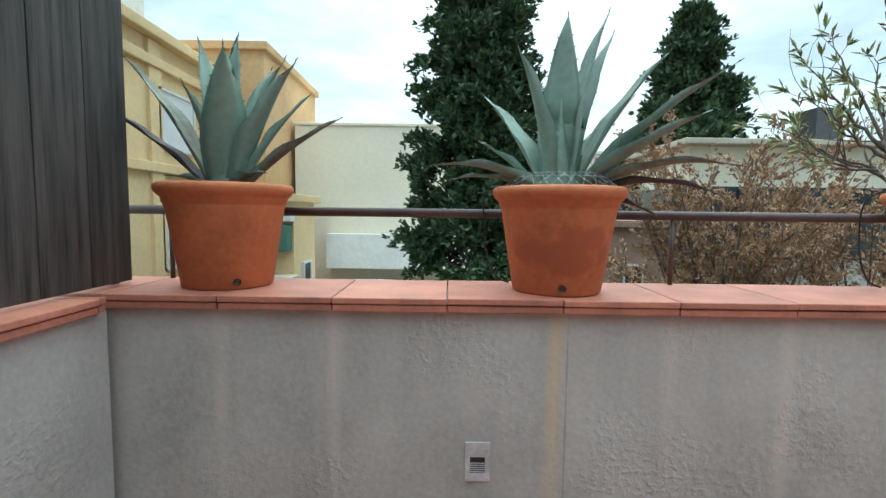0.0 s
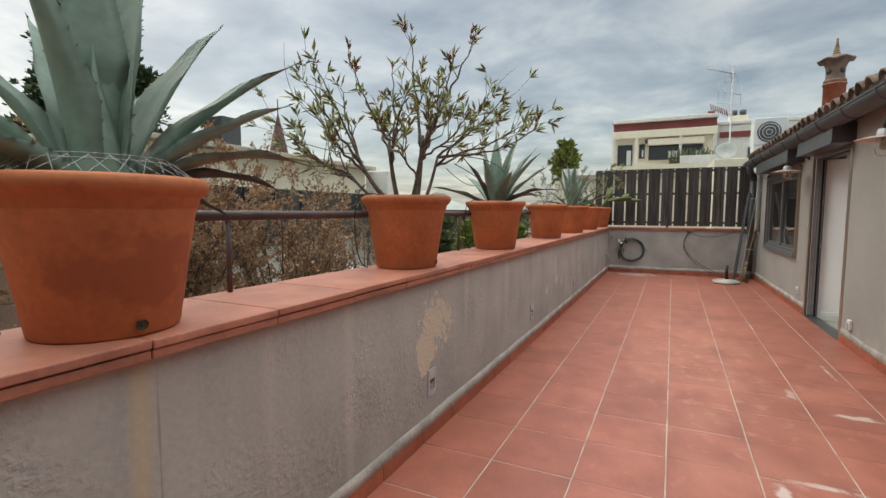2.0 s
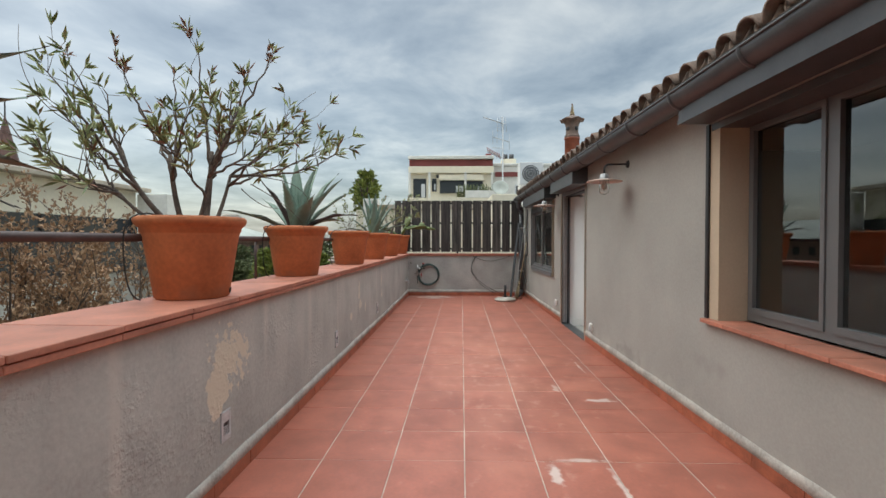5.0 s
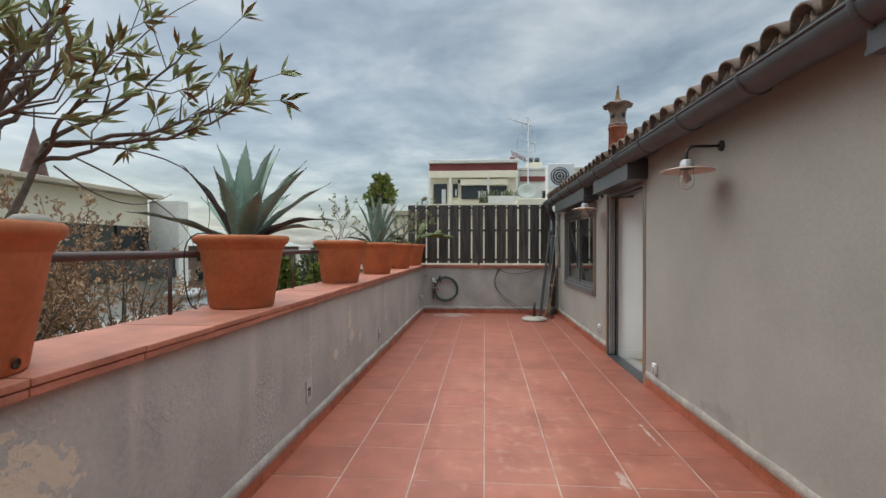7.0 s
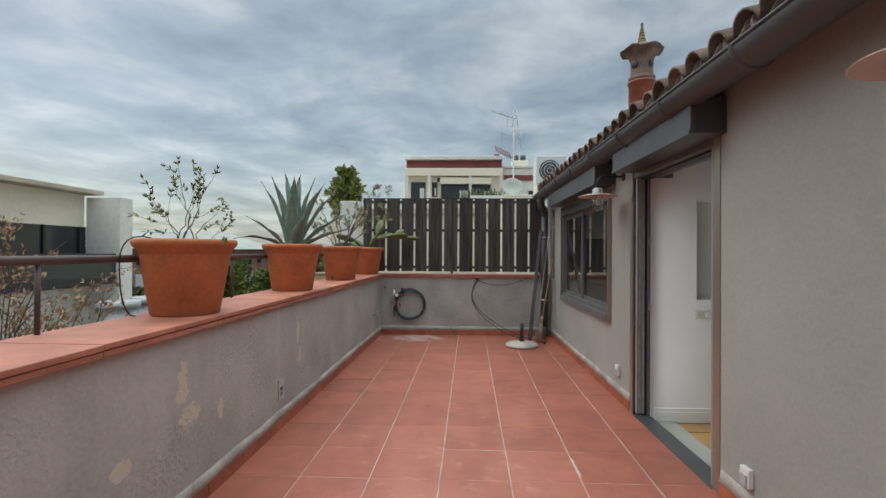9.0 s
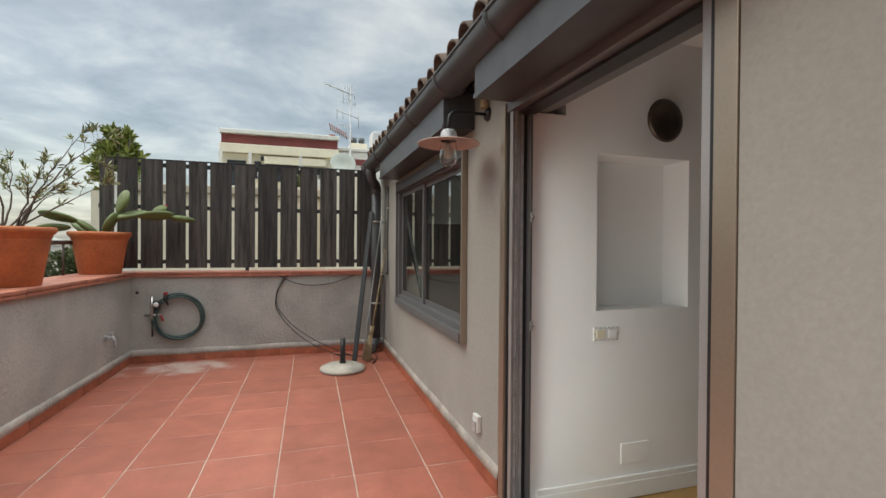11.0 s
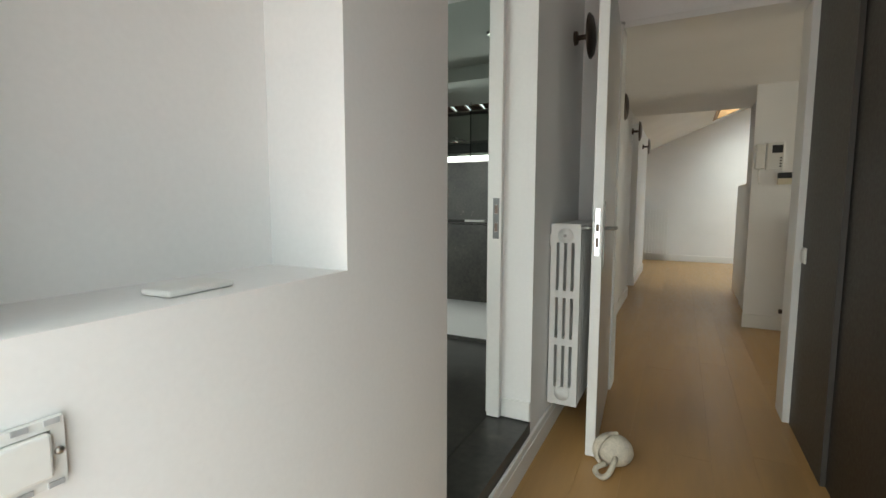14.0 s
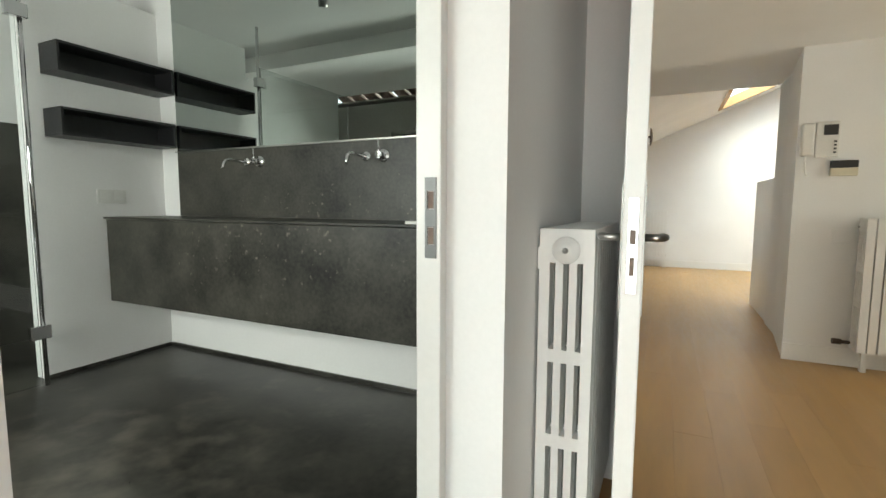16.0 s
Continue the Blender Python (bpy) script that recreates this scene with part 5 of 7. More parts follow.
part("flange", lathe([(0, 0.008), (0.022, 0.007), (0.025, 0.0)], 16), M_GALV, pbx).matrix_basis = pose(0, -0.001, 0.06, 90, 0, 0)
part("body", tube([(0, -0.005, 0.06), (0, -0.07, 0.06), (0, -0.085, 0.02), (0, -0.085, -0.04)], [0.014, 0.018, 0.015, 0.012], 10), M_GALV, pbx)
part("handle", tube([(0, -0.06, 0.065), (0, -0.06, 0.1)], 0.007, 8), M_GALV, pbx)
part("lever", box(-0.035, 0.035, -0.067, -0.053, 0.1, 0.11, 0.003), M_GALV, pbx)

ub = root("umbrella_base", pose(10.02, -0.56, 0.002), "round cast-stone umbrella base with a black tube", "umbrella base")
part("disc", lathe([(0.0, 0), (0.225, 0.0), (0.24, 0.015), (0.235, 0.035), (0.18, 0.06), (0.06, 0.078), (0.0, 0.08)], 40), M_BASE, ub)
part("tube", tube([(0, 0, 0.078), (0, 0, 0.34)], 0.028, 16), M_BLACK, ub)
part("collar", tube([(0, 0, 0.078), (0, 0, 0.10)], 0.036, 16), M_BLACK, ub)
part("knob", tube([(0.02, 0, 0.2), (0.07, 0, 0.2)], 0.01, 8), M_BLACK, ub)


def leaning(name, p0, p1, w, t_, m, label, cat):
    """A flat bar leaning from p0 to p1."""
    v = Vector(p1) - Vector(p0)
    ob = thing(name, box(-w / 2, w / 2, -t_ / 2, t_ / 2, 0, v.length, 0.002), m, label, cat)
    ob.matrix_basis = Matrix.Translation(p0) @ v.to_track_quat("Z", "Y").to_matrix().to_4x4()
    return ob


leaning("dark_bar", (10.22, -0.70, 0.003), (10.76, -0.965, 1.75), 0.05, 0.03, M_BLACK, "long dark metal bar leaning on the downpipe", "bar")
leaning("thin_rod", (10.42, -0.82, 0.003), (10.74, -1.09, 1.7), 0.012, 0.012, M_STEEL, "thin steel rod leaning in the corner", "rod")
br = root("broom", pose(10.36, -0.86, 0.004), "old straw broom leaning in the corner", "broom")
v = V(0.27, -0.26, 1.28)
part("handle", tube([v * 0.25, v], 0.011, 8), M_STRAW, br, "pale wooden broom handle")
bm = bmesh.new()
for k in range(60):
    a, r_ = random.uniform(0, 6.28), random.uniform(0, 1)
    add_tube(bm, [v * 0.27 + 0.015 * r_ * V(math.cos(a), math.sin(a), 0), V(0.075 * r_ * math.cos(a), 0.05 * r_ * math.sin(a), random.uniform(0, 0.03))], 0.003, 4)
part("bristles", bm, M_STRAW, br, "frayed straw bristles")
part("binding", tube([v * 0.22, v * 0.3], 0.024, 10), M_STRAW, br)
for pts in (arc((EX - 0.012, -0.78, 0.965), (EX - 0.04, -0.25, 0.72), (EX - 0.012, 0.12, 0.96), 12),
            arc((EX - 0.012, 0.02, 0.96), (EX - 0.02, 0.22, 0.74), (EX - 0.03, 0.12, 0.55), 8) + arc((EX - 0.032, 0.10, 0.52), (EX - 0.05, -0.12, 0.2), (EX - 0.3, -0.72, 0.012), 10),
            arc((EX - 0.012, 0.05, 0.955), (EX - 0.022, 0.17, 0.82), (EX - 0.03, 0.16, 0.6), 8) + arc((EX - 0.032, 0.15, 0.57), (EX - 0.06, -0.05, 0.16), (EX - 0.36, -0.62, 0.012), 10)):
    thing("loose_cable", tube(pts, 0.005, 6), M_CABLE, "thin black cable hanging down the end wall", "cable", "loose cables")
pts = arc((10.75, -0.55, 0.008), (10.5, -1.0, 0.008), (10.25, -0.95, 0.008), 8) + arc((10.2, -0.9, 0.008), (10.6, -1.12, 0.008), (10.78, -0.9, 0.008), 8)
thing("floor_cable", tube(pts, 0.005, 6), M_CABLE, "black cable lying in loops on the tiles", "cable", "loose cables")
cd = root("wall_conduit", pose(10.55, HY + 0.018, 0), "thin grey conduit with a small brass valve", "pipe")
part("pipe", tube([(0, 0, 0.98), (0, 0, 2.05)], 0.009, 8), M_GUT, cd)
part("valve", tube([(0, 0, 1.0), (0, 0.07, 0.99), (-0.03, 0.09, 0.99)], 0.012, 8), M_CHROME, cd)
part("clip", box(-0.02, 0.02, -0.017, 0.012, 1.78, 1.80), M_STEEL, cd)

# ---- corridor ----
structure("baseboard_corridor", box(CE - 0.016, CE - 0.001, -4.5, HY - 0.14, CF, 0.085, 0.004), M_TRIM, "white painted baseboard with a rounded top", "baseboard")
structure("baseboard_moulding", box(CE - 0.021, CE - 0.017, -4.5, HY - 0.14, CF, 0.055, 0.002), M_TRIM, "white lower step of the baseboard", "baseboard")
structure("wall_ward_panel", box(CW + 0.001, CW + 0.02, -4.50, -3.88, CF, 2.45), M_WARD, "grey-brown lacquered tall panel", "panel")


def disc_lamp(x, y, z, label="dark bronze disc wall lamp on a short stem"):
    d_ = root("disc_lamp", pose(x, y, z), label, "lamp", "disc wall lamps")
    part("rose", lathe([(0, 0.02), (0.034, 0.018), (0.038, 0.001)], 20), M_IRON, d_).matrix_basis = pose(0, 0, 0, 0, -90, 0)
    part("stem", tube([(-0.01, 0, 0), (-0.085, 0, 0)], 0.014, 10), M_IRON, d_)
    part("disc", lathe([(0, 0.022), (0.06, 0.018), (0.1, 0.008), (0.118, -0.006), (0.116, -0.009), (0.09, 0.002), (0.0, 0.012)], 32), M_IRON, d_).matrix_basis = pose(-0.09, 0, 0, 0, -90, 0)


for y in (-2.01, -4.25):
    disc_lamp(CE - 0.001, y, 2.03)
for y in (-6.06, -7.62, -9.3):
    disc_lamp(CE - 0.001, y, 1.98)
sw = root("light_switch", pose(CE, -1.705, 0.873), "pair of uncovered ivory light switches under the niche", "switch")
part("frame", wall_bm(-0.078, 0.078, -0.036, 0.036, -0.008, -0.001, "y", [(-0.066, -0.01, -0.024, 0.024), (0.012, 0.066, -0.024, 0.024)]), M_WPLAST, sw)
for ey in (-0.036, 0.03):
    for k in range(6):
        part("fixing_tab", box(-0.010, -0.0085, -0.074 + 0.026 * k, -0.060 + 0.026 * k, ey, ey + 0.006, 0.0005), M_GALV, sw)
for k in range(2):
    part("claw_screw", lathe([(0, 0.003), (0.004, 0.0025), (0.0045, 0)], 10), M_STEEL, sw).matrix_basis = pose(-0.008, -0.072 + 0.144 * k, 0, 0, -90, 0)
part("rocker", box(-0.016, -0.003, 0.014, 0.064, -0.023, 0.023, 0.003), M_PLAST, sw, "yellowed rocker")
part("rocker", box(-0.016, -0.003, -0.064, -0.012, -0.023, 0.023, 0.003), M_WPLAST, sw)
thing("access_panel", box(CE - 0.007, CE - 0.0005, -1.99, -1.81, 0.15, 0.262, 0.002), M_WHITE, "white square access panel above the baseboard", "panel")
thing("remote_control", box(-0.03, 0.03, -0.055, 0.055, 0, 0.01, 0.004), M_WPLAST, "small white box lying in the niche", "remote", m=pose(CE + 0.075, -1.985, NICHE[2] + 0.001, 0, 0, 4))
# bathroom door lining
bl = root("door_2", pose(0, 0, 0), "white painted bathroom door lining with steel strike plate", "door", "", "structure")
part("lining", box(CE + 0.14, CE + 0.202, BDOOR[0] + 0.001, BDOOR[0] + 0.035, BATH_F, BDOOR[3] - 0.002, 0.003), M_TRIM, bl)
part("lining", box(CE + 0.14, CE + 0.202, BDOOR[1] - 0.03, BDOOR[1] - 0.001, BATH_F, BDOOR[3] - 0.002, 0.003), M_TRIM, bl)
part("head", box(CE + 0.14, CE + 0.202, BDOOR[0] + 0.036, BDOOR[1] - 0.031, BDOOR[3] - 0.04, BDOOR[3] - 0.002, 0.003), M_TRIM, bl)
part("strike_plate", wall_bm(CE + 0.15, CE + 0.178, 0.97, 1.15, BDOOR[0] + 0.0351, BDOOR[0] + 0.038, "x", [(CE + 0.156, CE + 0.172, 1.08, 1.12), (CE + 0.156, CE + 0.172, 1.0, 1.04)]), M_ALU, bl, "steel strike plate")
for z0, z1 in ((1.081, 1.119), (1.001, 1.039)):
    part("strike_hole", box(CE + 0.157, CE + 0.171, BDOOR[0] + 0.0351, BDOOR[0] + 0.0365, z0, z1), M_BARREL, bl, "dark wooden mortise behind the strike")
part("casing", box(CE + 0.203, CE + 0.22, BDOOR[0] - 0.06, BDOOR[0] - 0.001, BATH_F, BDOOR[3], 0.003), M_TRIM, bl)
structure("baseboard_jamb", box(CE + 0.002, CE + 0.139, BDOOR[0] + 0.001, BDOOR[0] + 0.012, BATH_F, BATH_F + 0.09, 0.003), M_TRIM, "white baseboard return in the doorway", "baseboard")


def rad_section_mesh(depth, height, t_=0.046, cols=3):
    """One cast section: rounded block with rows of tall slots."""
    holes = []
    cw = depth / (cols + 1)
    for c in range(cols):
        u = -depth / 2 + cw * (c + 1)
        for z0, z1 in ((0.10, 0.335), (0.375, 0.60), (0.64, 0.90)):
            holes.append((u - 0.0075, u + 0.0075, z0 * height, z1 * height))
    bm = wall_bm(-depth / 2, depth / 2, 0, height, -t_ / 2, t_ / 2, "x", holes)
    bmesh.ops.bevel(bm, geom=[e_ for e_ in bm.edges if len(e_.link_faces) == 2 and e_.calc_face_angle(0) > 0.5], offset=0.006, segments=2, affect="EDGES")
    return mesh_of("section", bm, M_TRIM)


RADM = rad_section_mesh(0.142, 0.9)


def radiator(x, y, z, turn, n_, label):
    r = root("radiator", pose(x, y, z, 0, 0, turn), label, "radiator", "cast-iron radiators")
    for k in range(n_):
        ob = new("section", RADM)
        ob.parent = r
        ob.matrix_basis = pose(0, -0.055 * k, 0)
    for zz in (0.06, 0.845):
        part("hub", tube([(0, 0.03, zz), (0, -0.055 * n_ + 0.02, zz)], 0.03, 14), M_TRIM, r)
        part("plug", lathe([(0.0, 0.012), (0.02, 0.012), (0.022, 0.006), (0.034, 0.005), (0.036, 0.0)], 20), M_TRIM, r).matrix_basis = pose(0, 0.03, zz, -90, 0, 0)
    part("vent", lathe([(0.0, 0.01), (0.007, 0.009), (0.008, 0)], 8), M_STEEL, r).matrix_basis = pose(0, 0.042, 0.845, -90, 0, 0)
    return r


rd = radiator(7.03, -3.83, 0.128, 0, 11, "white cast-iron column radiator behind the open door")
part("wall_bracket", box(0.071, 0.079, -0.2, -0.1, 0.8, 0.84), M_TRIM, rd)
part("bracket_arm", box(0.06, 0.078, 0.0, 0.02, 0.79, 0.85, 0.003), M_TRIM, rd)
rh = radiator(5.58, -6.60, 0.11, -90, 12, "white cast-iron column radiator on the hall wall")
part("valve", tube([(0, 0.02, 0.05), (0, 0.09, 0.05)], 0.012, 10), M_IRON, rh, "dark valve")
part("valve_head", tube([(0, 0.09, 0.05), (0, 0.14, 0.05)], 0.02, 12), M_IRON, rh)
part("leg", box(-0.02, 0.02, -0.05, -0.02, -0.145, 0.0), M_TRIM, rh)
part("leg", box(-0.02, 0.02, -0.62, -0.58, -0.145, 0.0), M_TRIM, rh)
rf = radiator(7.24, -12.0, 0.11, -90, 9, "white cast-iron radiator on the far hall wall")
part("leg", box(-0.02, 0.02, -0.05, -0.02, -0.145, 0.0), M_TRIM, rf)
part("leg", box(-0.02, 0.02, -0.46, -0.42, -0.145, 0.0), M_TRIM, rf)

# inner door leaf
lf = root("door_3", pose(6.863, -3.66, CF + 0.012, 0, 0, 3.8), "white painted inner door standing open", "door", "", "structure")
part("leaf", box(-0.022, 0.022, -0.87, 0.0, 0, 2.16, 0.003), M_TRIM, lf)
part("lock_plate", box(-0.011, 0.011, 0.0002, 0.0025, 0.92, 1.13, 0.001), M_CHROME, lf, "bright steel lock faceplate")
part("latch", box(-0.006, 0.006, 0.0026, 0.012, 1.03, 1.06), M_IRON, lf)
part("bolt", box(-0.005, 0.005, 0.0026, 0.005, 0.96, 1.0), M_IRON, lf)
for s in (-1, 1):
    hp = part("backplate", box(min(s * 0.0225, s * 0.026), max(s * 0.0225, s * 0.026), -0.085, -0.05, 0.86, 1.16, 0.001), M_STEEL, lf)
    part("lever", tube([(s * 0.026, -0.067, 1.04), (s * 0.065, -0.067, 1.04), (s * 0.07, -0.09, 1.04), (s * 0.068, -0.18, 1.037)], 0.009, 10), M_STEEL, hp)
structure("trim_inner_door", box(5.97, 6.012, -4.70, -4.50, CF, 2.165, 0.003), M_TRIM, "white door frame jamb", "trim")
structure("trim_inner_head", box(6.014, 6.88, -4.70, -4.50, 2.13, 2.166, 0.003), M_TRIM, "white door frame head", "trim")
structure("trim_inner_hinge", box(6.886, 6.93, -4.70, -4.535, CF, 2.165, 0.003), M_TRIM, "white door frame hinge jamb", "trim")
wsw = root("wall_switch", pose(CW + 0.02, -4.43, 0.87), "white switch beside the inner doorway", "switch")
part("plate", box(0.001, 0.01, -0.04, 0.04, -0.04, 0.04, 0.003), M_WPLAST, wsw)
part("rocker", box(0.0105, 0.016, -0.026, 0.026, -0.026, 0.026, 0.002), M_WPLAST, wsw)
# rope knot doorstop
kn = root("door_stop", pose(6.755, -3.66, CF + 0.002), "cream knotted cotton rope doorstop on the floor", "doorstop")
bm = bmesh.new()
bmesh.ops.create_uvsphere(bm, u_segments=20, v_segments=12, radius=0.078)
for v in bm.verts:
    v.co.z = v.co.z * 0.85 + 0.066
for f in bm.faces:
    f.smooth = True
part("core", bm, M_ROPE, kn)
for k in range(9):
    a = -0.9 + 0.22 * k
    pts = [(0.083 * math.sin(b) * math.cos(a) * 1.0 + 0.02 * math.sin(a), 0.083 * math.sin(b) * math.sin(a), 0.066 + 0.072 * math.cos(b)) for b in [0.25 + 2.6 * j / 12 for j in range(13)]]
    part("strand", tube(pts, 0.009, 6), M_ROPE, kn)
part("loop", tube(arc((-0.01, 0.07, 0.07), (0.0, 0.2, 0.02), (0.05, 0.14, 0.01), 8) + arc((0.055, 0.13, 0.01), (0.09, 0.1, 0.01), (0.03, 0.07, 0.03), 6), 0.012, 7), M_ROPE, kn)

# intercom
ic = root("intercom", pose(5.86, -6.70, 1.55), "white wall intercom with handset and small screen", "intercom")
part("panel", box(-0.11, 0.02, -0.001, 0.035, -0.12, 0.12, 0.006), M_WPLAST, ic)
part("screen", box(-0.10, -0.02, 0.0352, 0.038, 0.03, 0.1), M_BLACK, ic)
part("handset", box(0.03, 0.105, -0.001, 0.055, -0.11, 0.115, 0.012), M_WPLAST, ic)
part("cord", tube(arc((0.07, 0.02, -0.11), (0.075, 0.03, -0.26), (0.05, 0.015, -0.24), 8), 0.006, 6), M_WPLAST, ic)
for k in range(4):
    part("button", box(-0.095, -0.08, 0.0352, 0.039, -0.02 - 0.025 * k, -0.008 - 0.025 * k), M_BLACK, ic)
al = root("alarm_keypad", pose(5.71, -6.70, 1.355), "small ivory keypad with a dark upper half", "keypad")
part("body", box(-0.075, 0.075, 0.0005, 0.03, -0.055, 0.0, 0.004), M_PLAST, al)
part("display", box(-0.075, 0.075, 0.0005, 0.032, 0.001, 0.05, 0.004), M_BLACK, al)
thing("blank_plate", box(5.62, 5.74, -6.699, -6.692, 0.84, 0.93, 0.002), M_WHITE, "white blanking plate on the hall wall", "plate")
for (x0, x1, y0, y1) in ((CE - 0.014, CE - 0.001, -7.75, -4.72), (2.3, CE, -12.099, -12.085), (CE - 0.014, CE - 0.001, -10.35, -8.6), (3.2, 5.985, -6.699, -6.685)):
    structure("baseboard_hall", box(x0, x1, y0, y1, CF, 0.09, 0.003), M_TRIM, "white painted hall baseboard", "baseboard")

# ---- bathroom ----
van = root("vanity", pose(0, BATH_Y1, 0), "floating dark slate vanity slab with a thin top", "vanity")
part("apron", box(CE + 0.24, 9.755, 0.36, 0.38, 0.515, 0.998, 0.003), M_STONE, van)
part("end_panel", box(9.735, 9.755, 0.003, 0.358, 0.515, 0.998, 0.003), M_STONE, van)
part("underside", box(CE + 0.24, 9.733, 0.003, 0.358, 0.52, 0.54), M_STONE, van)
part("top", box(CE + 0.24, 9.775, 0.003, 0.385, 1.0, 1.012, 0.002), M_STONE, van)
thing("backsplash", box(CE + 0.205, 9.605, BATH_Y1 + 0.001, BATH_Y1 + 0.02, 1.013, 1.41), M_STONE, "dark slate splashback above the vanity", "splashback")
thing("mirror", box(CE + 0.205, 9.62, BATH_Y1 + 0.001, BATH_Y1 + 0.008, 1.413, 2.495), M_MIRROR, "wide frameless mirror above the vanity", "mirror")
thing("mirror_ledge", box(CE + 0.205, 9.62, BATH_Y1 + 0.009, BATH_Y1 + 0.026, 1.411, 1.418), M_STEEL, "thin steel ledge under the mirror", "ledge")
for x in (8.93, 8.10):
    t_ = root("basin_tap", pose(x, BATH_Y1 + 0.02, 1.33), "chrome wall-mounted basin tap", "tap", "basin taps")
    part("rose", lathe([(0, 0.008), (0.03, 0.007), (0.034, 0.0)], 24), M_CHROME, t_).matrix_basis = pose(-0.03, 0, 0, -90, 0, 0)
    part("body", tube([(-0.03, 0, 0), (-0.03, 0.05, 0)], 0.018, 14), M_CHROME, t_)
    part("rose", lathe([(0, 0.008), (0.022, 0.007), (0.025, 0.0)], 24), M_CHROME, t_).matrix_basis = pose(0.07, 0, 0, -90, 0, 0)
    part("spout", tube([(0.07, 0, 0), (0.07, 0.12, 0.005)] + arc((0.07, 0.12, 0.005), (0.07, 0.165, 0.0), (0.07, 0.165, -0.05), 6)[1:], 0.0095, 10), M_CHROME, t_)
    part("lever", tube([(-0.03, 0.04, 0.015), (-0.03, 0.045, 0.07)], 0.004, 8), M_CHROME, t_)
for z0, z1 in ((1.765, 1.915), (1.44, 1.585)):
    s_ = root("wall_shelf", pose(BATH_X1, 0, z0), "black open-fronted box shelf on the bathroom wall", "shelf", "black box shelves")
    h = z1 - z0
    part("top", box(-0.17, -0.001, -4.55, -3.93, h - 0.012, h), M_BLACK, s_)
    part("bottom", box(-0.17, -0.001, -4.55, -3.93, 0, 0.012), M_BLACK, s_)
    part("end", box(-0.17, -0.001, -3.942, -3.9305, 0.0125, h - 0.0125), M_BLACK, s_)
    part("end", box(-0.17, -0.001, -4.55, -4.538, 0.0125, h - 0.0125), M_BLACK, s_)
    part("back", box(-0.01, -0.001, -4.5375, -3.9425, 0.0125, h - 0.0125), M_BLACK, s_)
so = root("bath_socket", pose(BATH_X1, -4.24, 1.13), "white double socket beside the vanity", "socket")
part("plate", box(-0.01, -0.001, -0.08, 0.08, -0.04, 0.04, 0.003), M_WPLAST, so)
for s in (-0.037, 0.037):
    part("insert", box(-0.014, -0.0105, s - 0.026, s + 0.026, -0.026, 0.026, 0.002), M_WPLAST, so)
structure("baseboard_bath", box(CE + 0.21, BATH_X1 - 0.012, BATH_Y1 + 0.001, BATH_Y1 + 0.013, BATH_F, BATH_F + 0.022), M_CONC, "low black skirting in the bathroom", "baseboard")
structure("baseboard_bath_side", box(BATH_X1 - 0.012, BATH_X1 - 0.001, BATH_Y1 + 0.014, -3.86, BATH_F, BATH_F + 0.022), M_CONC, "low black skirting in the bathroom", "baseboard")
thing("paper_holder", box(7.60, 7.74, -4.21, -4.19, 1.0125, 1.025, 0.002), M_WPLAST, "white bar on the vanity edge", "bar")
# shower enclosure beside the shelves
sh = root("shower_screen", pose(BATH_X1 - 0.09, 0, BATH_F), "clear glass shower screen with chrome edge and hinges", "shower screen")
g = part("glass", box(-0.004, 0.004, -3.80, -2.7, 0.01, 2.0), M_GLASS, sh)
g.visible_shadow = False
part("edge_bar", tube([(0, -3.82, 0.0), (0, -3.82, 2.3)], 0.011, 10), M_CHROME, sh)
for zz in (0.25, 1.85):
    part("hinge", box(-0.02, 0.02, -3.85, -3.76, zz, zz + 0.07, 0.004), M_CHROME, sh)
structure("wall_shower", box(BATH_X1 + 0.985, BATH_X1 + 0.999, BATH_Y1 + 0.01, -1.46, BATH_F, 1.62), M_STONE, "dark slate shower lining", "wall")
structure("wall_bath_partition", box(8.55, 8.65, -2.3, -1.46, BATH_F, 1.42), M_STONE, "dark slate half-height partition", "wall")
gl = thing("glass_partition", box(8.59, 8.60, -2.9, -1.5, 1.42, 2.2), M_GLASS, "clear glass panel on the half-height partition", "glass panel")
gl.visible_shadow = False
sr = root("overhead_shower", pose(9.3, -1.46, 2.0), "chrome overhead shower on a long arm", "shower")
part("arm", tube([(0, 0, 0), (0, -0.38, 0.0), (0, -0.4, -0.05)], 0.01, 10), M_CHROME, sr)
part("rose", lathe([(0, 0.0), (0.09, -0.004), (0.095, -0.012), (0, -0.016)], 24), M_CHROME, sr).matrix_basis = pose(0, -0.4, -0.05)
tr = root("towel_rail", pose(BATH_X1 + 0.88, -3.5, 1.2), "white ladder towel radiator", "radiator")
for yy in (-0.22, 0.22):
    part("upright", tube([(0, yy, 0), (0, yy, 0.8)], 0.016, 10), M_TRIM, tr)
for k in range(9):
    part("rung", tube([(0, -0.22, 0.06 + 0.085 * k), (0, 0.22, 0.06 + 0.085 * k)], 0.011, 8), M_TRIM, tr)
part("standoff", tube([(0, 0.22, 0.7), (0.104, 0.22, 0.7)], 0.008, 6), M_TRIM, tr)
for x, y in ((7.9, -3.9), (8.9, -4.0)):
    c_ = root("ceiling_spot", pose(x, y, 2.499), "small steel ceiling spotlight", "lamp", "bathroom ceiling spots")
    part("plate", box(-0.1, 0.1, -0.06, 0.06, -0.02, 0.0, 0.004), M_STEEL, c_)
    part("head", tube([(0, 0, -0.02), (0.02, 0.03, -0.1)], 0.032, 14), M_STEEL, c_)


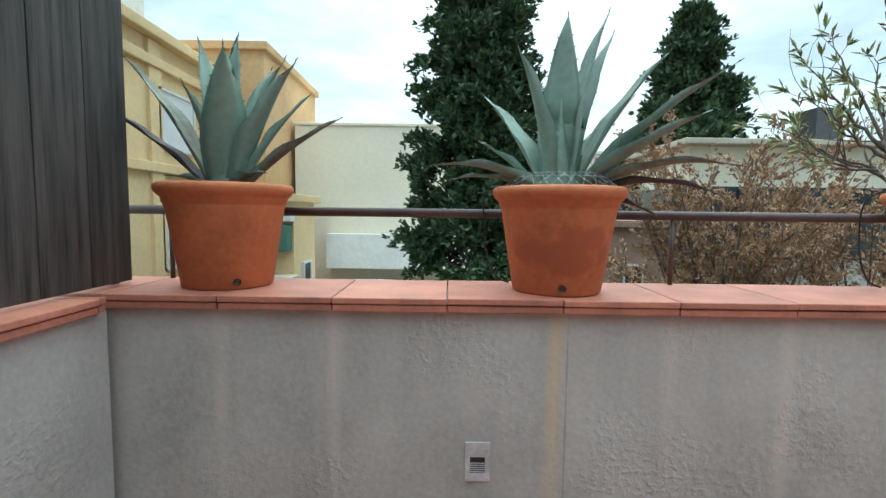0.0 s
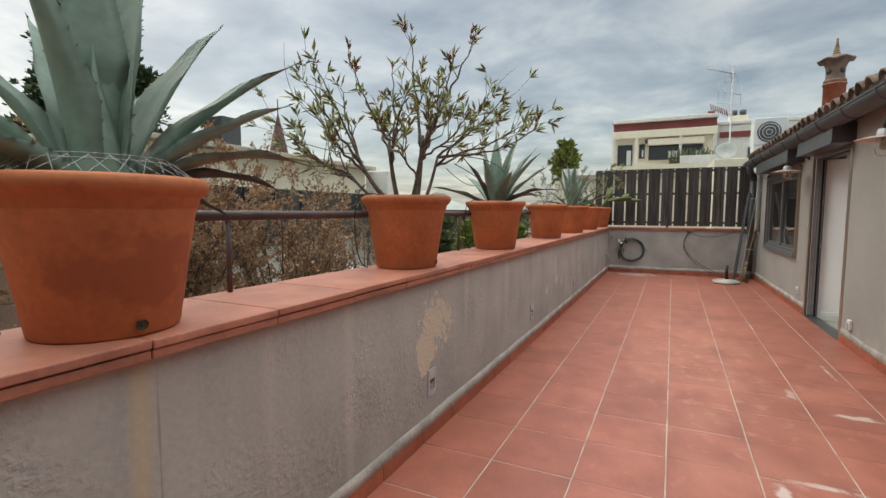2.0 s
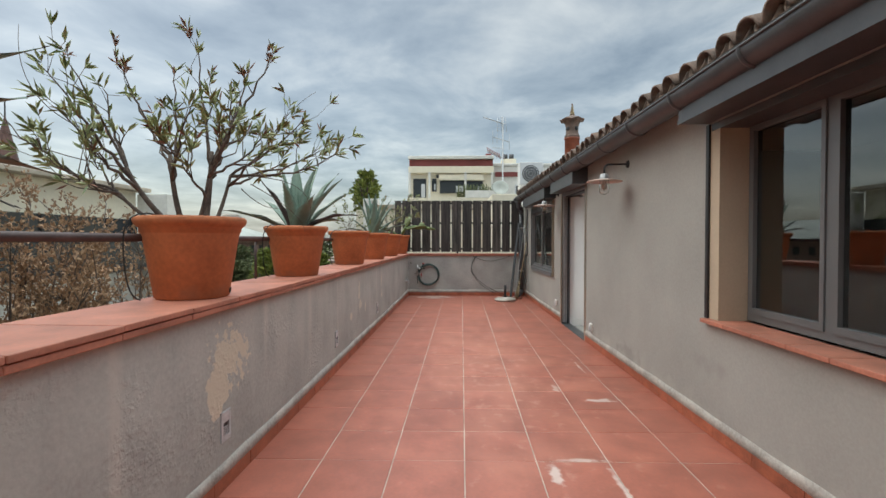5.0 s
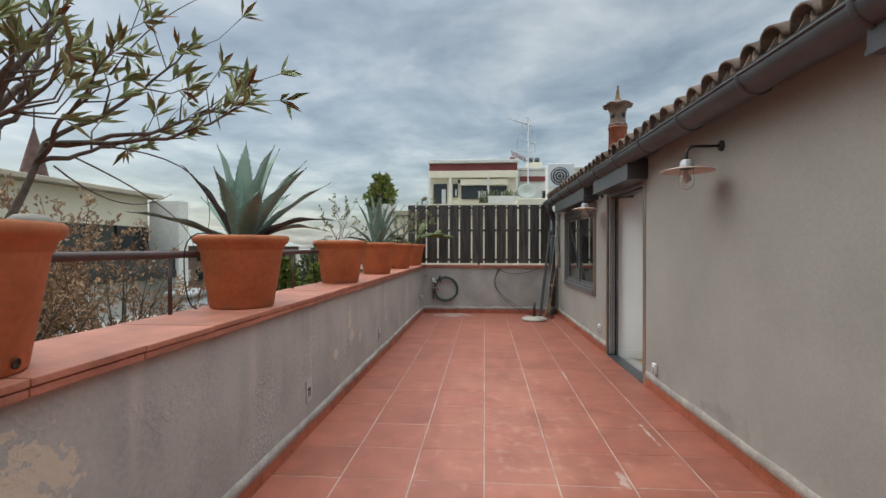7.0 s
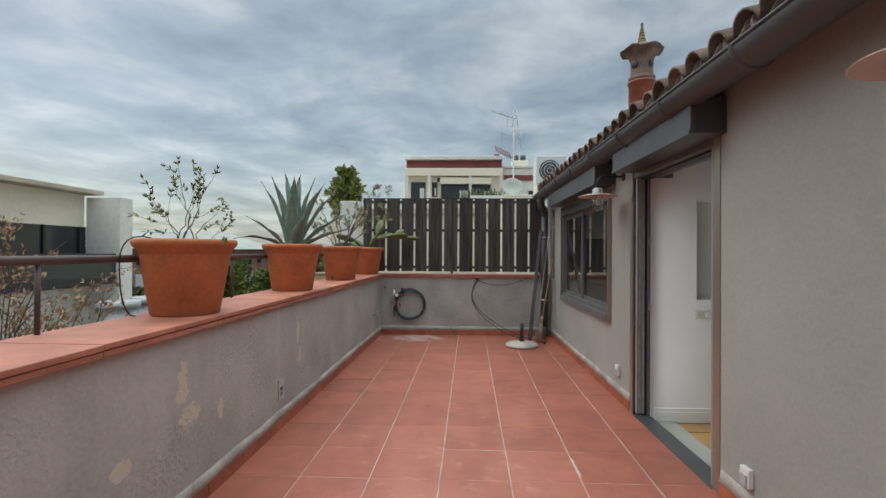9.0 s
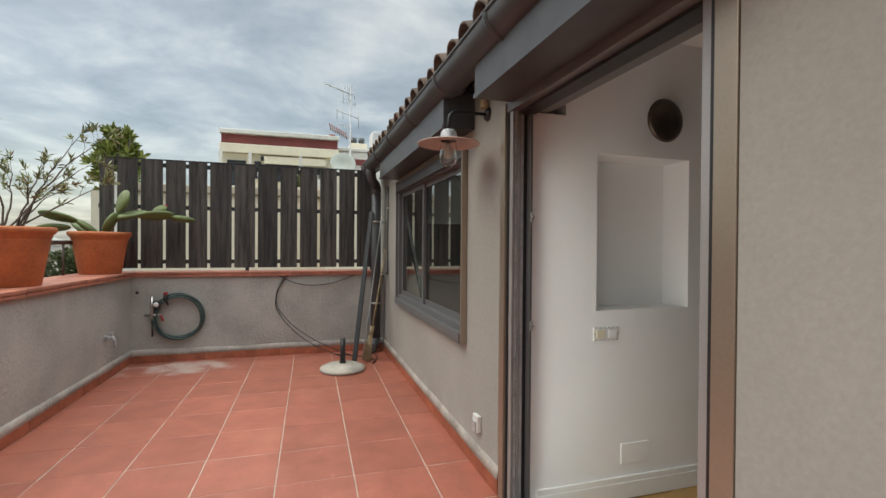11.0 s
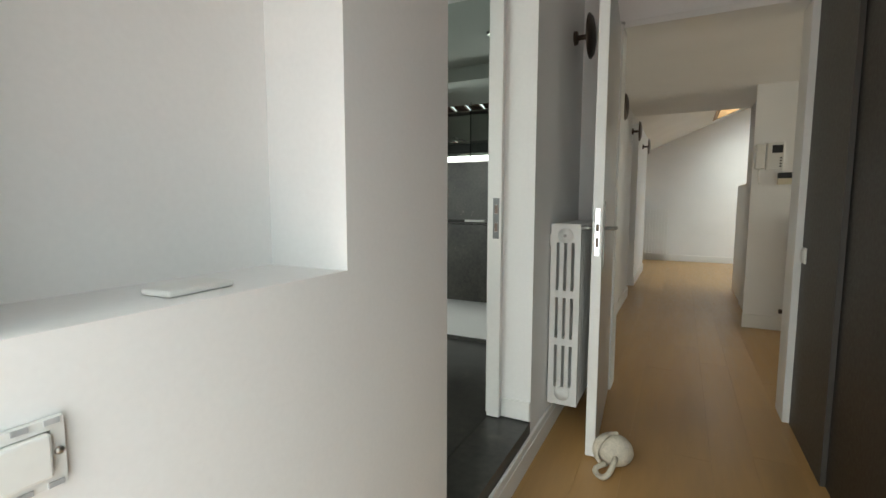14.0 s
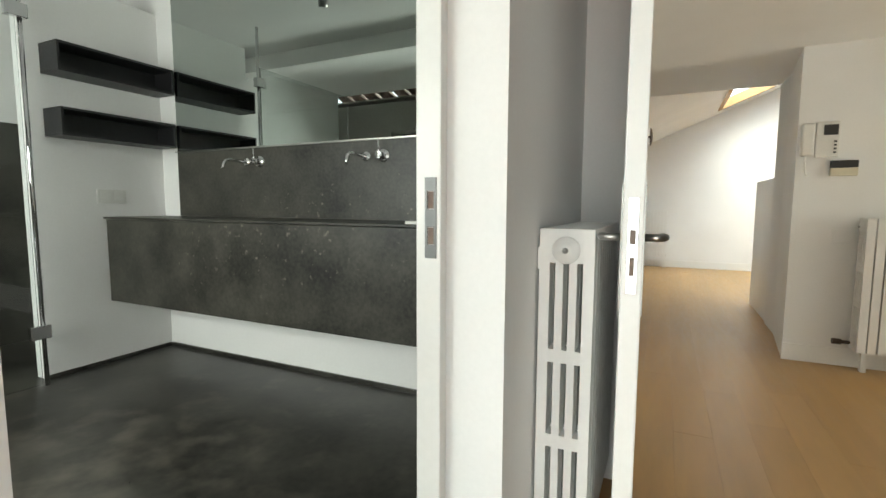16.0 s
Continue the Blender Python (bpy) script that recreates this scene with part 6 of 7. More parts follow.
# ---- outside: ground, trees, buildings ----
structure("ground", box(-900, 900, -900, 900, -10.2, -10.0), M_GROUND, "bare earth and streets far below the terrace", "ground")


def tuft_crown(name, parent, n_, place, size, m, quads=5):
    """Many small upright sprays of leaf blades at the places given by place()."""
    vs, fs = [], []
    for _ in range(n_):
        c, out = place()
        s = size * random.uniform(0.6, 1.35)
        for q in range(quads):
            d = rand_dir(out, 0.9)
            u = d.cross(V(random.uniform(-1, 1), random.uniform(-1, 1), random.uniform(-1, 1))).normalized()
            k = len(vs)
            a = c + 0.25 * s * V(random.uniform(-1, 1), random.uniform(-1, 1), random.uniform(-1, 1))
            vs += [a - u * s * 0.16, a + u * s * 0.16, a + d * s * 0.6 + u * s * 0.20, a + d * s, a + d * s * 0.6 - u * s * 0.20]
            fs.append((k, k + 1, k + 2, k + 3, k + 4))
    me = bpy.data.meshes.new(name)
    me.from_pydata([tuple(v) for v in vs], [], fs)
    me.materials.append(m)
    ob = new(name, me)
    ob.parent = parent
    return tagged(ob, kind="stuff")


def cypress(x, y, z0, z1, radius, n_, seed, label, spread=0.17, size=0.3):
    random.seed(seed)
    t_ = root("cypress_tree", pose(x, y, z0), label, "tree", "tall conifers")
    H = z1 - z0
    part("trunk", tube([(0, 0, -0.5), (0.05, 0, H * 0.4), (0, 0.05, H * 0.95)], [0.28, 0.17, 0.03], 10), M_TWIG, t_)
    limbs = []
    bm = bmesh.new()
    for k in range(200):
        s = 0.26 + 0.74 * random.random() ** 0.9
        a = random.uniform(0, 6.283)
        env = radius * (1 - s ** 2.2) * (0.7 + 0.45 * noise.noise((s * 6, a * 1.4, seed))) + 0.15
        zb = H * (0.05 + 0.92 * s)
        e = V(math.cos(a) * env, math.sin(a) * env, zb + 0.35 * env)
        b = V(0, 0, zb - 0.2)
        add_tube(bm, [b, b.lerp(e, 0.5) + V(0, 0, -0.06), e], [0.04, 0.025, 0.008], 5)
        limbs.append((b, e, env))
    tagged(part("branchwork", bm, M_TWIG, t_), kind="stuff")
    clumps = []
    for b, e, env in limbs:
        for q in range(9):
            f = 0.45 + 0.6 * random.random() ** 0.6
            clumps.append((b.lerp(e, f) + 0.22 * V(random.gauss(0, 1), random.gauss(0, 1), random.gauss(0, 1)) * (0.5 + env * 0.3), (e - b).normalized()))

    def place():
        c, d = random.choice(clumps)
        r_ = V(random.gauss(0, 1), random.gauss(0, 1), random.gauss(0, 0.8))
        return c + spread * r_, (d * 0.5 + V(0, 0, 0.35) + 0.6 * r_.normalized())
    tuft_crown("crown", t_, n_, place, size, M_CYP, 4)
    return t_


cypress(0.75, 9.6, -9.8, 9.6, 1.95, 52000, 31, "tall dark green cypress close to the terrace", 0.10, size=0.115)
cypress(10.6, 20.5, -9.8, 10.4, 4.0, 30000, 32, "tall dark green cypress with a ragged outline", 0.2, size=0.24)


def twig_shrub(x, y, z0, h, spread, n_, seed, m, label, leaf=0.10, name="bare_tree"):
    random.seed(seed)
    t_ = root(name, pose(x, y, z0), label, "tree", "bare trees beyond the parapet")
    wood, ends = bmesh.new(), []
    trunk = [(0, 0, 0), (0.1, 0, h * 0.25), (0, 0.05, h * 0.5)]
    part("trunk", tube(trunk, [0.16, 0.12, 0.08], 8), M_TWIG, t_)
    for k in range(52):
        b = Vector(trunk[1]).lerp(Vector(trunk[2]), random.random())
        a = random.uniform(0, 6.283)
        e = V(math.cos(a) * spread * random.uniform(0.3, 1), math.sin(a) * spread * random.uniform(0.3, 1), h * random.uniform(0.6, 1.0))
        mid = b.lerp(e, 0.5) + V(0, 0, 0.12 * h) + 0.1 * spread * V(random.uniform(-1, 1), random.uniform(-1, 1), 0)
        pts = arc(b, mid, e, 6)
        add_tube(wood, pts, [0.045 - 0.006 * i for i in range(7)], 4, False)
        for q in range(10):
            i = random.randint(2, 6)
            d = rand_dir(pts[i] - pts[i - 1] + V(0, 0, 0.1), 0.7)
            p1 = pts[i] + d * random.uniform(0.3, 0.7)
            p2 = p1 + rand_dir(d, 0.6) * random.uniform(0.2, 0.5)
            add_tube(wood, [pts[i], p1, p2], [0.012, 0.008, 0.003], 3, False)
            ends += [(pts[i], p1), (p1, p2), (p1, p2)]
    tagged(part("branchwork", wood, M_TWIG, t_), kind="stuff")

    def place():
        a, b = random.choice(ends)
        return a.lerp(b, random.random()) + 0.06 * V(random.gauss(0, 1), random.gauss(0, 1), random.gauss(0, 1)), (b - a).normalized() + V(0, 0, 0.3)
    tuft_crown("foliage", t_, n_, place, leaf, m, 3)
    return t_


twig_shrub(6.4, 10.5, -7.5, 10.4, 2.5, 15000, 41, M_TAM, "feathery brown tamarisk with rusty twigs", 0.08)
twig_shrub(8.8, 9.5, -7.5, 9.6, 2.4, 11000, 42, M_TAM, "feathery brown tamarisk with bare twigs", 0.075)
twig_shrub(10.6, 8.2, -7.5, 8.6, 2.1, 6000, 43, M_TAM, "almost bare brown shrub tree", 0.07)


def bush(x, y, z0, r_, h, n_, seed, m, label, size=0.3, name="bush"):
    random.seed(seed)
    b_ = root(name, pose(x, y, z0), label, "bush")
    bm = bmesh.new()
    for k in range(9):
        a = 6.283 * k / 9
        add_tube(bm, [(0, 0, 0), (0.3 * r_ * math.cos(a), 0.3 * r_ * math.sin(a), h * 0.5), (0.6 * r_ * math.cos(a), 0.6 * r_ * math.sin(a), h * 0.85)], [0.06, 0.04, 0.015], 5)
    tagged(part("branchwork", bm, M_TWIG, b_), kind="stuff")

    def place():
        a, s = random.uniform(0, 6.283), random.random() ** 0.5
        z = random.random()
        w = r_ * (0.45 + 0.55 * math.sin(math.pi * min(1, z * 0.85 + 0.1))) * (0.75 + 0.35 * noise.noise((a * 1.2, z * 3, seed)))
        o = V(math.cos(a) * s, math.sin(a) * s, 0)
        return o * w + V(0, 0, h * z), o + V(0, 0, 0.8)
    tuft_crown("foliage", b_, n_, place, size, m, 4)
    return b_


bush(16.0, 7.0, -4.0, 1.0, 4.95, 9000, 51, M_BUSH, "bright yellow-green shrub below the rail", 0.13)
bush(15.0, 5.2, -4.0, 0.8, 4.85, 7000, 52, M_BUSH, "bright yellow-green shrub below the rail", 0.13)
bush(17.4, 3.9, 2.45, 0.58, 1.45, 420, 53, M_BUSH, "leafy shrub on a neighbouring roof terrace", 0.17)
for k, (x, y, zz, r_, h) in enumerate(((34, 24, -10, 4, 8.5), (26, 17, -10, 3.5, 8.2), (44, 22, -10, 4.5, 9), (52, 17, -10, 5, 10.5), (60, 30, -10, 6, 10.5), (70, 22, -10, 7, 11.5))):
    bush(x, y, zz, r_, h, 3500, 60 + k, M_TREEG, "leafy street tree beyond the parapet", 0.42, "street_tree")


def house(name, x0, x1, y0, y1, z1, m, label, windows=(), roof_m=None, roof_h=0.25, roof_out=0.2, extra=None):
    """A block with its walls, roof edge and windows. windows: (side, u, z, w, h, kind)."""
    cx, cy = (x0 + x1) / 2, (y0 + y1) / 2
    b_ = root(name, pose(cx, cy, -10), label, "building")
    part("wall", box(x0 - cx, x1 - cx, y0 - cy, y1 - cy, 0, z1 + 10), m, b_)
    part("roof", box(x0 - cx - roof_out, x1 - cx + roof_out, y0 - cy - roof_out, y1 - cy + roof_out, z1 + 10.01, z1 + 10 + roof_h, 0.03), roof_m or m, b_)
    for side, u, z, w, h, kind in windows:
        gm = {"d": M_DGLASS, "w": M_SHUT, "k": M_BLACK}[kind]
        if side == "s":
            f, p = (u - w / 2 - cx, u + w / 2 - cx, y0 - cy - 0.10, y0 - cy - 0.001), lambda a, b: (u - w / 2 - cx + a, u + w / 2 - cx - a, y0 - cy - 0.06 - b, y0 - cy - 0.03 - b)
        elif side == "w":
            f, p = (x0 - cx - 0.10, x0 - cx - 0.001, u - w / 2 - cy, u + w / 2 - cy), lambda a, b: (x0 - cx - 0.06 - b, x0 - cx - 0.03 - b, u - w / 2 - cy + a, u + w / 2 - cy - a)
        else:
            f, p = (x1 - cx + 0.001, x1 - cx + 0.10, u - w / 2 - cy, u + w / 2 - cy), lambda a, b: (x1 - cx + 0.03 + b, x1 - cx + 0.06 + b, u - w / 2 - cy + a, u + w / 2 - cy - a)
        zz = z + 10
        hole = 0.07
        if side == "s":
            fr = wall_bm(f[0], f[1], zz - h / 2, zz + h / 2, f[2], f[3], "x", [(f[0] + hole, f[1] - hole, zz - h / 2 + hole, zz + h / 2 - hole)])
        else:
            fr = wall_bm(f[2], f[3], zz - h / 2, zz + h / 2, f[0], f[1], "y", [(f[2] + hole, f[3] - hole, zz - h / 2 + hole, zz + h / 2 - hole)])
        wn_ = part("window", fr, M_SHUT if kind != "k" else M_BLACK, b_)
        part("pane", box(*p(hole, 0.0), zz - h / 2 + hole, zz + h / 2 - hole), gm, wn_)
    return b_


# yellow block to the north-west
yb = house("yellow_building", -14, -8.0, 6.5, 17.0, 5.95, M_YEL, "yellow rendered apartment block with cornices and white windows",
           [("e", 14.3, 3.9, 1.9, 1.7, "w"), ("e", 11.4, 3.9, 0.7, 1.6, "w"), ("e", 14.3, 0.4, 1.9, 1.7, "w"), ("e", 11.4, 0.4, 0.8, 1.8, "w"), ("e", 14.3, -3, 1.9, 1.7, "w")], M_YEL, 0.3, 0.3)
for zz in (2.35, 5.2, -1.2):
    part("cornice", box(2.99, 3.16, -5.25, 5.25, 10 + zz, 10.28 + zz, 0.03), M_YEL, yb)
part("pilaster", box(2.99, 3.1, 1.2, 1.75, 0, 15.9), M_YEL, yb)
part("rooftop_box", box(1.0, 2.6, 0.6, 1.9, 16.25, 17.4), M_PALE, yb)
part("balcony", box(3.0, 3.9, 2.5, 5.2, 7.2, 7.35, 0.02), M_BEIGE, yb)
house("ochre_building", -9.5, -6.4, 17.2, 24.0, 7.0, mat("ochre_render", (0.60, 0.38, 0.19), 0.9, var=0.1, scale=0.5, fine=6), "ochre rendered taller block behind the yellow one", [("s", -6.2, 1.0, 1.0, 1.4, "d")], None, 0.3, 0.15)
gb = house("balcony_building", -6.9, -4.6, 14.6, 17.0, 1.6, M_YEL, "low ochre block with green awnings and balconies", [("s", -5.6, -1.2, 0.8, 1.7, "w"), ("e", 15.8, -1.2, 0.9, 1.7, "d")])
part("awning", box(-0.6, 1.1, -1.7, -1.2, 10.1, 10.9, 0.03), mat("green_awning", (0.07, 0.16, 0.12), 0.8), gb)
part("ac_unit", box(0.6, 1.2, -1.65, -1.21, 11.0, 11.45, 0.03), M_SHUT, gb)
part("balcony", box(-0.9, 1.3, -1.9, -1.2, 9.2, 9.35, 0.02), M_BEIGE, gb)
cb = house("cream_building", -6.2, 1.0, 20.0, 30.0, 4.9, M_CREAM, "blank cream rendered party wall", [], None, 0.14, 0.06)
part("lower_block", box(0.2 - 2.6 + 0.3, 3.6, -5.9, -5.01, 9.0, 10.4), M_PALE, cb)
tb = house("terrace_building", -4.2, 1.6, 15.6, 18.5, -1.55, M_PALE, "low white roof terrace with a small parapet", [("s", -3.0, -3.3, 1.2, 0.8, "d")], M_PALE, 0.1, 0.1)
part("parapet", box(-2.9, -0.3, -1.4, -1.3, 8.55, 9.05, 0.02), M_PALE, tb)
part("vent", lathe([(0.16, 0), (0.16, 0.35), (0.12, 0.45), (0, 0.5)], 12), M_BLACK, tb).matrix_basis = pose(-0.9, -1.1, 8.56)
house("pale_building", 6.0, 16.0, 34.0, 42.0, 5.6, M_PALE, "pale rendered block behind the cypresses", [("s", 8.0 + 1.8 * k, 3.2, 0.9, 1.2, "d") for k in range(4)])
house("brick_house", 5.2, 7.6, 15.5, 19.0, 0.9, M_BRICK, "small brick house behind the cypress", [("s", 6.4, -0.8, 0.7, 1.0, "d")])
house("white_shed", 11.5, 19.5, 13.0, 17.5, -1.6, M_PALE, "low white roof beyond the brown shrubs", [], M_PALE, 0.15, 0.1)
# modern flat-roofed building to the north-east
mb = house("modern_building", 16.5, 33.0, 15.5, 30.0, 3.6, M_CREAM, "modern flat-roofed building with pale fascia and dark glazing", [], M_BEIGE, 0.2, 0.5)
for fl in range(1):
    zt = 2.3 - 3.0 * fl
    part("glazing", box(-8.25, 8.3, -7.29, -7.251, 10 + zt - 1.9, 10 + zt), M_DGLASS, mb)
    part("side_glazing", box(-8.29, -8.251, -7.2, 4, 10 + zt - 1.9, 10 + zt), M_DGLASS, mb)
    part("slab", box(-8.5, 9.0, -8.6, -7.3, 10 + zt - 2.25, 10 + zt - 1.95, 0.02), M_BLACK, mb)
    part("balustrade", box(-8.4, 8.9, -8.55, -8.5, 10 + zt - 1.94, 10 + zt - 1.05), M_DGLASS, mb)
    for k in range(9):
        part("mullion", box(-8.2 + 2.0 * k, -8.08 + 2.0 * k, -7.36, -7.3, 10 + zt - 1.9, 10 + zt), M_BLACK, mb)
part("lower_wall", box(-8.4, 8.3, -7.45, -7.26, 0, 9.9), M_PALE, mb)
part("end_wall", box(8.3, 9.2, -8.7, -7.3, 0, 13.5), M_PALE, mb)
part("chimney", box(-1.4, -0.2, -5.5, -4.4, 13.8, 15.3), M_GUT, mb)
mb.location.x, mb.scale = 14.7, (0.8, 1, 1)
for xx in (19.0, 20.6):
    dd = root("duct", pose(xx, 12.3, -10), "tall galvanised rooftop ventilation duct", "duct", "rooftop ducts")
    part("pipe", tube([(0, 0, 0), (0, 0, 9.4)], 0.55, 16), M_GALV, dd)
    part("cap", tube([(0, 0, 9.4), (0, 0, 9.6)], 0.66, 16), M_GALV, dd)
# long brick building with a pale roof
bb = root("brick_building", pose(62, 42, -10), "long brick building with small windows and a pale hipped roof", "building")
part("wall", box(-17, 17, -5, 5, 0, 11.6), M_BRICK, bb)
bm = bmesh.new()
rp = [(-18, -6, 11.6), (18, -6, 11.6), (18, 6, 11.6), (-18, 6, 11.6), (-13, 0, 14.0), (13, 0, 14.0)]
vv = [bm.verts.new(p) for p in rp]
for q in ((0, 1, 5, 4), (1, 2, 5), (2, 3, 4, 5), (3, 0, 4), (3, 2, 1, 0)):
    bm.faces.new([vv[i] for i in q])
part("roof", bm, M_ROOFG, bb)
part("cornice", box(-17.3, 17.3, -5.4, -5.0, 11.0, 11.6), M_BRICK, bb)
for fl in range(4):
    for k in range(20):
        if fl == 3:
            wn_ = part("window", box(-16.4 + 1.7 * k, -15.7 + 1.7 * k, -5.06, -4.99, 9.6, 10.6), M_BLACK, bb)
        else:
            wn_ = part("window", box(-16.5 + 1.7 * k, -15.5 + 1.7 * k, -5.06, -4.99, 1.6 + 2.7 * fl, 3.1 + 2.7 * fl), M_SHUT if (k + fl) % 3 else M_DGLASS, bb)
bb.rotation_euler = (0, 0, radians(-28))
# church spire
sp = root("church_spire", pose(40.6, 40.5, -10.6), "slender brick church spire with a tall pointed roof", "tower")
part("tower", box(-1.1, 1.1, -1.1, 1.1, 0, 16.5), M_BRICK, sp)
part("roof", lathe([(1.5, 16.4), (0.85, 19.5), (0.0, 23.2)], 8), mat("spire_tile", (0.16, 0.09, 0.075), 0.9, var=0.2, scale=1.5, fine=9), sp)
part("finial", tube([(0, 0, 23.0), (0, 0, 24.6)], 0.06, 6), M_BLACK, sp)
for k, (x0, x1, y0, y1, z) in enumerate(((38, 47, 39, 46, 5.2), (27, 36, 32, 40, 6.2), (20, 27, 38, 46, 6.0), (75, 95, 12, 26, 0.2), (90, 110, 30, 46, 0.8), (48, 60, 8, 16, -1.0))):
    house("far_house", x0, x1, y0, y1, z, (M_BRICK, M_PALE, M_BEIGE, M_CREAM, M_PALE, M_YEL)[k], ("brick", "pale", "beige", "cream", "white", "yellow")[k] + " town house in the distance",
          [("s", x0 + 1.5 + 2.4 * j, z - 1.6, 1.0, 1.4, "d") for j in range(int((x1 - x0 - 2) / 2.4) + 1)] + [("w", y0 + 1.5 + 2.4 * j, z - 1.6, 1.0, 1.4, "d") for j in range(int((y1 - y0 - 2) / 2.4) + 1)], M_BARREL if k % 2 else None)

# neighbouring terrace and apartment block to the east
nt = root("neighbour_terrace", pose(18.5, 3.1, -10.25), "pale pinkish roof terrace wall of the neighbouring house", "building")
part("wall", box(-2.0, 2.5, -4.4, 1.0, 0, 12.70), M_CREAM, nt)
part("tower", box(-2.05, -1.75, 0.2, 0.74, 0, 13.1, 0.02), M_PALE, nt)
part("ledge", box(-2.1, -1.7, -4.4, 0.195, 12.71, 12.88, 0.02), M_BEIGE, nt)
ap = root("apartment_block", pose(30, 0.18, -11), "cream apartment block with a dark red roof band", "building")
part("wall", box(-3.5, 8, -1.85, 2.88, 0, 16.17), M_CREAM, ap)
part("slab", box(-3.75, 8, -1.92, 2.94, 16.18, 16.57, 0.03), M_CREAM, ap)
part("parapet_band", box(-3.62, 8, -1.88, 2.90, 16.58, 16.97, 0.03), M_REDB, ap, "dark red painted band")
part("roof_edge", box(-3.78, 8, -1.93, 2.95, 16.98, 17.17, 0.03), M_PALE, ap)
part("balcony_floor", box(-4.6, -3.51, -1.92, 2.94, 14.5, 14.7), M_CREAM, ap)
part("balcony_wall", box(-4.6, -4.5, -1.92, -0.28, 14.71, 15.1), M_PALE, ap)
for u0, u1, z0, z1 in ((1.94, 2.67, 14.75, 15.88), (1.34, 1.61, 15.15, 15.88), (-0.24, 1.15, 15.05, 15.77), (-1.32, -0.37, 15.0, 15.74)):
    wn_ = part("window", wall_bm(u0, u1, z0, z1, -3.6, -3.501, "y", [(u0 + 0.05, u1 - 0.05, z0 + 0.05, z1 - 0.05)]), M_BLACK, ap)
    part("pane", box(-3.56, -3.52, u0 + 0.05, u1 - 0.05, z0 + 0.05, z1 - 0.05), M_DGLASS, wn_)
    part("curtain", box(-3.58, -3.565, u0 + 0.06, u0 + 0.06 + 0.3 * (u1 - u0), z0 + 0.06, z1 - 0.3), M_SHUT, wn_)
part("blind", box(-3.7, -3.61, -1.35, 1.2, 15.79, 16.1), M_CREAM, ap)
for u in (2.84, 1.72, -0.3, -1.8):
    part("column", box(-4.2, -4.05, u - 0.06, u + 0.06, 14.71, 16.17), M_PALE, ap)
part("wall_lantern", box(-3.7, -3.6, 1.2, 1.34, 15.9, 16.1, 0.02), M_BLACK, ap)
random.seed(71)
bm = bmesh.new()
for k in range(120):
    add_tube(bm, [(-4.4, -1.9 + 0.0175 * k, 14.75), (-4.4 + random.uniform(-.1, .1), -1.9 + 0.0175 * k + random.uniform(-.12, .12), 15.0 + random.random() * 0.5)], 0.016, 4)
part("balcony_greenery", bm, M_TREEG, ap)
part("red_chimney", box(-2.6, -2.2, -1.85, -1.55, 17.18, 17.5, 0.03), M_REDB, ap)
ob2 = house("pale_block", 27.5, 34, -7.8, -1.85, 5.75, M_PALE, "pale block with chimneys behind the apartment block", [("w", -3.6, 4.3, 1.0, 0.7, "d")], M_PALE, 0.18, 0.05)
part("brick_band", box(-3.3, -3.26, -2.9, 2.9, 15.13, 15.41), M_REDB, ob2)
part("flue_base", box(-2.9, -2.2, 1.6, 2.45, 15.94, 16.26, 0.02), M_CREAM, ob2)
for k in range(2):
    part("flue", tube([(-2.6, 1.85 + 0.38 * k, 16.26), (-2.6, 1.85 + 0.38 * k, 16.56)], 0.15, 10), M_GUT, ob2)
an = root("tv_antenna", pose(24.5, -2.06, -11), "tall rooftop television antenna mast", "antenna")
part("mast", tube([(0, 0, 0), (0, 0, 18.9)], 0.035, 6), M_GALV, an)
part("boom", tube([(0, -0.1, 18.5), (0, 1.05, 18.88)], 0.025, 5), M_GALV, an)
for k in range(11):
    part("element", tube([(-0.12, 0.08 + 0.09 * k, 18.56 + 0.03 * k), (0.12, 0.08 + 0.09 * k, 18.64 + 0.03 * k)], 0.012, 4), M_GALV, an)
for k in range(6):
    part("reflector_wire", tube([(0, -0.22 + 0.02 * k, 18.1 + 0.14 * k), (0, 0.34 - 0.02 * k, 18.2 + 0.14 * k)], 0.007, 4), M_GALV, an)
for k in range(3):
    part("reflector_bar", tube([(0, -0.2 + 0.25 * k, 18.1), (0, -0.12 + 0.2 * k, 18.9)], 0.009, 4), M_GALV, an)
part("dipole", tube([(0, -0.36, 17.55), (0, 0.56, 17.84)], 0.018, 5), M_GALV, an)
for yy, h in ((-0.34, 0.42), (0.3, 0.25), (0.53, 0.36)):
    part("dipole_rod", tube([(0, yy, 17.66 + 0.3 * yy - h), (0, yy, 17.66 + 0.3 * yy + h)], 0.01, 4), M_GALV, an)
part("lower_boom", tube([(0, -0.1, 16.68), (0, 0.8, 17.12)], 0.02, 5), M_ENAMEL, an)
for k in range(8):
    part("lower_element", tube([(0, 0.14 + 0.09 * k, 16.68 + 0.045 * k), (0, 0.2 + 0.09 * k, 16.96 + 0.045 * k)], 0.02, 4), M_REDB, an)
for k in range(5):
    part("grid_wire", tube([(0, -0.1 + 0.1 * k, 16.65), (0, 0.02 + 0.12 * k, 17.3)], 0.008, 4), M_GALV, an)
part("grid_bar", tube([(0, -0.1, 17.2), (0, 0.55, 17.27)], 0.01, 4), M_GALV, an)
acu = root("roof_aircon", pose(17.0, -2.27, -10.3), "white rooftop air-conditioning unit with round fan", "air conditioner")
part("case", box(-0.3, 0.3, -0.43, 0.43, 13.68, 14.5, 0.03), M_SHUT, acu)
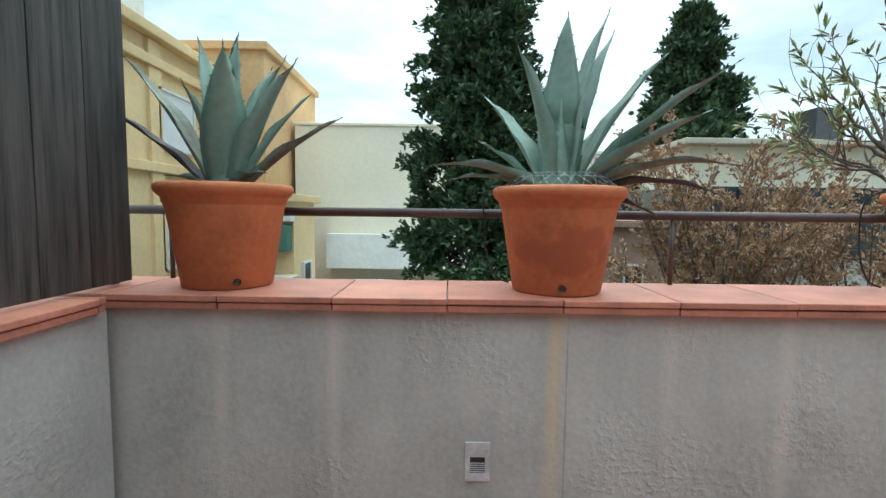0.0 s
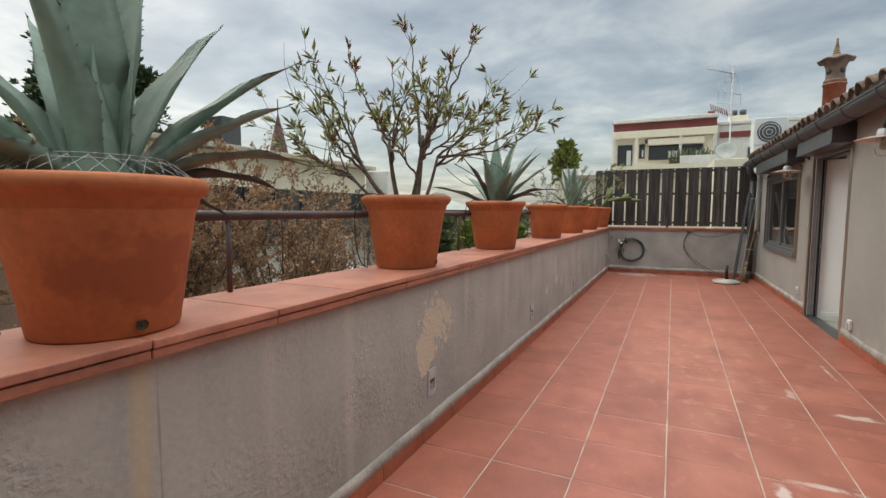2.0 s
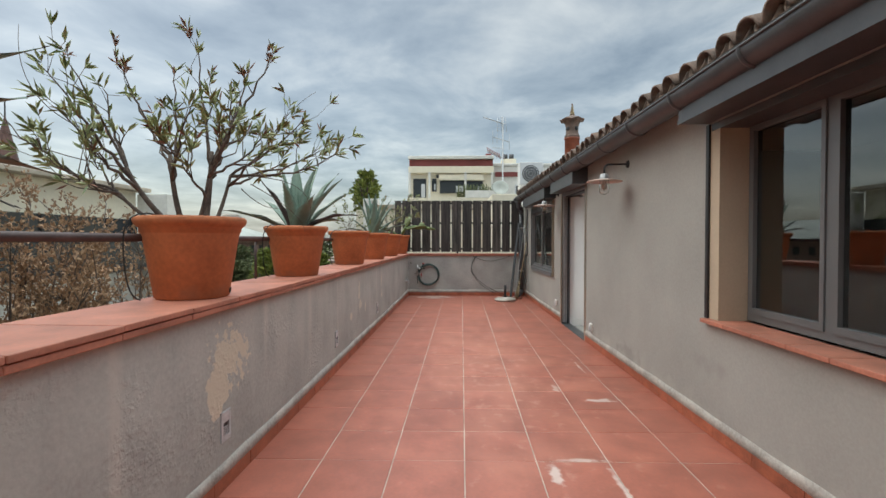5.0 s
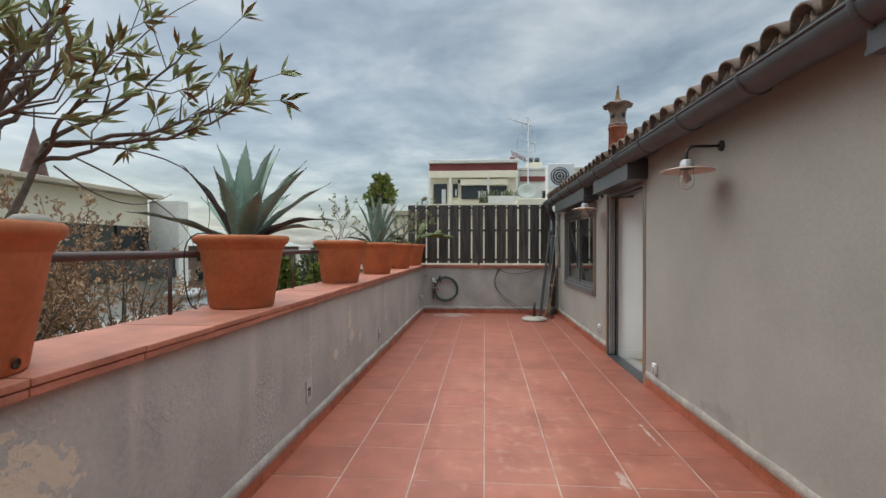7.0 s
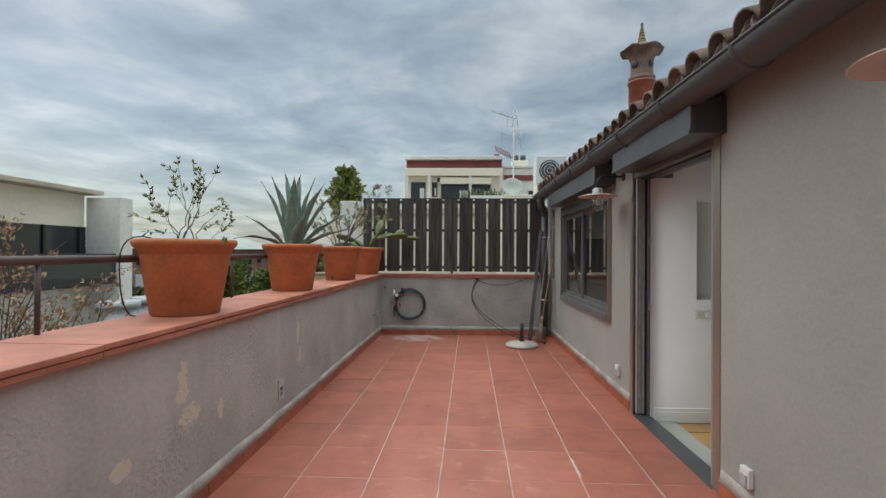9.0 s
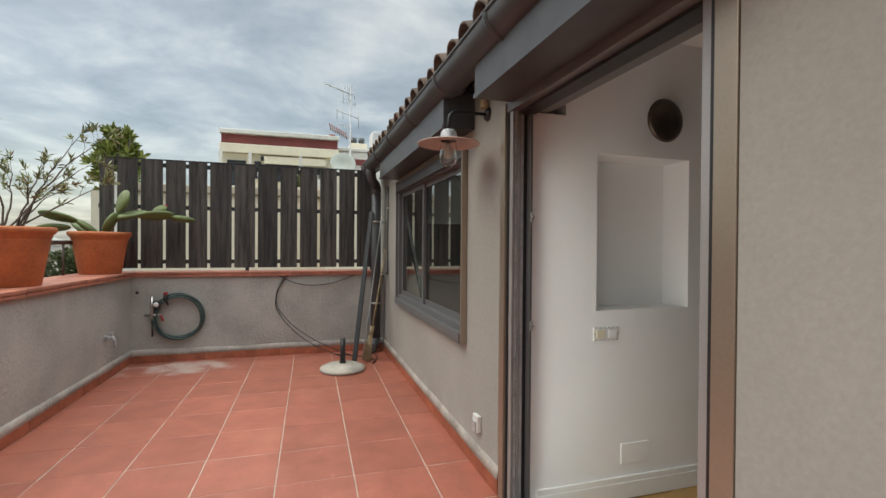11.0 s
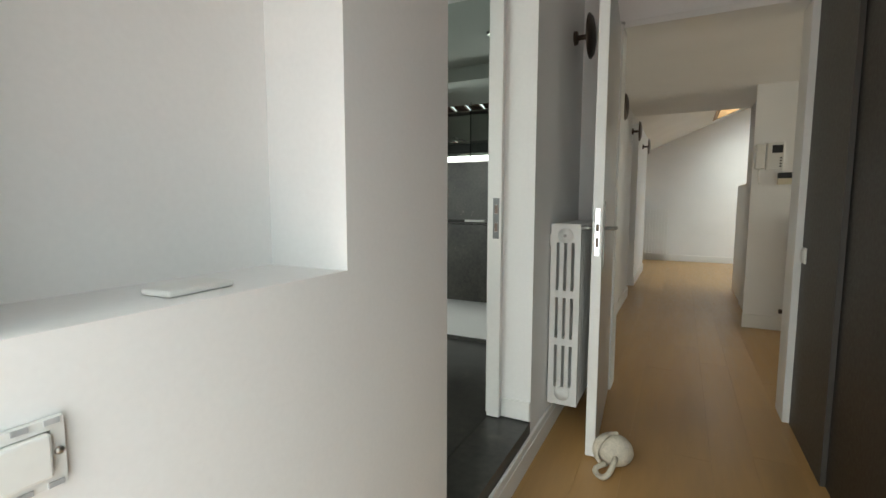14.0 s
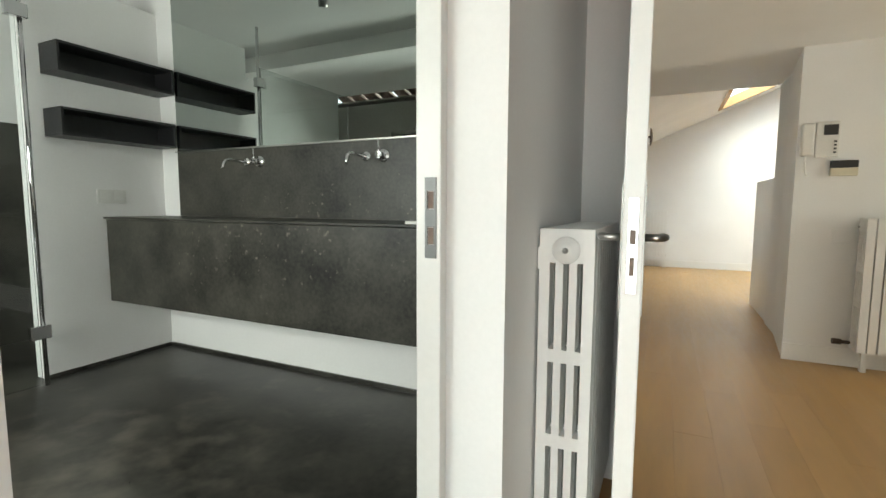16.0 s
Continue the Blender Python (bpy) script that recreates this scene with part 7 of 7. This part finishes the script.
part("fan_guard", lathe([(0.0, 0.006), (0.28, 0.008), (0.31, 0.0)], 28), M_GUT, acu).matrix_basis = pose(-0.301, 0.04, 14.07, 0, -90, 0)
for k in range(3):
    part("guard_ring", lathe([(0.07 + 0.09 * k, 0.016), (0.085 + 0.09 * k, 0.016), (0.085 + 0.09 * k, 0.008)], 24), M_SHUT, acu).matrix_basis = pose(-0.301, 0.04, 14.07, 0, -90, 0)
part("stand", box(-0.3, 0.3, -0.42, 0.42, 0, 13.675), M_PALE, acu)
ds = root("satellite_dish", pose(15.5, -1.0, -10.35), "pale satellite dish on a roof hut", "dish")
part("dish", lathe([(0.0, 0.0), (0.16, 0.03), (0.28, 0.09), (0.27, 0.095), (0.16, 0.04), (0.0, 0.012)], 24), M_ROOFG, ds).matrix_basis = pose(-0.1, 0, 13.42, 0, -60, 0)
part("arm", tube([(-0.1, 0, 13.2), (-0.05, 0, 13.4)], 0.02, 6), M_GALV, ds)
part("hut", box(-0.6, 1.6, -0.5, 0.32, 0, 13.2, 0.02), M_CREAM, ds)


# ---- floor tiles, skirting, planks ----
random.seed(21)
PX, PYT, SKEW = 0.4368, 0.4327, -0.0201   # tile pitch along and across, and the slight skew of the courses


def clip_poly(poly, axis, limit, keep_below):
    out = []
    for p, q in zip(poly, poly[1:] + poly[:1]):
        inp = (p[axis] <= limit) == keep_below
        inq = (q[axis] <= limit) == keep_below
        if inp:
            out.append(p)
        if inp != inq:
            s_ = (limit - p[axis]) / (q[axis] - p[axis])
            out.append((p[0] + s_ * (q[0] - p[0]), p[1] + s_ * (q[1] - p[1])))
    return out


def tile_mesh(poly):
    bm = bmesh.new()
    c_ = (sum(p[0] for p in poly) / len(poly), sum(p[1] for p in poly) / len(poly))
    ring = lambda inset, z: [bm.verts.new((p[0] + inset * (1 if p[0] < c_[0] else -1), p[1] + inset * (1 if p[1] < c_[1] else -1), z)) for p in poly]
    lo_, m_, t_ = ring(0, -0.009), ring(0, -0.0025), ring(0.0025, 0)
    bm.faces.new(t_)
    n_ = len(poly)
    for k in range(n_):
        bm.faces.new((lo_[k], lo_[(k + 1) % n_], m_[(k + 1) % n_], m_[k]))
        bm.faces.new((m_[k], m_[(k + 1) % n_], t_[(k + 1) % n_], t_[k]))
    return mesh_of("tile", bm, M_TILE)


def tile_corners(xc, yc):
    g = 0.0033
    return [(xc + a * (PX / 2 - g), yc + SKEW * a * PX / 2 + b * (PYT / 2 - g)) for a, b in ((-1, -1), (1, -1), (1, 1), (-1, 1))]


full_tile = tile_mesh(tile_corners(0, 0))
for i in range(-8, 22):
    for j in range(-4, 6):
        xc = 2.0157 + PX * (i + 0.5)
        yc = 0.0609 + PYT * (j + 0.5) + SKEW * (xc - 5.0)
        poly = tile_corners(xc, yc)
        cut = poly
        for axis, limit, below in ((0, EX - 0.003, True), (0, WX + 0.003, False), (1, PY - 0.003, True), (1, HY + 0.003, False)):
            cut = clip_poly(cut, axis, limit, below) if len(cut) > 2 else []
        if len(cut) < 3:
            continue
        xs_, ys_ = [p[0] for p in cut], [p[1] for p in cut]
        if max(xs_) - min(xs_) < 0.02 or max(ys_) - min(ys_) < 0.02:
            continue
        whole = max(abs(p[0] - q[0]) + abs(p[1] - q[1]) for p, q in zip(cut, poly)) < 1e-6 and len(cut) == 4
        ob = new("tile", full_tile if whole else tile_mesh([(p[0] - xc, p[1] - yc) for p in cut]))
        ob.parent = w_floor
        ob.matrix_basis = pose(xc, yc, random.uniform(-0.0008, 0.0008), random.uniform(-0.12, 0.12), random.uniform(-0.12, 0.12), random.uniform(-0.1, 0.1) if whole else 0)


def skirting(parent, u0, u1, face, along, inward):
    cuts = [u0 + 0.41 * k for k in range(int((u1 - u0) / 0.41) + 1)] + [u1]
    for a, b in zip(cuts, cuts[1:]):
        if b - a < 0.02:
            continue
        t_ = 0.012 + random.uniform(0, 0.002)
        h = 0.083 + random.uniform(-0.003, 0.003)
        if along == "x":
            bm = box(a + 0.0015, b - 0.0015, face, face + inward * t_, 0.001, h, 0.0025)
        else:
            bm = box(face, face + inward * t_, a + 0.0015, b - 0.0015, 0.001, h, 0.0025)
        part("skirting_tile", bm, M_SKIRT, parent)


skirting(w_par, WX + 0.02, EX - 0.02, PY, "x", -1)
skirting(w_end, HY + 0.02, PY - 0.02, EX, "y", -1)
skirting(w_west, HY + 0.02, PY - 0.02, WX, "y", 1)
skirting(w_house, WX + 0.02, DOOR[0] - 0.005, HY, "x", 1)
skirting(w_house, DOOR[1] + 0.005, EX - 0.02, HY, "x", 1)
random.seed(22)
PLANK = mesh_of("plank", box(-0.0871, 0.0871, -0.9414, 0.9414, -0.005, 0.0, 0.0005), M_OAK)
row = 0
x = CE + 0.22
while x > 4.2:
    y = HY - 0.4 - (0.95 if row % 2 else 0.3) + random.uniform(-0.2, 0.2)
    while y > -12.2:
        if x < CW - 0.1 and y > -3.7:
            y -= 1.883
            continue
        ob = new("plank", PLANK)
        ob.parent = w_oak
        ob.matrix_basis = pose(x, y - 0.5, CF + random.uniform(-0.0003, 0.0003))
        y -= 1.883
    x -= 0.1745
    row += 1

# the parapet and all that stands on it run slightly askew to the house
ASKEW = Matrix.Translation((1.5, PY, 0)) @ Matrix.Rotation(-0.018, 4, "Z") @ Matrix.Translation((-1.5, -PY, 0))
ON_PARAPET = {"wall_parapet", "coping_mortar", "trim_parapet", "rail", "planter", "agave", "oleander", "weed_plant", "olive_shrub", "cactus", "wire_netting", "drip_hose", "pebble", "step_light", "wall_tap"}
for ob in list(bpy.data.objects):
    if ob.parent is None and ob.name.split(".")[0] in ON_PARAPET:
        ob.matrix_basis = ASKEW @ ob.matrix_basis
